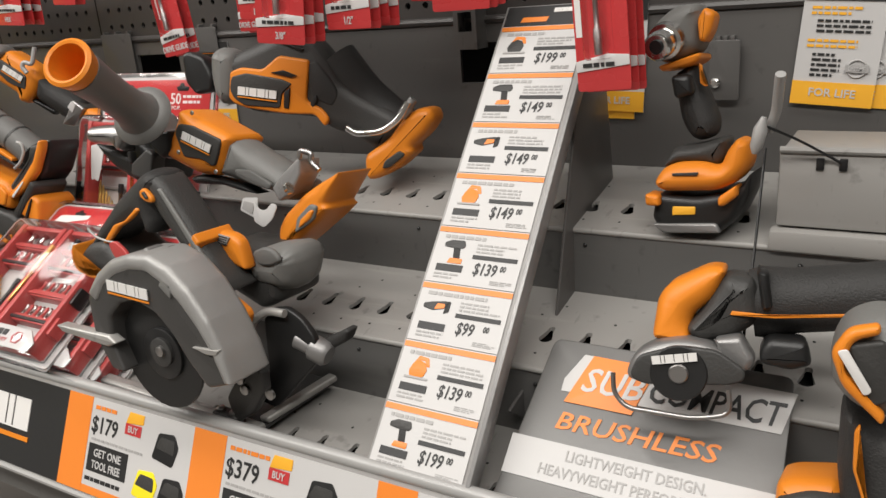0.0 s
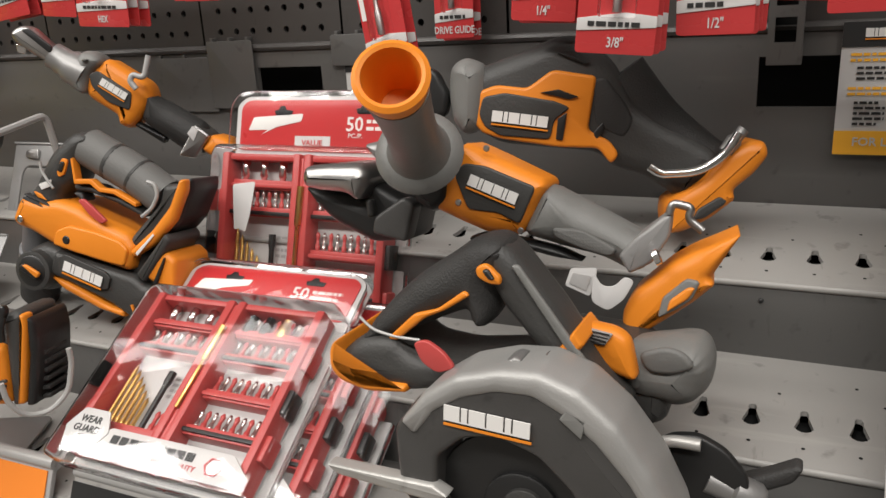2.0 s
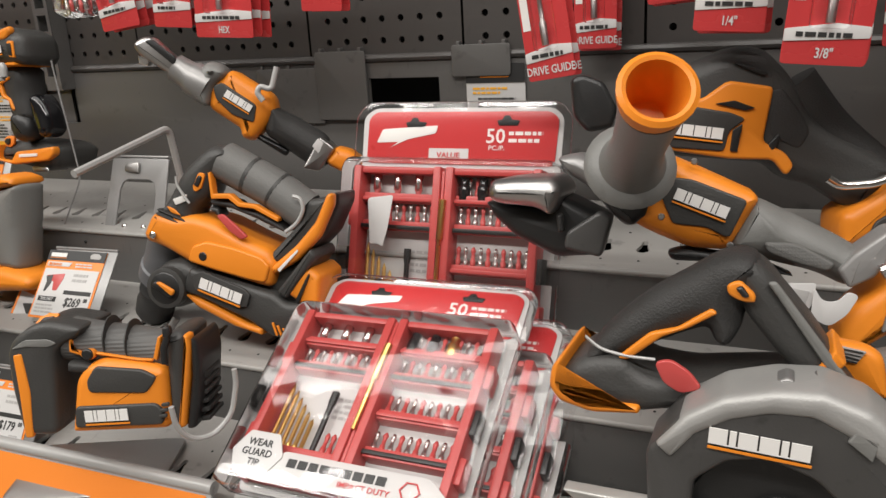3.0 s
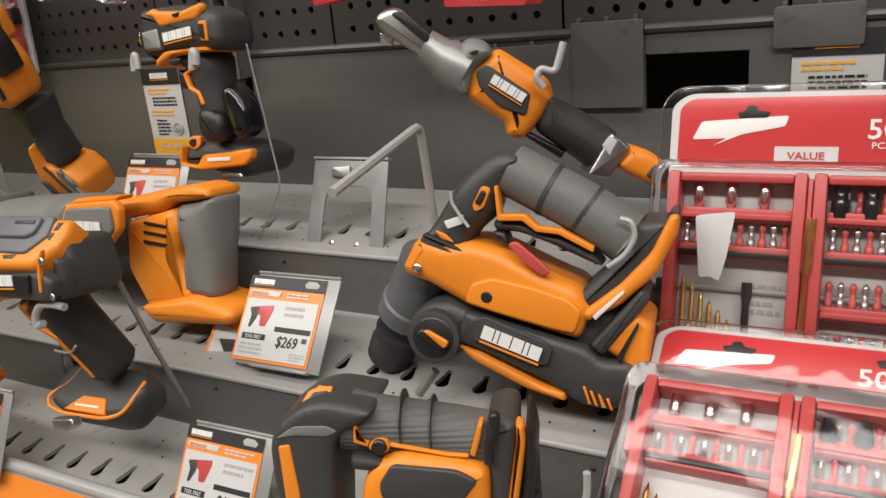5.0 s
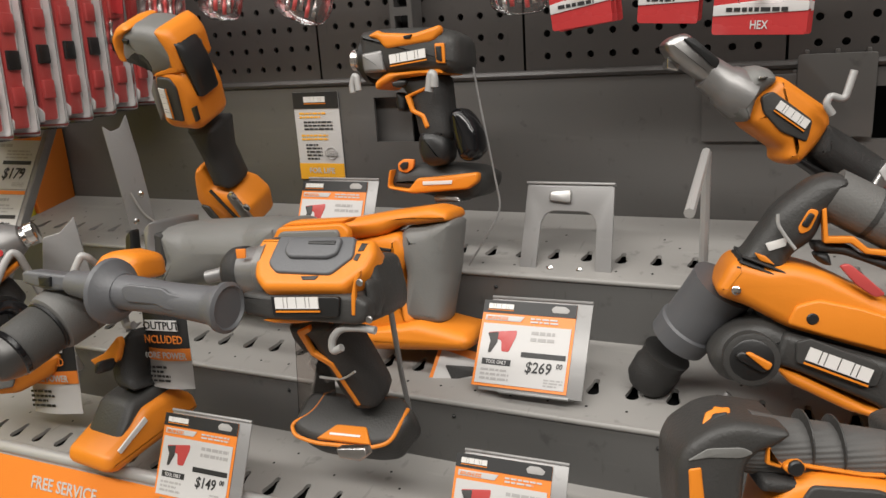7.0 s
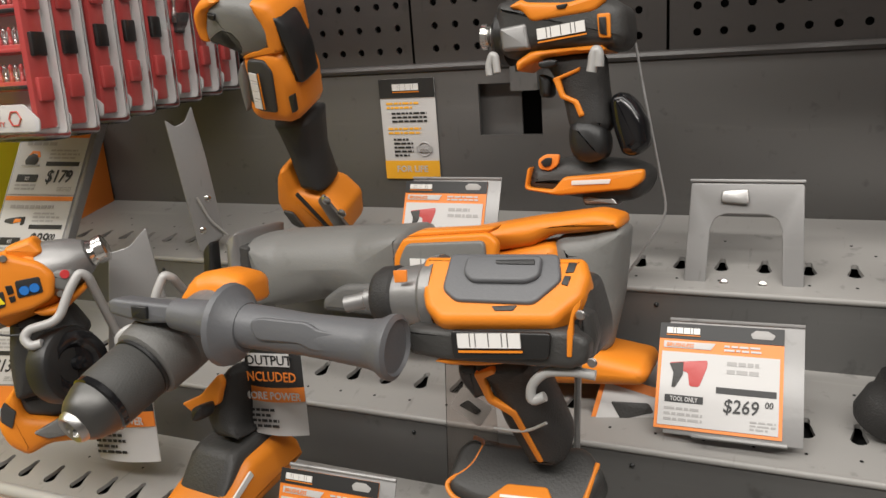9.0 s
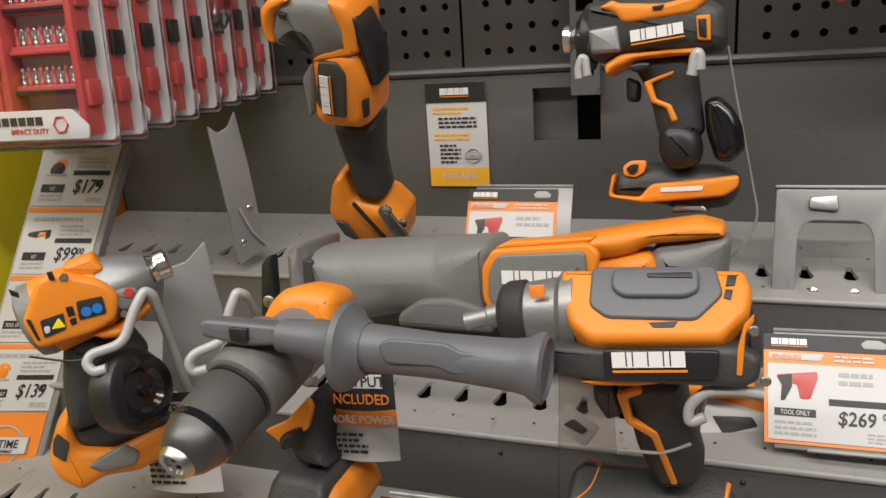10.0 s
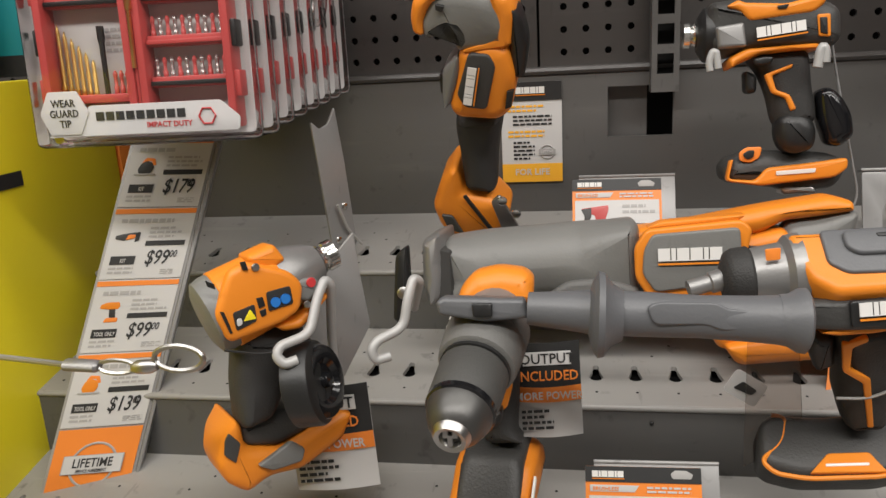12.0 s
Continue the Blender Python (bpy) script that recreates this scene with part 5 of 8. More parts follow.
part('recoiler_cover', prism(mm([(58, -54), (69, -50), (80, -59), (89, -75), (92, -96), (80, -106), (69, -104), (61, -82)]), 0.034, 0.006, 0.01, 0.03), GLOSSBLACK, tool, 'glossy black recoiler cover')
part('cable_recoiler', prism(mm([(23, -79), (29, -73), (44, -72), (55, -80), (59, -92), (57, -107), (40, -112), (28, -108), (22, -94)]), 0.036, 0.008, 0.012, 0.026), BLACK, tool, 'black plastic cable recoiler')
part('battery', prism(mm([(-21, -123), (-14, -115), (1, -110), (20, -108), (73, -111), (89, -119), (89, -131), (81, -144), (55, -148), (7, -141), (-19, -138)]), 0.07, 0.008, 0.014, 0.06), DGREY, tool)
part('battery_edge', prism(mm([(-20, -136), (-17, -117), (-13, -115), (-17, -134), (7, -136), (17, -124), (57, -120), (88, -116), (88, -126), (77, -134), (12, -141)]), 0.012, 0.004, 0.003, 0.026), ORANGE, tool)
part('charge_gauge', prism(mm([(-8, -109), (-1, -104), (13, -104), (11, -114), (3, -119), (-7, -117)]), 0.004, 0.003, 0.001, 0.026), SIGNORANGE, tool)
part('gauge_face', prism(mm([(-5, -111), (0, -107), (6, -107), (5, -114), (-1, -116)]), 0.003, 0.002, 0.0006, 0.0235), BLACK, tool)
part('battery_mark', prism(mm([(25, -127), (60, -125), (59, -129), (25, -131)]), 0.001, 0.001, 0.0002, 0.0195), LOGO, tool)
part('battery_clip', prism(mm([(31, -144), (36, -141), (60, -141), (65, -149), (34, -151)]), 0.03, 0.003, 0.003, 0.045), STEEL, tool)
part('collet', lathe((-0.045, 0.028, 0.002), (-0.062, 0.028, 0.002), [(0.000, 0.010), (0.005, 0.012), (0.009, 0.009), (0.010, 0.012), (0.015, 0.012), (0.017, 0.009)]), CHROME, tool)
part('front_cap', lathe((-0.034, 0.028, 0.002), (-0.048, 0.028, 0.002), [(0.000, 0.027), (0.008, 0.025), (0.014, 0.016)]), BLACK, tool)
part('rear_vent', prism(mm([(53, 9), (59, 9), (60, -6), (54, -4)]), 0.004, 0.001, 0.0005, -0.001), BLACK, tool)
part('rear_edge', prism(mm([(51, 12), (62, 12), (63, -8), (53, -7)]), 0.004, 0.002, 0.001, 0.0005), ORANGE, tool)
part('wire_hook', tube(bend([(-0.040, -0.010, -0.034), (-0.041, -0.010, -0.026), (-0.038, -0.010, -0.017), (-0.035, -0.010, -0.018), (-0.033, -0.010, -0.032)], 0.005), 0.0034, 10, False, 1), WIREM, tool)
part('wire_hook', tube(bend([(0.050, -0.012, -0.035), (0.051, -0.012, -0.030), (0.052, -0.012, -0.021), (0.054, -0.012, -0.017), (0.056, -0.012, -0.021), (0.056, -0.012, -0.031)], 0.005), 0.0044, 10, False, 1), WIREM, tool)
badge(0.001, -0.006, 0.044, 0.0090, tool, -0.0026, True, 6.5)


tool = thing('oscillating_multi_tool', facing((-1.680, 0.884, 1.360), (0.999, -0.050, 0.000), (-0.046, -0.923, -0.381)), 'orange and grey cordless oscillating tool standing upright in a steel bracket', 'power tool', 'display power tools')
part('head_shell', prism(mm([(-41, 87), (-31, 104), (0, 103), (29, 93), (40, 74), (32, 47), (-17, 47), (-18, 65), (-42, 59), (-48, 73)]), 0.054, 0.008, 0.014, 0.029), GREY, tool)
part('head_cap', prism(mm([(-50, 95), (-37, 105), (-21, 107), (-14, 102), (-33, 91), (-40, 80), (-42, 64), (-53, 66), (-54, 81)]), 0.05, 0.005, 0.012, 0.027), ORANGE, tool)
part('cap_slot', prism(mm([(-28, 94), (-20, 92), (-23, 87), (-28, 89)]), 0.004, 0.001, 0.0005, 0.0015), BLACK, tool)
part('head_band', prism(mm([(18, 101), (33, 95), (40, 80), (34, 49), (-13, 49), (10, 59), (17, 79)]), 0.058, 0.006, 0.012, 0.031), ORANGE, tool)
part('body', prism(mm([(-14, 50), (14, 56), (31, 50), (37, 24), (28, -13), (16, -21), (-23, -17), (-30, -5), (-20, 20)]), 0.056, 0.008, 0.012, 0.028), ORANGE, tool)
part('shoulder', prism(mm([(-32, 30), (-15, 46), (-13, 29), (-26, -2), (-34, -8), (-35, 7)]), 0.05, 0.005, 0.01, 0.028), GREY, tool)
part('side_dial', prism(mm([(-37, 24), (-26, 28), (-31, 3), (-38, 3)]), 0.02, 0.004, 0.004, 0.024), BLACK, tool)
part('badge_plate', prism(mm([(-4, 49), (14, 47), (19, 36), (7, -6), (-13, -3), (-19, 10)]), 0.006, 0.004, 0.002, 0.001), DGREY, tool)
part('paddle', prism(mm([(35, 86), (43, 75), (48, 50), (42, 18), (32, 19), (30, 49)]), 0.034, 0.008, 0.008, 0.023), BLACK, tool)
part('vent', prism(mm([(27, 11), (34, 13), (30, -4), (24, -6)]), 0.004, 0.001, 0.0005, 0), BLACK, tool)
part('grip', prism(mm([(-30, -25), (17, -28), (7, -72), (2, -119), (-31, -115), (-32, -72), (-34, -47)]), 0.046, 0.01, 0.02, 0.045), RUBBER, tool)
part('battery_foot', prism(mm([(-67, -131), (-54, -99), (-42, -85), (-35, -85), (-32, -115), (-1, -122), (14, -143), (5, -176), (-36, -179), (-61, -157)]), 0.06, 0.006, 0.012, 0.05), ORANGE, tool, 'orange battery foot')
part('foot_slot', prism(mm([(-31, -114), (-28, -112), (-1, -160), (-5, -161)]), 0.003, 0.001, 0.0005, 0.019), BLACK, tool)
part('foot_inset', prism(mm([(-57, -136), (-45, -138), (-35, -162), (-51, -155)]), 0.005, 0.003, 0.0015, 0.0195), DGREY, tool)
part('steel_bracket', prism(mm([(-2, -118), (8, -110), (25, -152), (52, -163), (59, -171), (12, -172)]), 0.004, 0.004, 0.001, 0.016), STEEL, tool, 'zinc-plated security bracket')
part('bracket_screw', lathe((0.010, 0.012, -0.117), (0.010, 1, -0.117), [(0, 0.0035), (0.001, 0.0050), (0.0030, 0.0050), (0.0040, 0.0035)]), CHROME, tool)
part('bracket_screw', lathe((0.023, 0.012, -0.133), (0.023, 1, -0.133), [(0, 0.0035), (0.001, 0.0050), (0.0030, 0.0050), (0.0040, 0.0035)]), CHROME, tool)
badge(-0.006, 0.000, 0.039, 0.0080, tool, -0.0036, True, 76.7)


tool = thing('impact_driver', facing((0.010, 0.955, 1.300), (1.000, 0.000, 0.000), (0.000, -0.995, 0.100)), 'orange and grey cordless impact driver standing on its battery', 'power tool', 'display power tools')
part('battery', prism(mm([(-117, -78), (-80, -79), (-47, -71), (-36, -54), (-38, -76), (-47, -99), (-62, -112), (-109, -114), (-121, -102)]), 0.075, 0.006, 0.008, 0.036), BLACK, tool, 'black and orange battery pack')
part('battery_shell', prism(mm([(-119, -69), (-112, -55), (-98, -49), (-76, -48), (-62, -52), (-58, -38), (-49, -26), (-40, -29), (-36, -47), (-45, -63), (-64, -73), (-110, -76)]), 0.05, 0.008, 0.014, 0.014), ORANGE, tool)
part('battery_top', prism(mm([(-114, -56), (-105, -37), (-88, -35), (-61, -27), (-60, -44), (-67, -53), (-79, -50), (-101, -51)]), 0.05, 0.006, 0.01, 0.028), DGREY, tool)
part('shell_print', prism(mm([(-101, -58), (-78, -56), (-79, -59), (-100, -60)]), 0.002, 0.001, 0.0004, -0.0115), DGREY, tool)
part('battery_latch', prism(mm([(-125, -78), (-112, -79), (-111, -89), (-124, -89)]), 0.03, 0.003, 0.004, 0.005), ORANGE, tool)
part('battery_latch', prism(mm([(-62, -78), (-47, -66), (-45, -75), (-56, -85), (-61, -85)]), 0.03, 0.003, 0.004, 0.005), ORANGE, tool)
part('battery_skid', prism(mm([(-119, -106), (-62, -101), (-58, -110), (-108, -114)]), 0.02, 0.003, 0.003, 0.006), CASTING, tool)
part('charge_gauge', prism(mm([(-101, -89), (-81, -88), (-81, -95), (-101, -97)]), 0.004, 0.001, 0.0008, -0.001), SIGNYELLOW, tool)
part('grip', prism(mm([(-112, 27), (-90, 37), (-81, 14), (-69, -12), (-70, -27), (-88, -33), (-101, -16), (-105, 4)]), 0.044, 0.01, 0.018, 0.026), RUBBER, tool, 'dark rubber pistol grip')
part('grip_line', prism(mm([(-86, 36), (-83, 34), (-82, 20), (-77, 17), (-80, 16), (-84, 19)]), 0.004, 0.001, 0.001, 0.005), ORANGE, tool)
part('trigger', prism(mm([(-108, 26), (-91, 27), (-87, 10), (-103, 5)]), 0.022, 0.005, 0.006, 0.004), BLACK, tool)
part('head', prism(mm([(-132, 63), (-124, 74), (-110, 85), (-88, 86), (-84, 72), (-84, 49), (-99, 38), (-118, 36), (-128, 45)]), 0.06, 0.01, 0.02, 0.024), GREY, tool)
part('head_band', prism(mm([(-120, 34), (-85, 45), (-83, 40), (-90, 34), (-117, 29)]), 0.05, 0.004, 0.008, 0.022), ORANGE, tool)
part('head_side', prism(mm([(-88, 72), (-82, 82), (-73, 76), (-75, 63), (-80, 53), (-85, 54)]), 0.03, 0.004, 0.006, 0.008), ORANGE, tool)
part('collet', lathe((-0.112, -0.004, 0.056), (-0.114, -0.03, 0.049), [(0.000, 0.016), (0.008, 0.015), (0.009, 0.012), (0.024, 0.012), (0.027, 0.010)]), CHROME, tool)
part('collet_bore', lathe((-0.113, -0.029, 0.05), (-0.114, -0.032, 0.049), [(0.000, 0.006), (0.003, 0.006)]), BLACK, tool)


tool = thing('mini_cut_off_saw', facing((-0.030, 0.790, 1.125), (0.988, 0.151, 0.000), (0.146, -0.957, 0.252)), 'orange and grey compact cut-off saw lying on a grey sign', 'power tool', 'display power tools')
part('motor_head', prism(mm([(-36, 30), (-33, 58), (-25, 69), (3, 84), (16, 83), (9, 61), (-9, 44), (-6, 24), (-34, 26)]), 0.06, 0.008, 0.014, 0.034), ORANGE, tool)
part('head_shell', prism(mm([(-1, 50), (14, 80), (36, 77), (41, 47), (22, 32), (-2, 26), (-13, 36)]), 0.058, 0.008, 0.014, 0.029), DGREY, tool)
part('grip', lathe((0.033, 0.03, 0.056), (0.131, 0.03, 0.07), [(0.000, 0.025), (0.010, 0.027), (0.030, 0.024), (0.099, 0.024)]), RUBBER, tool)
part('grip_line', prism(mm([(20, 53), (48, 52), (116, 59), (116, 57), (48, 50), (19, 50)]), 0.003, 0.0005, 0.0005, -0.0005), ORANGE, tool)
part('wheel_guard', prism(mm([(-52, -1), (-47, 17), (-32, 27), (-12, 32), (8, 30), (20, 20), (20, 11), (1, 7), (-39, -5)]), 0.034, 0.008, 0.008, 0.003), CASTING, tool, 'cast grey wheel guard')
part('guard_face', prism(mm([(-48, 2), (-42, 18), (-14, 28), (12, 27), (31, 15), (31, 7), (21, 3), (-37, -3)]), 0.006, 0.006, 0.002, -0.017), DGREY, tool)
part('wheel', lathe((-0.013, -0.0210, 0.008), (-0.013, 1, 0.008), [(0, 0.0190), (0.001, 0.0200), (0.0030, 0.0200), (0.0040, 0.0190)]), BLACK, tool)
part('wheel_bolt', lathe((-0.013, -0.0230, 0.008), (-0.013, 1, 0.008), [(0, 0.0060), (0.001, 0.0070), (0.0030, 0.0070), (0.0040, 0.0060)]), STEEL, tool)
part('depth_block', prism(mm([(9, 33), (27, 37), (38, 20), (32, 11), (16, 14)]), 0.03, 0.004, 0.005, 0.005), CASTING, tool)
part('foot_wire', tube(bend([(0.021, -0.014, -0.001), (0.023, -0.014, -0.019), (-0.001, -0.014, -0.025), (-0.049, -0.014, -0.023), (-0.059, -0.014, -0.013), (-0.060, -0.014, 0.002)], 0.012), 0.0018, 10, False, 1), STEEL, tool)
part('cable_box', prism(mm([(40, 28), (45, 37), (70, 37), (74, 20), (60, 15), (40, 18)]), 0.036, 0.005, 0.006, 0.008), BLACK, tool)
part('head_clamp', prism(mm([(35, 83), (43, 83), (47, 56), (40, 54)]), 0.062, 0.003, 0.008, 0.027), BLACK, tool)
badge(-0.031, 0.013, 0.033, 0.0060, tool, -0.0226, False, 10.6)


tool = thing('impact_driver', facing((0.135, 0.700, 1.080), (0.995, 0.100, 0.000), (0.099, -0.990, 0.099)), 'grey and orange cordless driver on a wire stand', 'power tool', 'display power tools')
part('head', prism(mm([(-73, 120), (-67, 135), (-51, 143), (-28, 139), (-21, 93), (-45, 82), (-64, 89), (-74, 102)]), 0.064, 0.01, 0.018, 0.032), GREY, tool)
part('head_shell', prism(mm([(-76, 123), (-68, 138), (-53, 142), (-52, 136), (-65, 131), (-69, 114), (-46, 90), (-48, 84), (-69, 104)]), 0.01, 0.005, 0.004, 0.001), ORANGE, tool)
part('badge_plate', prism(mm([(-68, 128), (-50, 133), (-39, 102), (-54, 93)]), 0.006, 0.004, 0.002, 0.001), DGREY, tool)
part('grip', prism(mm([(-66, 86), (-42, 72), (-27, 71), (-26, -13), (-55, -21), (-66, 42)]), 0.046, 0.01, 0.018, 0.031), RUBBER, tool)
part('grip_line', prism(mm([(-60, 75), (-57, 79), (-56, 52), (-48, 28), (-51, 27), (-59, 51)]), 0.005, 0.002, 0.0015, 0.0085), ORANGE, tool)
part('badge_mark', prism(mm([(-73, 125), (-68, 127), (-54, 104), (-58, 101)]), 0.002, 0.002, 0.0005, -0.004), LOGO, tool)


tool = thing('battery_charger', facing((0.040, 0.700, 1.020), (1.000, 0.000, 0.000), (0.000, -0.958, 0.287)), 'orange and dark grey tool partly behind the front sign', 'power tool', 'display power tools')
part('shell', prism(mm([(-7, 80), (2, 85), (27, 90), (34, 83), (33, 55), (-7, 43)]), 0.06, 0.008, 0.012, 0.03), ORANGE, tool)
part('lower_shell', prism(mm([(-6, 73), (13, 82), (34, 84), (33, 58), (-6, 46)]), 0.05, 0.006, 0.01, 0.017), DGREY, tool)


tool = thing('hammer_drill', facing((-1.645, 0.700, 1.160), (0.999, 0.050, 0.000), (0.049, -0.979, 0.196)), 'orange and grey cordless hammer drill with a long side handle', 'power tool', 'display power tools')
part('jaw_nose', lathe((-0.0315, -0.0998, -0.0036), (-0.0092, 0.0048, 0.0550), [(0.010, 0.001), (0.006, 0.0055), (0.000, 0.0075), (-0.001, 0.0105), (0.002, 0.0125), (0.009, 0.0135)]), STEEL, tool, 'bright chuck nose')
part('jaw', box(-0.0016, 0.0016, -0.0016, 0.0016, -0.001, 0.006), STEEL, tool).matrix_local = Matrix.Translation((-0.0315, -0.0998, -0.0036)) @ Matrix.Translation((0.0031, 0.002, 0.0017))
part('jaw', box(-0.0016, 0.0016, -0.0016, 0.0016, -0.001, 0.006), STEEL, tool).matrix_local = Matrix.Translation((-0.0315, -0.0998, -0.0036)) @ Matrix.Translation((-0.0030, 0.002, 0.0018))
part('jaw', box(-0.0016, 0.0016, -0.0016, 0.0016, -0.001, 0.006), STEEL, tool).matrix_local = Matrix.Translation((-0.0315, -0.0998, -0.0036)) @ Matrix.Translation((-0.0001, 0.002, -0.0035))
part('chuck_cone', lathe((-0.0315, -0.0998, -0.0036), (-0.0092, 0.0048, 0.0550), [(0.004, 0.0125), (0.006, 0.0150), (0.010, 0.0180), (0.020, 0.0220), (0.024, 0.0225)]), CHUCK, tool, 'dark steel chuck cone')
part('chuck_ring', lathe((-0.0315, -0.0998, -0.0036), (-0.0092, 0.0048, 0.0550), [(0.023, 0.0220), (0.0245, 0.0238), (0.0285, 0.0238), (0.030, 0.0220)]), GLOSSBLACK, tool)
part('chuck_sleeve', lathe((-0.0315, -0.0998, -0.0036), (-0.0092, 0.0048, 0.0550), [(0.029, 0.0225), (0.031, 0.0240), (0.062, 0.0246), (0.065, 0.0225)]), SLEEVE, tool, 'knurled dark chuck sleeve')
part('sleeve_gap', lathe((-0.0315, -0.0998, -0.0036), (-0.0092, 0.0048, 0.0550), [(0.063, 0.0225), (0.064, 0.0252), (0.0665, 0.0252), (0.068, 0.0230)]), BLACK, tool)
part('clutch_ring', lathe((-0.0315, -0.0998, -0.0036), (-0.0092, 0.0048, 0.0550), [(0.067, 0.0240), (0.069, 0.0275), (0.073, 0.0285), (0.094, 0.0300), (0.096, 0.0290), (0.098, 0.0300), (0.112, 0.0300), (0.116, 0.0270)]), KNURL, tool, 'numbered grey clutch ring')
part('clutch_mark', lathe((-0.0420, -0.0127, 0.0521), (-0.0415, -0.0102, 0.0535), [(0, 0.0009), (0.003, 0.0009)], 6), LOGO, tool)
part('clutch_mark', lathe((-0.0390, -0.0173, 0.0590), (-0.0374, -0.0095, 0.0633), [(0, 0.0009), (0.009, 0.0009)], 6), LOGO, tool)
part('clutch_mark', lathe((-0.0338, -0.0215, 0.0647), (-0.0333, -0.0190, 0.0661), [(0, 0.0009), (0.003, 0.0009)], 6), LOGO, tool)
part('clutch_mark', lathe((-0.0268, -0.0252, 0.0685), (-0.0252, -0.0175, 0.0729), [(0, 0.0009), (0.009, 0.0009)], 6), LOGO, tool)
part('clutch_mark', lathe((-0.0186, -0.0279, 0.0703), (-0.0181, -0.0254, 0.0717), [(0, 0.0009), (0.003, 0.0009)], 6), LOGO, tool)
part('clutch_mark', lathe((-0.0100, -0.0295, 0.0697), (-0.0083, -0.0218, 0.0741), [(0, 0.0009), (0.009, 0.0009)], 6), LOGO, tool)
part('clutch_mark', lathe((-0.0016, -0.0297, 0.0670), (-0.0010, -0.0271, 0.0684), [(0, 0.0009), (0.003, 0.0009)], 6), LOGO, tool)
part('clutch_mark', lathe((0.0057, -0.0286, 0.0622), (0.0074, -0.0209, 0.0665), [(0, 0.0009), (0.009, 0.0009)], 6), LOGO, tool)
part('motor_shell', prism(mm([(-40, 63), (-35, 78), (-25, 89), (-5, 93), (15, 90), (22, 84), (21, 64)]), 0.05, 0.006, 0.014, 0.045), ORANGE, tool, 'orange motor housing')
part('clamp_bar', prism(mm([(-45, 76), (-40, 79), (16, 77), (18, 64), (-12, 62), (-43, 67)]), 0.02, 0.003, 0.003, -0.04), SLATE, tool, 'slate grey handle clamp')
part('clamp_thread', prism(mm([(-20, 75), (-6, 75), (-6, 66), (-19, 66)]), 0.022, 0.001, 0.001, -0.042), BLACK, tool)
part('handle_flange', lathe((0.058, -0.051, 0.067), (0.080, -0.052, 0.066), [(0.000, 0.014), (0.003, 0.024), (0.006, 0.029), (0.010, 0.028), (0.015, 0.021), (0.022, 0.017)]), SLATE, tool)
part('handle_inlay', prism(mm([(93, 74), (101, 77), (136, 76), (143, 72), (177, 69), (177, 59), (139, 58), (130, 62), (97, 62)]), 0.004, 0.006, 0.0015, -0.0685), SLATE, tool)
part('handle_flare', lathe((0.176, -0.058, 0.063), (0.194, -0.059, 0.062), [(0.000, 0.016), (0.006, 0.017), (0.012, 0.0205), (0.016, 0.021), (0.018, 0.018), (0.012, 0.013), (0.010, 0.001)]), SLATE, tool)
part('grip', prism(mm([(-29, -32), (-23, -10), (0, 13), (9, 9), (8, -17), (6, -41), (12, -48), (-19, -52)]), 0.042, 0.008, 0.016, 0.05), RUBBER, tool, 'dark rubber pistol grip')
part('side_panel', prism(mm([(-37, -19), (-18, -10), (0, 9), (4, 2), (-1, -16), (-23, -28)]), 0.008, 0.003, 0.002, 0.022), ORANGE, tool)
part('trigger', prism(mm([(-17, -17), (-3, -12), (-5, -25), (-15, -29)]), 0.022, 0.005, 0.006, 0.012), BLACK, tool)
part('gear_collar', lathe((-0.012, 0.011, 0.045), (-0.008, 0.034, 0.055), [(0.000, 0.026), (0.025, 0.026)]), CASTING, tool)
part('handle_neck', lathe((0.018, -0.049, 0.071), (0.066, -0.052, 0.068), [(0.000, 0.011), (0.024, 0.013), (0.043, 0.015), (0.048, 0.018)]), SLATE, tool)
part('side_handle', lathe((0.066, -0.052, 0.068), (0.192, -0.059, 0.062), [(0.000, 0.015), (0.025, 0.015), (0.063, 0.014), (0.095, 0.015), (0.114, 0.016), (0.123, 0.018), (0.126, 0.018)]), SLATE, tool, 'ribbed grey side handle')
foot = part('battery_foot', prism(mm([(-58, -8), (-54, 6), (-18, 18), (0, 30), (40, 30), (62, 10), (64, -8), (40, -14), (-46, -16)]), 0.066, 0.006, 0.01), ORANGE, tool, 'orange battery foot')
foot.matrix_local = tool.matrix_world.inverted() @ facing((-1.660, 0.728, 1.058), (0.1, 0.99, 0.12), (1, -0.1, 0))
cap = part('foot_top', prism(mm([(-34, 10), (-8, 40), (42, 42), (50, 20)]), 0.05, 0.006, 0.01), DGREY, tool)
at(cap, tool, (-1.660, 0.728, 1.058), (0.1, 0.99, 0.12), (1, -0.1, 0))
mark = part('foot_mark', prism(mm([(-40, 4), (-2, 18), (-4, 24), (-42, 9)]), 0.002, 0.001, 0.0004, -0.034), LOGO, tool)
at(mark, tool, (-1.660, 0.728, 1.058), (0.1, 0.99, 0.12), (1, -0.1, 0))


tool = thing('impact_driver', facing((-1.835, 0.680, 1.227), (0.751, 0.661, 0.000), (0.657, -0.747, 0.100)), 'bright orange cordless impact driver on a wire stand', 'power tool', 'display power tools')
part('rear_cap', lathe((-0.0233, 0.0330, -0.0027), (0.0893, 0.0306, 0.0292), [(0.000, 0.022), (0.003, 0.0285), (0.010, 0.0305), (0.016, 0.0305)], 32), GREY, tool, 'grey rear end cap')
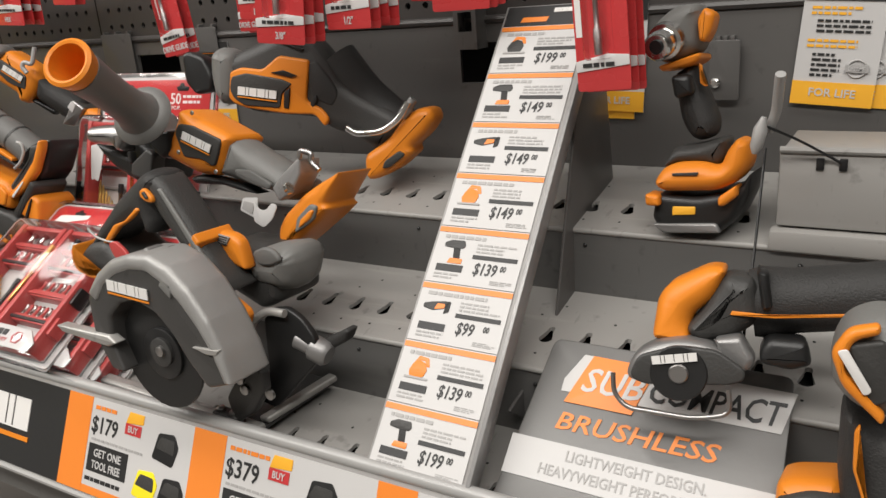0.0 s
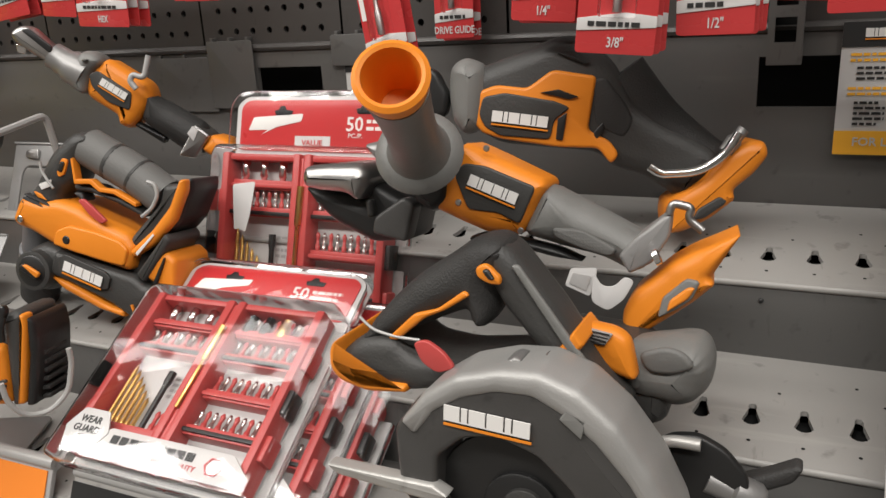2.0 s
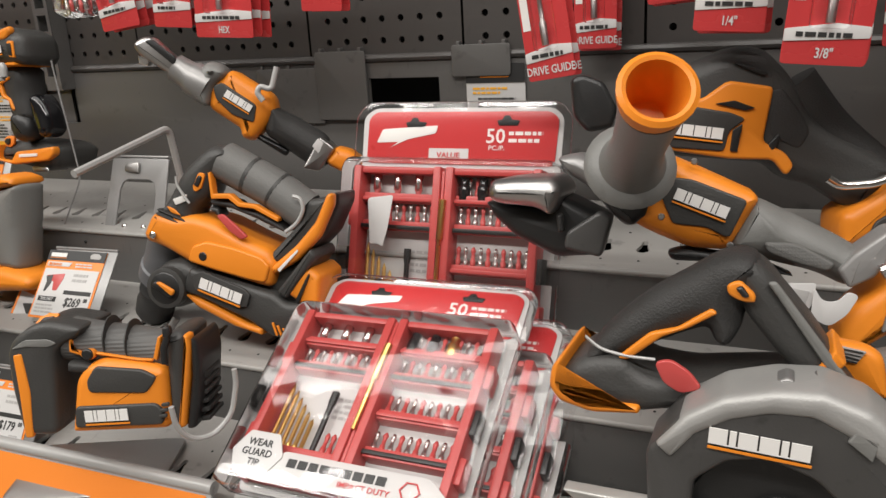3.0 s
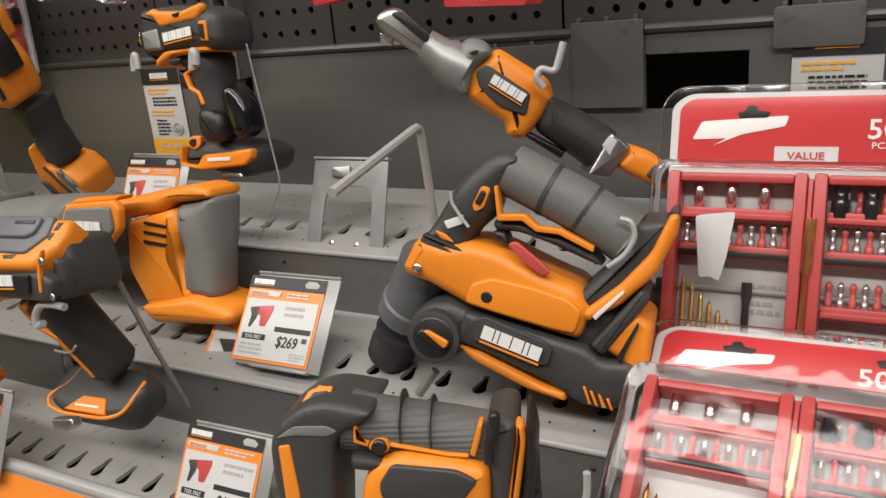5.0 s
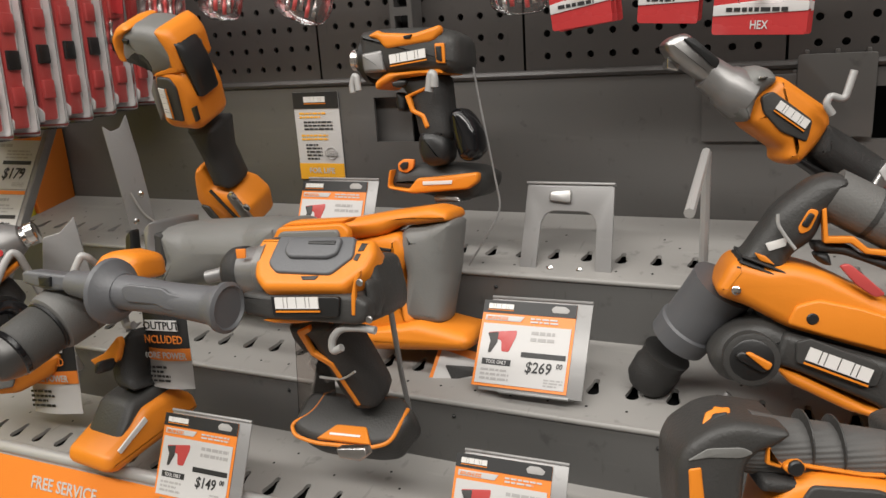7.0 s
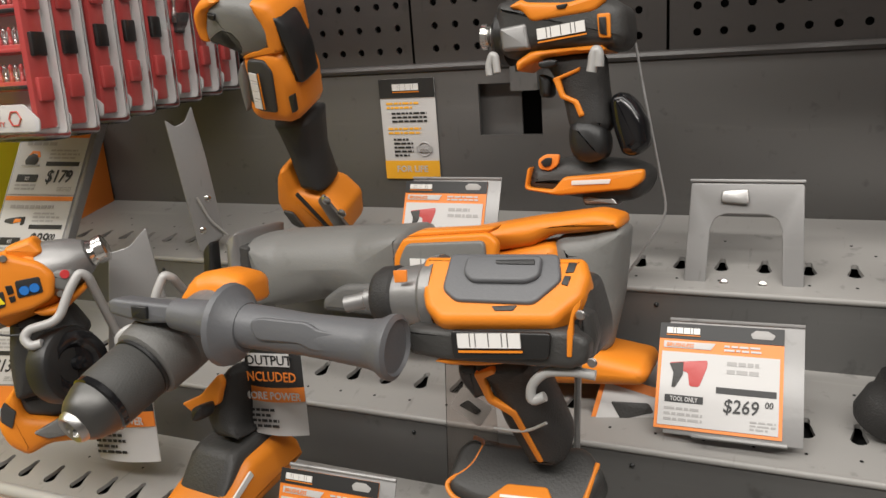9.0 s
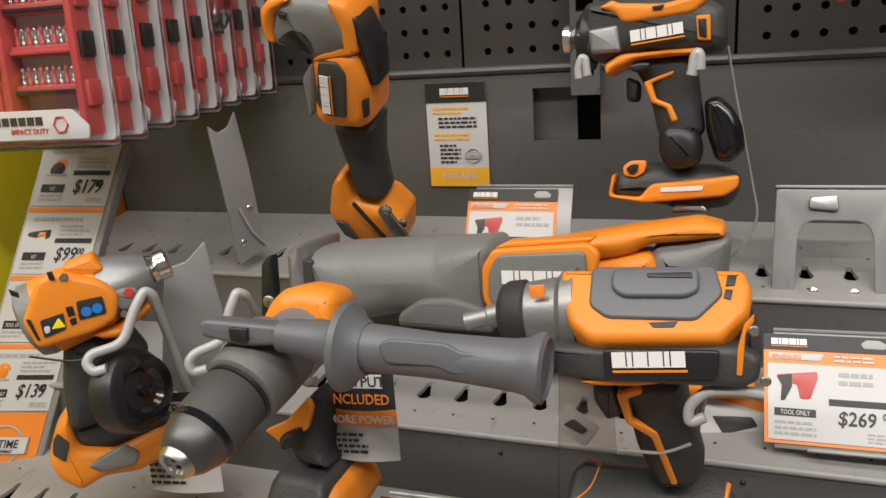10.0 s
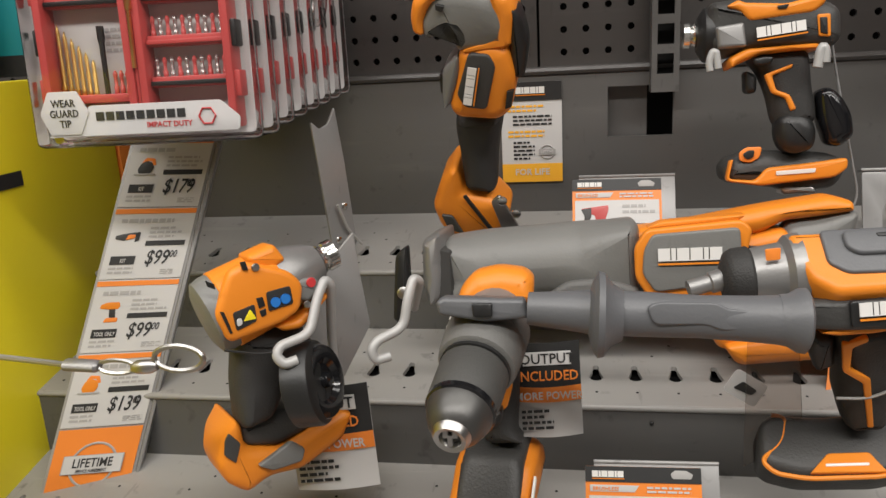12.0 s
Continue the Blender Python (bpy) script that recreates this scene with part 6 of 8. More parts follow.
part('motor_shell', lathe((-0.0233, 0.0330, -0.0027), (0.0893, 0.0306, 0.0292), [(0.0145, 0.029), (0.0165, 0.0315), (0.046, 0.0310), (0.060, 0.0290), (0.064, 0.0270)], 32), ORANGE, tool, 'orange motor housing')
part('gear_case', lathe((-0.0233, 0.0330, -0.0027), (0.0893, 0.0306, 0.0292), [(0.058, 0.0265), (0.072, 0.0260), (0.084, 0.0225), (0.094, 0.0185), (0.101, 0.0140)], 28), CASTING, tool, 'grey cast gear case')
part('collet', lathe((-0.0233, 0.0330, -0.0027), (0.0893, 0.0306, 0.0292), [(0.099, 0.0090), (0.103, 0.0125), (0.107, 0.0105), (0.108, 0.0125), (0.116, 0.0125), (0.118, 0.0090)], 24), CHROME, tool)
part('side_panel', prism(mm([(-22, 5), (-6, 36), (8, 40), (39, 27), (49, 15), (44, -5), (28, -12), (-14, -18)]), 0.014, 0.006, 0.005, 0.0075), ORANGE, tool)
part('nose_block', prism(mm([(41, 17), (50, 19), (63, 16), (64, 5), (52, -2), (44, 3)]), 0.014, 0.004, 0.004, 0.012), GREY, tool)
part('shell_hump', prism(mm([(11, 42), (34, 48), (42, 34), (23, 23), (14, 31)]), 0.03, 0.004, 0.006, 0.026), ORANGE, tool)
part('battery_foot', prism(mm([(-29, -123), (-24, -104), (-11, -89), (-6, -95), (-5, -114), (23, -123), (54, -113), (83, -108), (90, -113), (79, -134), (39, -149), (11, -146), (-9, -154), (-24, -140)]), 0.062, 0.006, 0.01, 0.066), ORANGE, tool, 'orange battery foot')
part('foot_top', prism(mm([(-8, -96), (23, -92), (56, -100), (79, -109), (54, -116), (22, -123), (-5, -115)]), 0.056, 0.006, 0.008, 0.066), DGREY, tool)
part('gauge', prism(mm([(-22, -103), (-18, -97), (-10, -108), (-16, -123), (-24, -114)]), 0.003, 0.002, 0.0008, 0.0345), DGREY, tool)
part('foot_clip', prism(mm([(0, -130), (30, -118), (41, -128), (37, -138), (12, -138)]), 0.006, 0.003, 0.002, 0.033), GREY, tool)
part('grip', prism(mm([(0, -21), (50, -17), (64, -45), (36, -67), (19, -96), (-8, -98), (-8, -64)]), 0.042, 0.008, 0.014, 0.045), RUBBER, tool, 'dark rubber pistol grip')
part('red_symbol', lathe((0.056, 0.0035, 0.014), (0.056, 1, 0.014), [(0, 0.0035), (0.001, 0.0040), (0.0010, 0.0040), (0.0020, 0.0035)]), RED, tool)
part('warning_label', prism(mm([(-9, 5), (8, 8), (8, -5), (-8, -9)]), 0.001, 0.002, 0.0002, -0.0001), INK, tool)
part('warning_triangle', prism(mm([(-2, -3), (4, 5), (8, -3)]), 0.001, 0.001, 0.0002, -0.0006), HAZARD, tool)
part('label_patch', prism(mm([(-7, 0), (-3, 0), (-3, -5), (-7, -6)]), 0.001, 0.002, 0.0002, -0.0006), PAPER, tool)
part('safety_label', prism(mm([(18, 15), (37, 16), (38, 2), (18, 0)]), 0.001, 0.002, 0.0002, -0.0001), INK, tool)
part('eye_symbol', lathe((0.024, -0.0016, 0.006), (0.024, 1, 0.006), [(0, 0.0037), (0.001, 0.0040), (0.0002, 0.0040), (0.0012, 0.0037)]), BLUE, tool)
part('ear_symbol', lathe((0.032, -0.0016, 0.007), (0.032, 1, 0.007), [(0, 0.0037), (0.001, 0.0040), (0.0002, 0.0040), (0.0012, 0.0037)]), BLUE, tool)
part('vent', prism(mm([(10, 12), (15, 12), (16, 5), (11, 4)]), 0.001, 0.0005, 0.0002, 0), BLACK, tool)
part('vent', prism(mm([(11, 2), (16, 3), (16, -2), (12, -3)]), 0.001, 0.0005, 0.0002, 0), BLACK, tool)
part('vent', prism(mm([(-18, 8), (-15, 7), (-11, -10), (-13, -10)]), 0.001, 0.0005, 0.0002, 0), BLACK, tool)
part('vent', prism(mm([(-25, 33), (-19, 29), (-19, 25), (-24, 28)]), 0.002, 0.0005, 0.0002, -0.001), BLACK, tool)
part('vent', prism(mm([(2, 41), (6, 41), (7, 34), (3, 35)]), 0.002, 0.0005, 0.0002, 0), BLACK, tool)
part('shell_screw', lathe((0.013, -0.0012, 0.035), (0.013, 1, 0.035), [(0, 0.0026), (0.001, 0.0032), (0.0010, 0.0032), (0.0020, 0.0026)]), STEEL, tool)
part('shell_screw', lathe((0.050, 0.0020, -0.002), (0.050, 1, -0.002), [(0, 0.0024), (0.001, 0.0030), (0.0010, 0.0030), (0.0020, 0.0024)]), STEEL, tool)
part('belly_trim', prism(mm([(24, -15), (43, -13), (69, 3), (71, -2), (45, -22), (31, -21)]), 0.036, 0.003, 0.005, 0.026), ORANGE, tool)
part('cable_recoiler', lathe((0.033, 0.016, -0.068), (0.053, 0.0, -0.065), [(0.000, 0.0264), (0.003, 0.0330), (0.021, 0.0343), (0.024, 0.0330), (0.026, 0.0290)]), BLACK, tool, 'black plastic cable recoiler')
part('recoiler_face', lathe((0.052, 0.0, -0.065), (0.056, -0.005, -0.064), [(0.000, 0.0304), (0.003, 0.0290), (0.005, 0.0238), (0.005, 0.0185), (0.001, 0.0145), (0.001, 0.0013)]), GLOSSBLACK, tool)
part('recoiler_hub', lathe((0.054, -0.001, -0.064), (0.058, -0.006, -0.063), [(0.000, 0.0066), (0.005, 0.0053), (0.006, 0.0013)]), GLOSSBLACK, tool)
part('cord', tube(bend([(-0.020, -0.004, -0.020), (0.006, -0.004, -0.030), (0.026, -0.004, -0.031), (0.033, -0.004, -0.027)], 0.01), 0.001, 6, False, 1), BLACK, tool)


tool = thing('wire_stand', facing((-1.787, 0.740, 1.237), (0.981, 0.196, 0.000), (0.195, -0.976, 0.098)), 'bent pale grey wire tool stand', 'wire stand', 'wire stands')
part('hook', tube(bend([(-0.0137, 0.0797, -0.1569), (-0.0069, 0.0272, -0.0536), (0.0000, -0.0049, -0.0025), (-0.0039, -0.0097, 0.0021), (-0.0098, -0.0175, -0.0108), (-0.0157, -0.0292, -0.0360), (-0.0373, -0.0397, -0.0411), (-0.0402, -0.0436, -0.0475), (-0.0343, -0.0441, -0.0546), (-0.0245, -0.0412, -0.0523)], 0.009), 0.0040, 10, False, 1), WIREM, tool)


tool = thing('wire_stand', facing((-1.716, 0.748, 1.236), (1.000, 0.000, 0.000), (0.000, -0.995, 0.100)), 'bent pale grey wire tool stand', 'wire stand', 'wire stands')
part('hook', tube(bend([(-0.0180, 0.0561, -0.0386), (-0.0040, 0.0177, -0.0063), (-0.0080, 0.0123, -0.0028), (-0.0120, 0.0040, -0.0197), (-0.0150, 0.0011, -0.0411), (-0.0340, -0.0132, -0.0486), (-0.0380, -0.0176, -0.0550), (-0.0350, -0.0167, -0.0640), (-0.0240, -0.0119, -0.0615)], 0.009), 0.0040, 10, False, 1), WIREM, tool)
part('hook', tube(bend([(0.062, 0.008, -0.071), (0.052, 0.008, -0.073), (0.049, 0.008, -0.062), (0.057, 0.008, -0.053), (0.063, 0.008, -0.052)], 0.009), 0.0042, 10, False, 1), WIREM, tool)


tool = thing('wire_stand', facing((-1.400, 0.700, 1.170), (1.000, 0.000, 0.000), (0.000, -0.995, 0.100)), 'bent pale grey wire tool stand', 'wire stand', 'wire stands')
part('hook', tube(bend([(0.068, -0.016, 0.045), (0.055, -0.016, 0.046), (0.037, -0.016, 0.044), (0.028, -0.016, 0.034), (0.028, -0.016, 0.023), (0.037, -0.016, 0.028)], 0.009), 0.0032, 10, False, 1), WIREM, tool)
part('leg', tube(bend([(0.044, 0.045, 0.070), (0.030, 0.094, -0.031), (0.018, 0.143, -0.121)], 0.01), 0.0026, 8), HOLDER, tool)
part('acrylic_guard', prism(mm([(-63, 19), (-26, 24), (-20, -64), (-64, -88)]), 0.0015, 0.003, 0.0004, 0.06075), SMOKE, tool, 'scuffed clear acrylic guard')


tool = thing('wire_stand', facing((-1.420, 0.970, 1.300), (1.000, 0.000, 0.000), (0.000, -0.995, 0.100)), 'bent pale grey wire tool stand', 'wire stand', 'wire stands')
part('leg', tube(bend([(0.064, -0.010, 0.095), (0.069, -0.010, 0.067), (0.094, -0.010, -0.052), (0.056, -0.010, -0.114)], 0.014), 0.0011, 10, False, 1), HOLDER, tool)


tool = thing('wire_hook', facing((-1.117, 0.900, 1.300), (0.100, 0.995, 0.000), (0.995, -0.100, 0.000)), 'pale grey bent wire hook on the upper shelf', 'wire hook', 'wire stands')
part('arm', tube(bend([(-0.134, -0.017, -0.002), (0.000, -0.000, 0.022), (0.017, 0.004, -0.100)], 0.01), 0.004, 8), WIREM, tool)


tool = thing('holder_plate', facing((-1.850, 0.950, 1.260), (0.600, 0.800, 0.000), (0.800, -0.600, 0.000)), 'grey powder-coated steel tool holder plate', 'bracket', 'steel holders')
part('plate', prism(mm([(-17, 85), (-7, 76), (4, 80), (14, 97), (21, 42), (29, -54), (-2, -70)]), 0.003, 0.003, 0.0008, 0.0015), HOLDER, tool)
part('rivet', lathe((0.016, -0.0020, -0.009), (0.016, 1, -0.009), [(0, 0.0025), (0.001, 0.0040), (0.0030, 0.0040), (0.0040, 0.0025)]), CHROME, tool)
part('rivet', lathe((0.005, -0.0020, -0.045), (0.005, 1, -0.045), [(0, 0.0025), (0.001, 0.0040), (0.0030, 0.0040), (0.0040, 0.0025)]), CHROME, tool)
part('pin', tube(bend([(0.003, -0.006, -0.005), (0.014, -0.006, -0.034), (0.031, -0.006, -0.054)], 0.008), 0.0014, 10, False, 1), WIREM, tool)


tool = thing('holder_plate', facing((-1.800, 0.800, 1.170), (0.800, 0.600, 0.000), (0.600, -0.800, 0.000)), 'grey powder-coated steel tool holder plate', 'bracket', 'steel holders')
part('plate', prism(mm([(-20, 68), (-1, 72), (17, 89), (20, 50), (26, 0), (-12, -57), (-40, -42)]), 0.003, 0.003, 0.0008, 0.0015), HOLDER, tool)


# ---- signs and cards ----
def price_card(parent, x, z, w, h, price, seed, tool_mat=None, name="price_card"):
    """One small shelf card: orange band, a picture of a tool, lines of print and a price."""
    part(name, plate(x, x + w, z, z + h, -0.0012, -0.0004), PAPER, parent)
    part("orange_band", plate(x, x + w, z + h - 0.006, z + h - 0.001, -0.0018, -0.0011), SIGNORANGE, parent)
    bars(parent, x + 0.008, x + w * 0.75, z + h * 0.76, z + h * 0.87, 1, GREYINK, -0.0016, seed=seed)
    bars(parent, x + w * 0.48, x + w * 0.92, z + h * 0.56, z + h * 0.74, 3, GREYINK, -0.0016, seed=seed + 1)
    part("black_bar", plate(x + w * 0.46, x + w * 0.95, z + h * 0.46, z + h * 0.53, -0.0018, -0.0011), INK, parent)
    part("dark_flag", plate(x + w * 0.08, x + w * 0.38, z + h * 0.2, z + h * 0.32, -0.0018, -0.0011), INK, parent)
    bars(parent, x + w * 0.08, x + w * 0.38, z + h * 0.06, z + h * 0.18, 2, GREYINK, -0.0016, seed=seed + 2)
    bars(parent, x + w * 0.72, x + w * 0.95, z + h * 0.05, z + h * 0.13, 3, GREYINK, -0.0016, seed=seed + 3)
    if price:
        lettering(price, x + w * 0.5, z + h * 0.2, h * 0.2, INK, parent, -0.0016, squeeze=0.72, slant=0.15)
        lettering("00", x + w * 0.79, z + h * 0.29, h * 0.1, INK, parent, -0.0016, squeeze=0.72, slant=0.15)
    # the printed tool: a drill, a long saw or a round saw
    m = tool_mat or DGREY
    cx, cz = x + w * 0.23, z + h * 0.56
    u = w * 0.011
    kind = seed % 3

    def blot(nm, pts, mm_, y=-0.0015):
        part(nm, prism([(cx + a * u, cz + b * u) for a, b in pts], 0.0006, 0.0012, 0.0001, y), mm_, parent)

    if kind == 0:
        blot("printed_body", [(-11, 4), (-3, 3), (9, 3), (11, 6), (9, 11), (-4, 11), (-11, 8)], m)
        blot("printed_grip", [(-1, 4), (6, 4), (8, -7), (1, -7)], RUBBER, -0.0012)
        blot("printed_foot", [(-4, -12), (11, -12), (11, -7), (-2, -7)], SIGNORANGE)
    elif kind == 1:
        blot("printed_body", [(-14, 0), (-4, -2), (8, 1), (12, 6), (8, 8), (-6, 6), (-14, 4)], m)
        blot("printed_shell", [(-2, -1), (8, 1), (8, 5), (0, 5)], SIGNORANGE, -0.0019)
        blot("printed_foot", [(8, -4), (13, -2), (13, 8), (9, 8)], RUBBER)
    else:
        blot("printed_body", [(-9, -2), (-6, 5), (0, 8), (6, 6), (9, 0), (7, -6), (0, -9), (-7, -7)], m)
        blot("printed_grip", [(-6, 5), (-2, 12), (8, 11), (11, 3), (7, 3), (5, 8), (0, 8)], SIGNORANGE, -0.0012)
        blot("printed_plate", [(-12, -9), (12, -9), (12, -7), (-12, -7)], GREYINK, -0.0018)


strip = thing("price_strip", facing((-0.283, 0.86, 1.201), (1, 0, 0), (0, -0.75, 0.66)), "tall tilted price strip of white and orange cards", "price sign", "price strips")
part("backing", box(-0.003, 0.093, 0.0, 0.003, -0.228, 0.252, 0.0006), LGREY, strip)
part("side_flange", box(0.0935, 0.0975, -0.002, 0.016, -0.228, 0.25, 0.0008), HOLDER, strip)
part("header", plate(0, 0.09, 0.226, 0.25, -0.0012, -0.0004), INK, strip, "black header")
badge(0.052, 0.241, 0.03, 0.005, strip, -0.0015, False)
part("header_flag", prism([(0.018, 0.23), (0.046, 0.23), (0.048, 0.236), (0.02, 0.236)], 0.0006, 0.0005, 0.0001, -0.0015), SIGNORANGE, strip)
for i, price in enumerate(("$199", "$149", "$149", "$149", "$139", "$99", "$139", "$199")):
    price_card(strip, 0.0, 0.17 - i * 0.0563, 0.09, 0.0555, price, 20 + i * 7, ORANGE if i in (3, 6) else None)
stand = part("support_plate", prism([(0.0, -0.02), (0.105, -0.02), (0.245, 0.23), (0.3, 0.17), (0.3, -0.03), (0.12, -0.16)], 0.003, 0.004, 0.001), PANEL, strip, "grey steel support plate behind the strip")
stand.matrix_local = strip.matrix_world.inverted() @ facing((-0.19, 0.79, 1.08), (0, 1, 0.2), (1, 0, 0))

strip = thing("price_strip", facing((-2.05, 0.873, 1.273), (0.073, 0.028, -0.006), (0.002, -0.00482, 0.0016)), "tall tilted price strip with an orange service panel", "price sign", "price strips")
shear = Matrix(((1, 0, 0.26, 0), (0, 1, 0, 0), (0, 0, 1, 0), (0, 0, 0, 1)))
part("backing", box(-0.003, 0.081, 0.0, 0.003, -0.42, 0.16, 0.0006), LGREY, strip)
part("side_flange", box(0.0815, 0.0855, -0.002, 0.016, -0.42, 0.16, 0.0008), HOLDER, strip)
for i, price in enumerate(("$199", "$179", "$99", "$99", "$139")):
    price_card(strip, 0.0, 0.072 - i * 0.0725, 0.078, 0.0715, price, 90 + i * 5, ORANGE if i in (3, 4) else None)
    lettering("TOOL ONLY" if i > 2 else "KIT", 0.0145, 0.072 - i * 0.0725 + 0.0162, 0.004, PAPER, strip, -0.0021, align="CENTER", squeeze=0.6).location.x = 0.004
part("service_panel", plate(0, 0.078, -0.41, -0.22, -0.0012, -0.0004), SIGNORANGE, strip, "orange service agreement panel")
part("seal_ring", tube([(0.039 + 0.021 * math.cos(a * math.pi / 12), -0.0014, -0.255 + 0.021 * math.sin(a * math.pi / 12)) for a in range(24)], 0.0012, 6, True), GREYINK, strip)
part("seal_band", plate(0.011, 0.067, -0.263, -0.245, -0.0034, -0.0026), GREYINK, strip)
part("seal_plate", plate(0.012, 0.066, -0.2625, -0.2455, -0.0038, -0.003), PAPER, strip)
lettering("LIFETIME", 0.039, -0.2565, 0.0085, INK, strip, -0.0042, align="CENTER", squeeze=0.8)
lettering("SERVICE AGREEMENT", 0.039, -0.2615, 0.003, INK, strip, -0.0042, align="CENTER", squeeze=0.7)
lettering("FREE BATTERIES. FREE PARTS. FREE SERVICE.", 0.039, -0.293, 0.003, PAPER, strip, -0.0016, align="CENTER", squeeze=0.55)
lettering("FOR LIFE", 0.039, -0.308, 0.012, PAPER, strip, -0.0016, align="CENTER", squeeze=0.85)
for o in strip.children:
    o.data = o.data.copy()
    o.data.transform(shear)


def price_tag(place, price, seed, w=0.107, h=0.094, label="white and orange price tag in a grey steel holder", offset=0.012):
    """Tilted price tag, origin at its top-left corner, in a folded steel holder."""
    tag = thing("price_tag", place, label, "price tag", "price tags")
    part("holder", box(0.008, w + offset, 0.0012, 0.003, -h - 0.004, 0.004, 0.0006), HOLDER, tag, "grey steel holder")
    part("holder_rail", tube([(0.008, 0.001, 0.004), (w + offset, 0.001, 0.004)], 0.0018, 8), HOLDER, tag)
    part("holder_foot", box(w * 0.3, w, -0.005, 0.002, -h - 0.006, -h - 0.003, 0.0006), HOLDER, tag)
    part("card", plate(0, w - 0.004, -h, 0, 0.0, 0.0008), SIGNORANGE, tag)
    part("header", plate(0, w - 0.004, -0.014, 0, -0.0008, -0.0002), INK, tag, "black header")
    badge(0.006, -0.0095, 0.03, 0.0055, tag, -0.0012)
    part("service_mark", prism([(0.078, -0.010), (0.094, -0.010), (0.096, -0.006), (0.09, -0.0025), (0.08, -0.0025), (0.076, -0.006)], 0.0004, 0.001, 0.0001, -0.001), GREYINK, tag)
    part("slanted_flag", prism([(0.004, -0.0225), (0.044, -0.0225), (0.048, -0.0165), (0.004, -0.0165)], 0.0004, 0.0005, 0.0001, -0.0006), PAPER, tag)
    lettering("BRUSHLESS", 0.006, -0.0215, 0.0035, SIGNORANGE, tag, -0.0012, squeeze=0.95, slant=0.2)
    bars(tag, 0.055, 0.098, -0.0235, -0.0165, 2, PAPER, -0.0008, seed=seed)
    part("panel", plate(0.003, w - 0.007, -h + 0.003, -0.026, -0.0008, -0.0002), PAPER, tag)
    bars(tag, 0.058, 0.096, -0.044, -0.030, 2, GREYINK, -0.0011, seed=seed + 1)
    part("black_bar", plate(0.05, 0.098, -0.060, -0.0545, -0.0012, -0.0007), INK, tag)
    part("dark_flag", plate(0.008, 0.04, -0.071, -0.0645, -0.0012, -0.0007), INK, tag)
    lettering("TOOL ONLY", 0.024, -0.0698, 0.004, PAPER, tag, -0.0016, align="CENTER", squeeze=0.7)
    bars(tag, 0.008, 0.04, -h + 0.006, -0.074, 3, GREYINK, -0.0011, seed=seed + 2)
    bars(tag, 0.078, 0.098, -h + 0.005, -0.08, 3, GREYINK, -0.0011, seed=seed + 3)
    if price:
        lettering(price, 0.056, -0.0755, 0.0115, INK, tag, -0.0013, squeeze=0.85, slant=0.12)
        lettering("00", 0.089, -0.069, 0.0055, INK, tag, -0.0013, squeeze=0.85, slant=0.12)
    part("printed_tool", prism([(0.01, -0.036), (0.042, -0.032), (0.042, -0.038), (0.036, -0.056), (0.028, -0.056), (0.026, -0.044), (0.012, -0.041)], 0.0005, 0.002, 0.0001, -0.001), REDPLASTIC, tag)
    part("printed_shaft", prism([(0.010, -0.037), (0.022, -0.035), (0.022, -0.046), (0.016, -0.058), (0.013, -0.058), (0.014, -0.045)], 0.0005, 0.001, 0.0001, -0.0012), DGREY, tag)
    return tag


TILT_N = (0, -0.8, 0.6)
price_tag(facing((-1.322, 0.888, 1.173), (1, 0.0, 0.02), TILT_N) @ Matrix.Scale(0.91, 4), "$269", 5)
price_tag(facing((-1.597, 0.991, 1.268), (1, 0, 0), (0, -0.9, 0.44)) @ Matrix.Scale(0.88, 4), "", 25)
price_tag(facing((-1.588, 0.711, 1.096), (1, 0.03, 0.0), (0, -0.9, 0.44)) @ Matrix.Scale(0.83, 4), "$149", 45)
price_tag(facing((-1.303, 0.759, 1.078), (1, 0.04, 0.0), (0, -0.85, 0.53)) @ Matrix.Scale(0.83, 4), "$179", 65)
loose = thing("loose_price_tag", facing((-1.355, 0.872, 1.128), (1, 0.05, -0.25), (0, -0.85, 0.5)), "crooked orange and white tag behind another tag", "price tag", "price tags")
part("card", plate(-0.012, 0.05, -0.066, 0, 0.002, 0.0028), SIGNORANGE, loose)
part("panel", plate(-0.008, 0.046, -0.062, -0.008, 0.0012, 0.0018), PAPER, loose)
part("printed_tool", prism([(0.0, -0.022), (0.03, -0.014), (0.036, -0.02), (0.012, -0.034)], 0.0005, 0.002, 0.0001, 0.0009), DGREY, loose)
lettering("TOOL ONLY", 0.02, -0.046, 0.0045, INK, loose, 0.0008, align="CENTER", squeeze=0.7)
bars(loose, 0.0, 0.04, -0.058, -0.05, 2, GREYINK, 0.0008, seed=3)


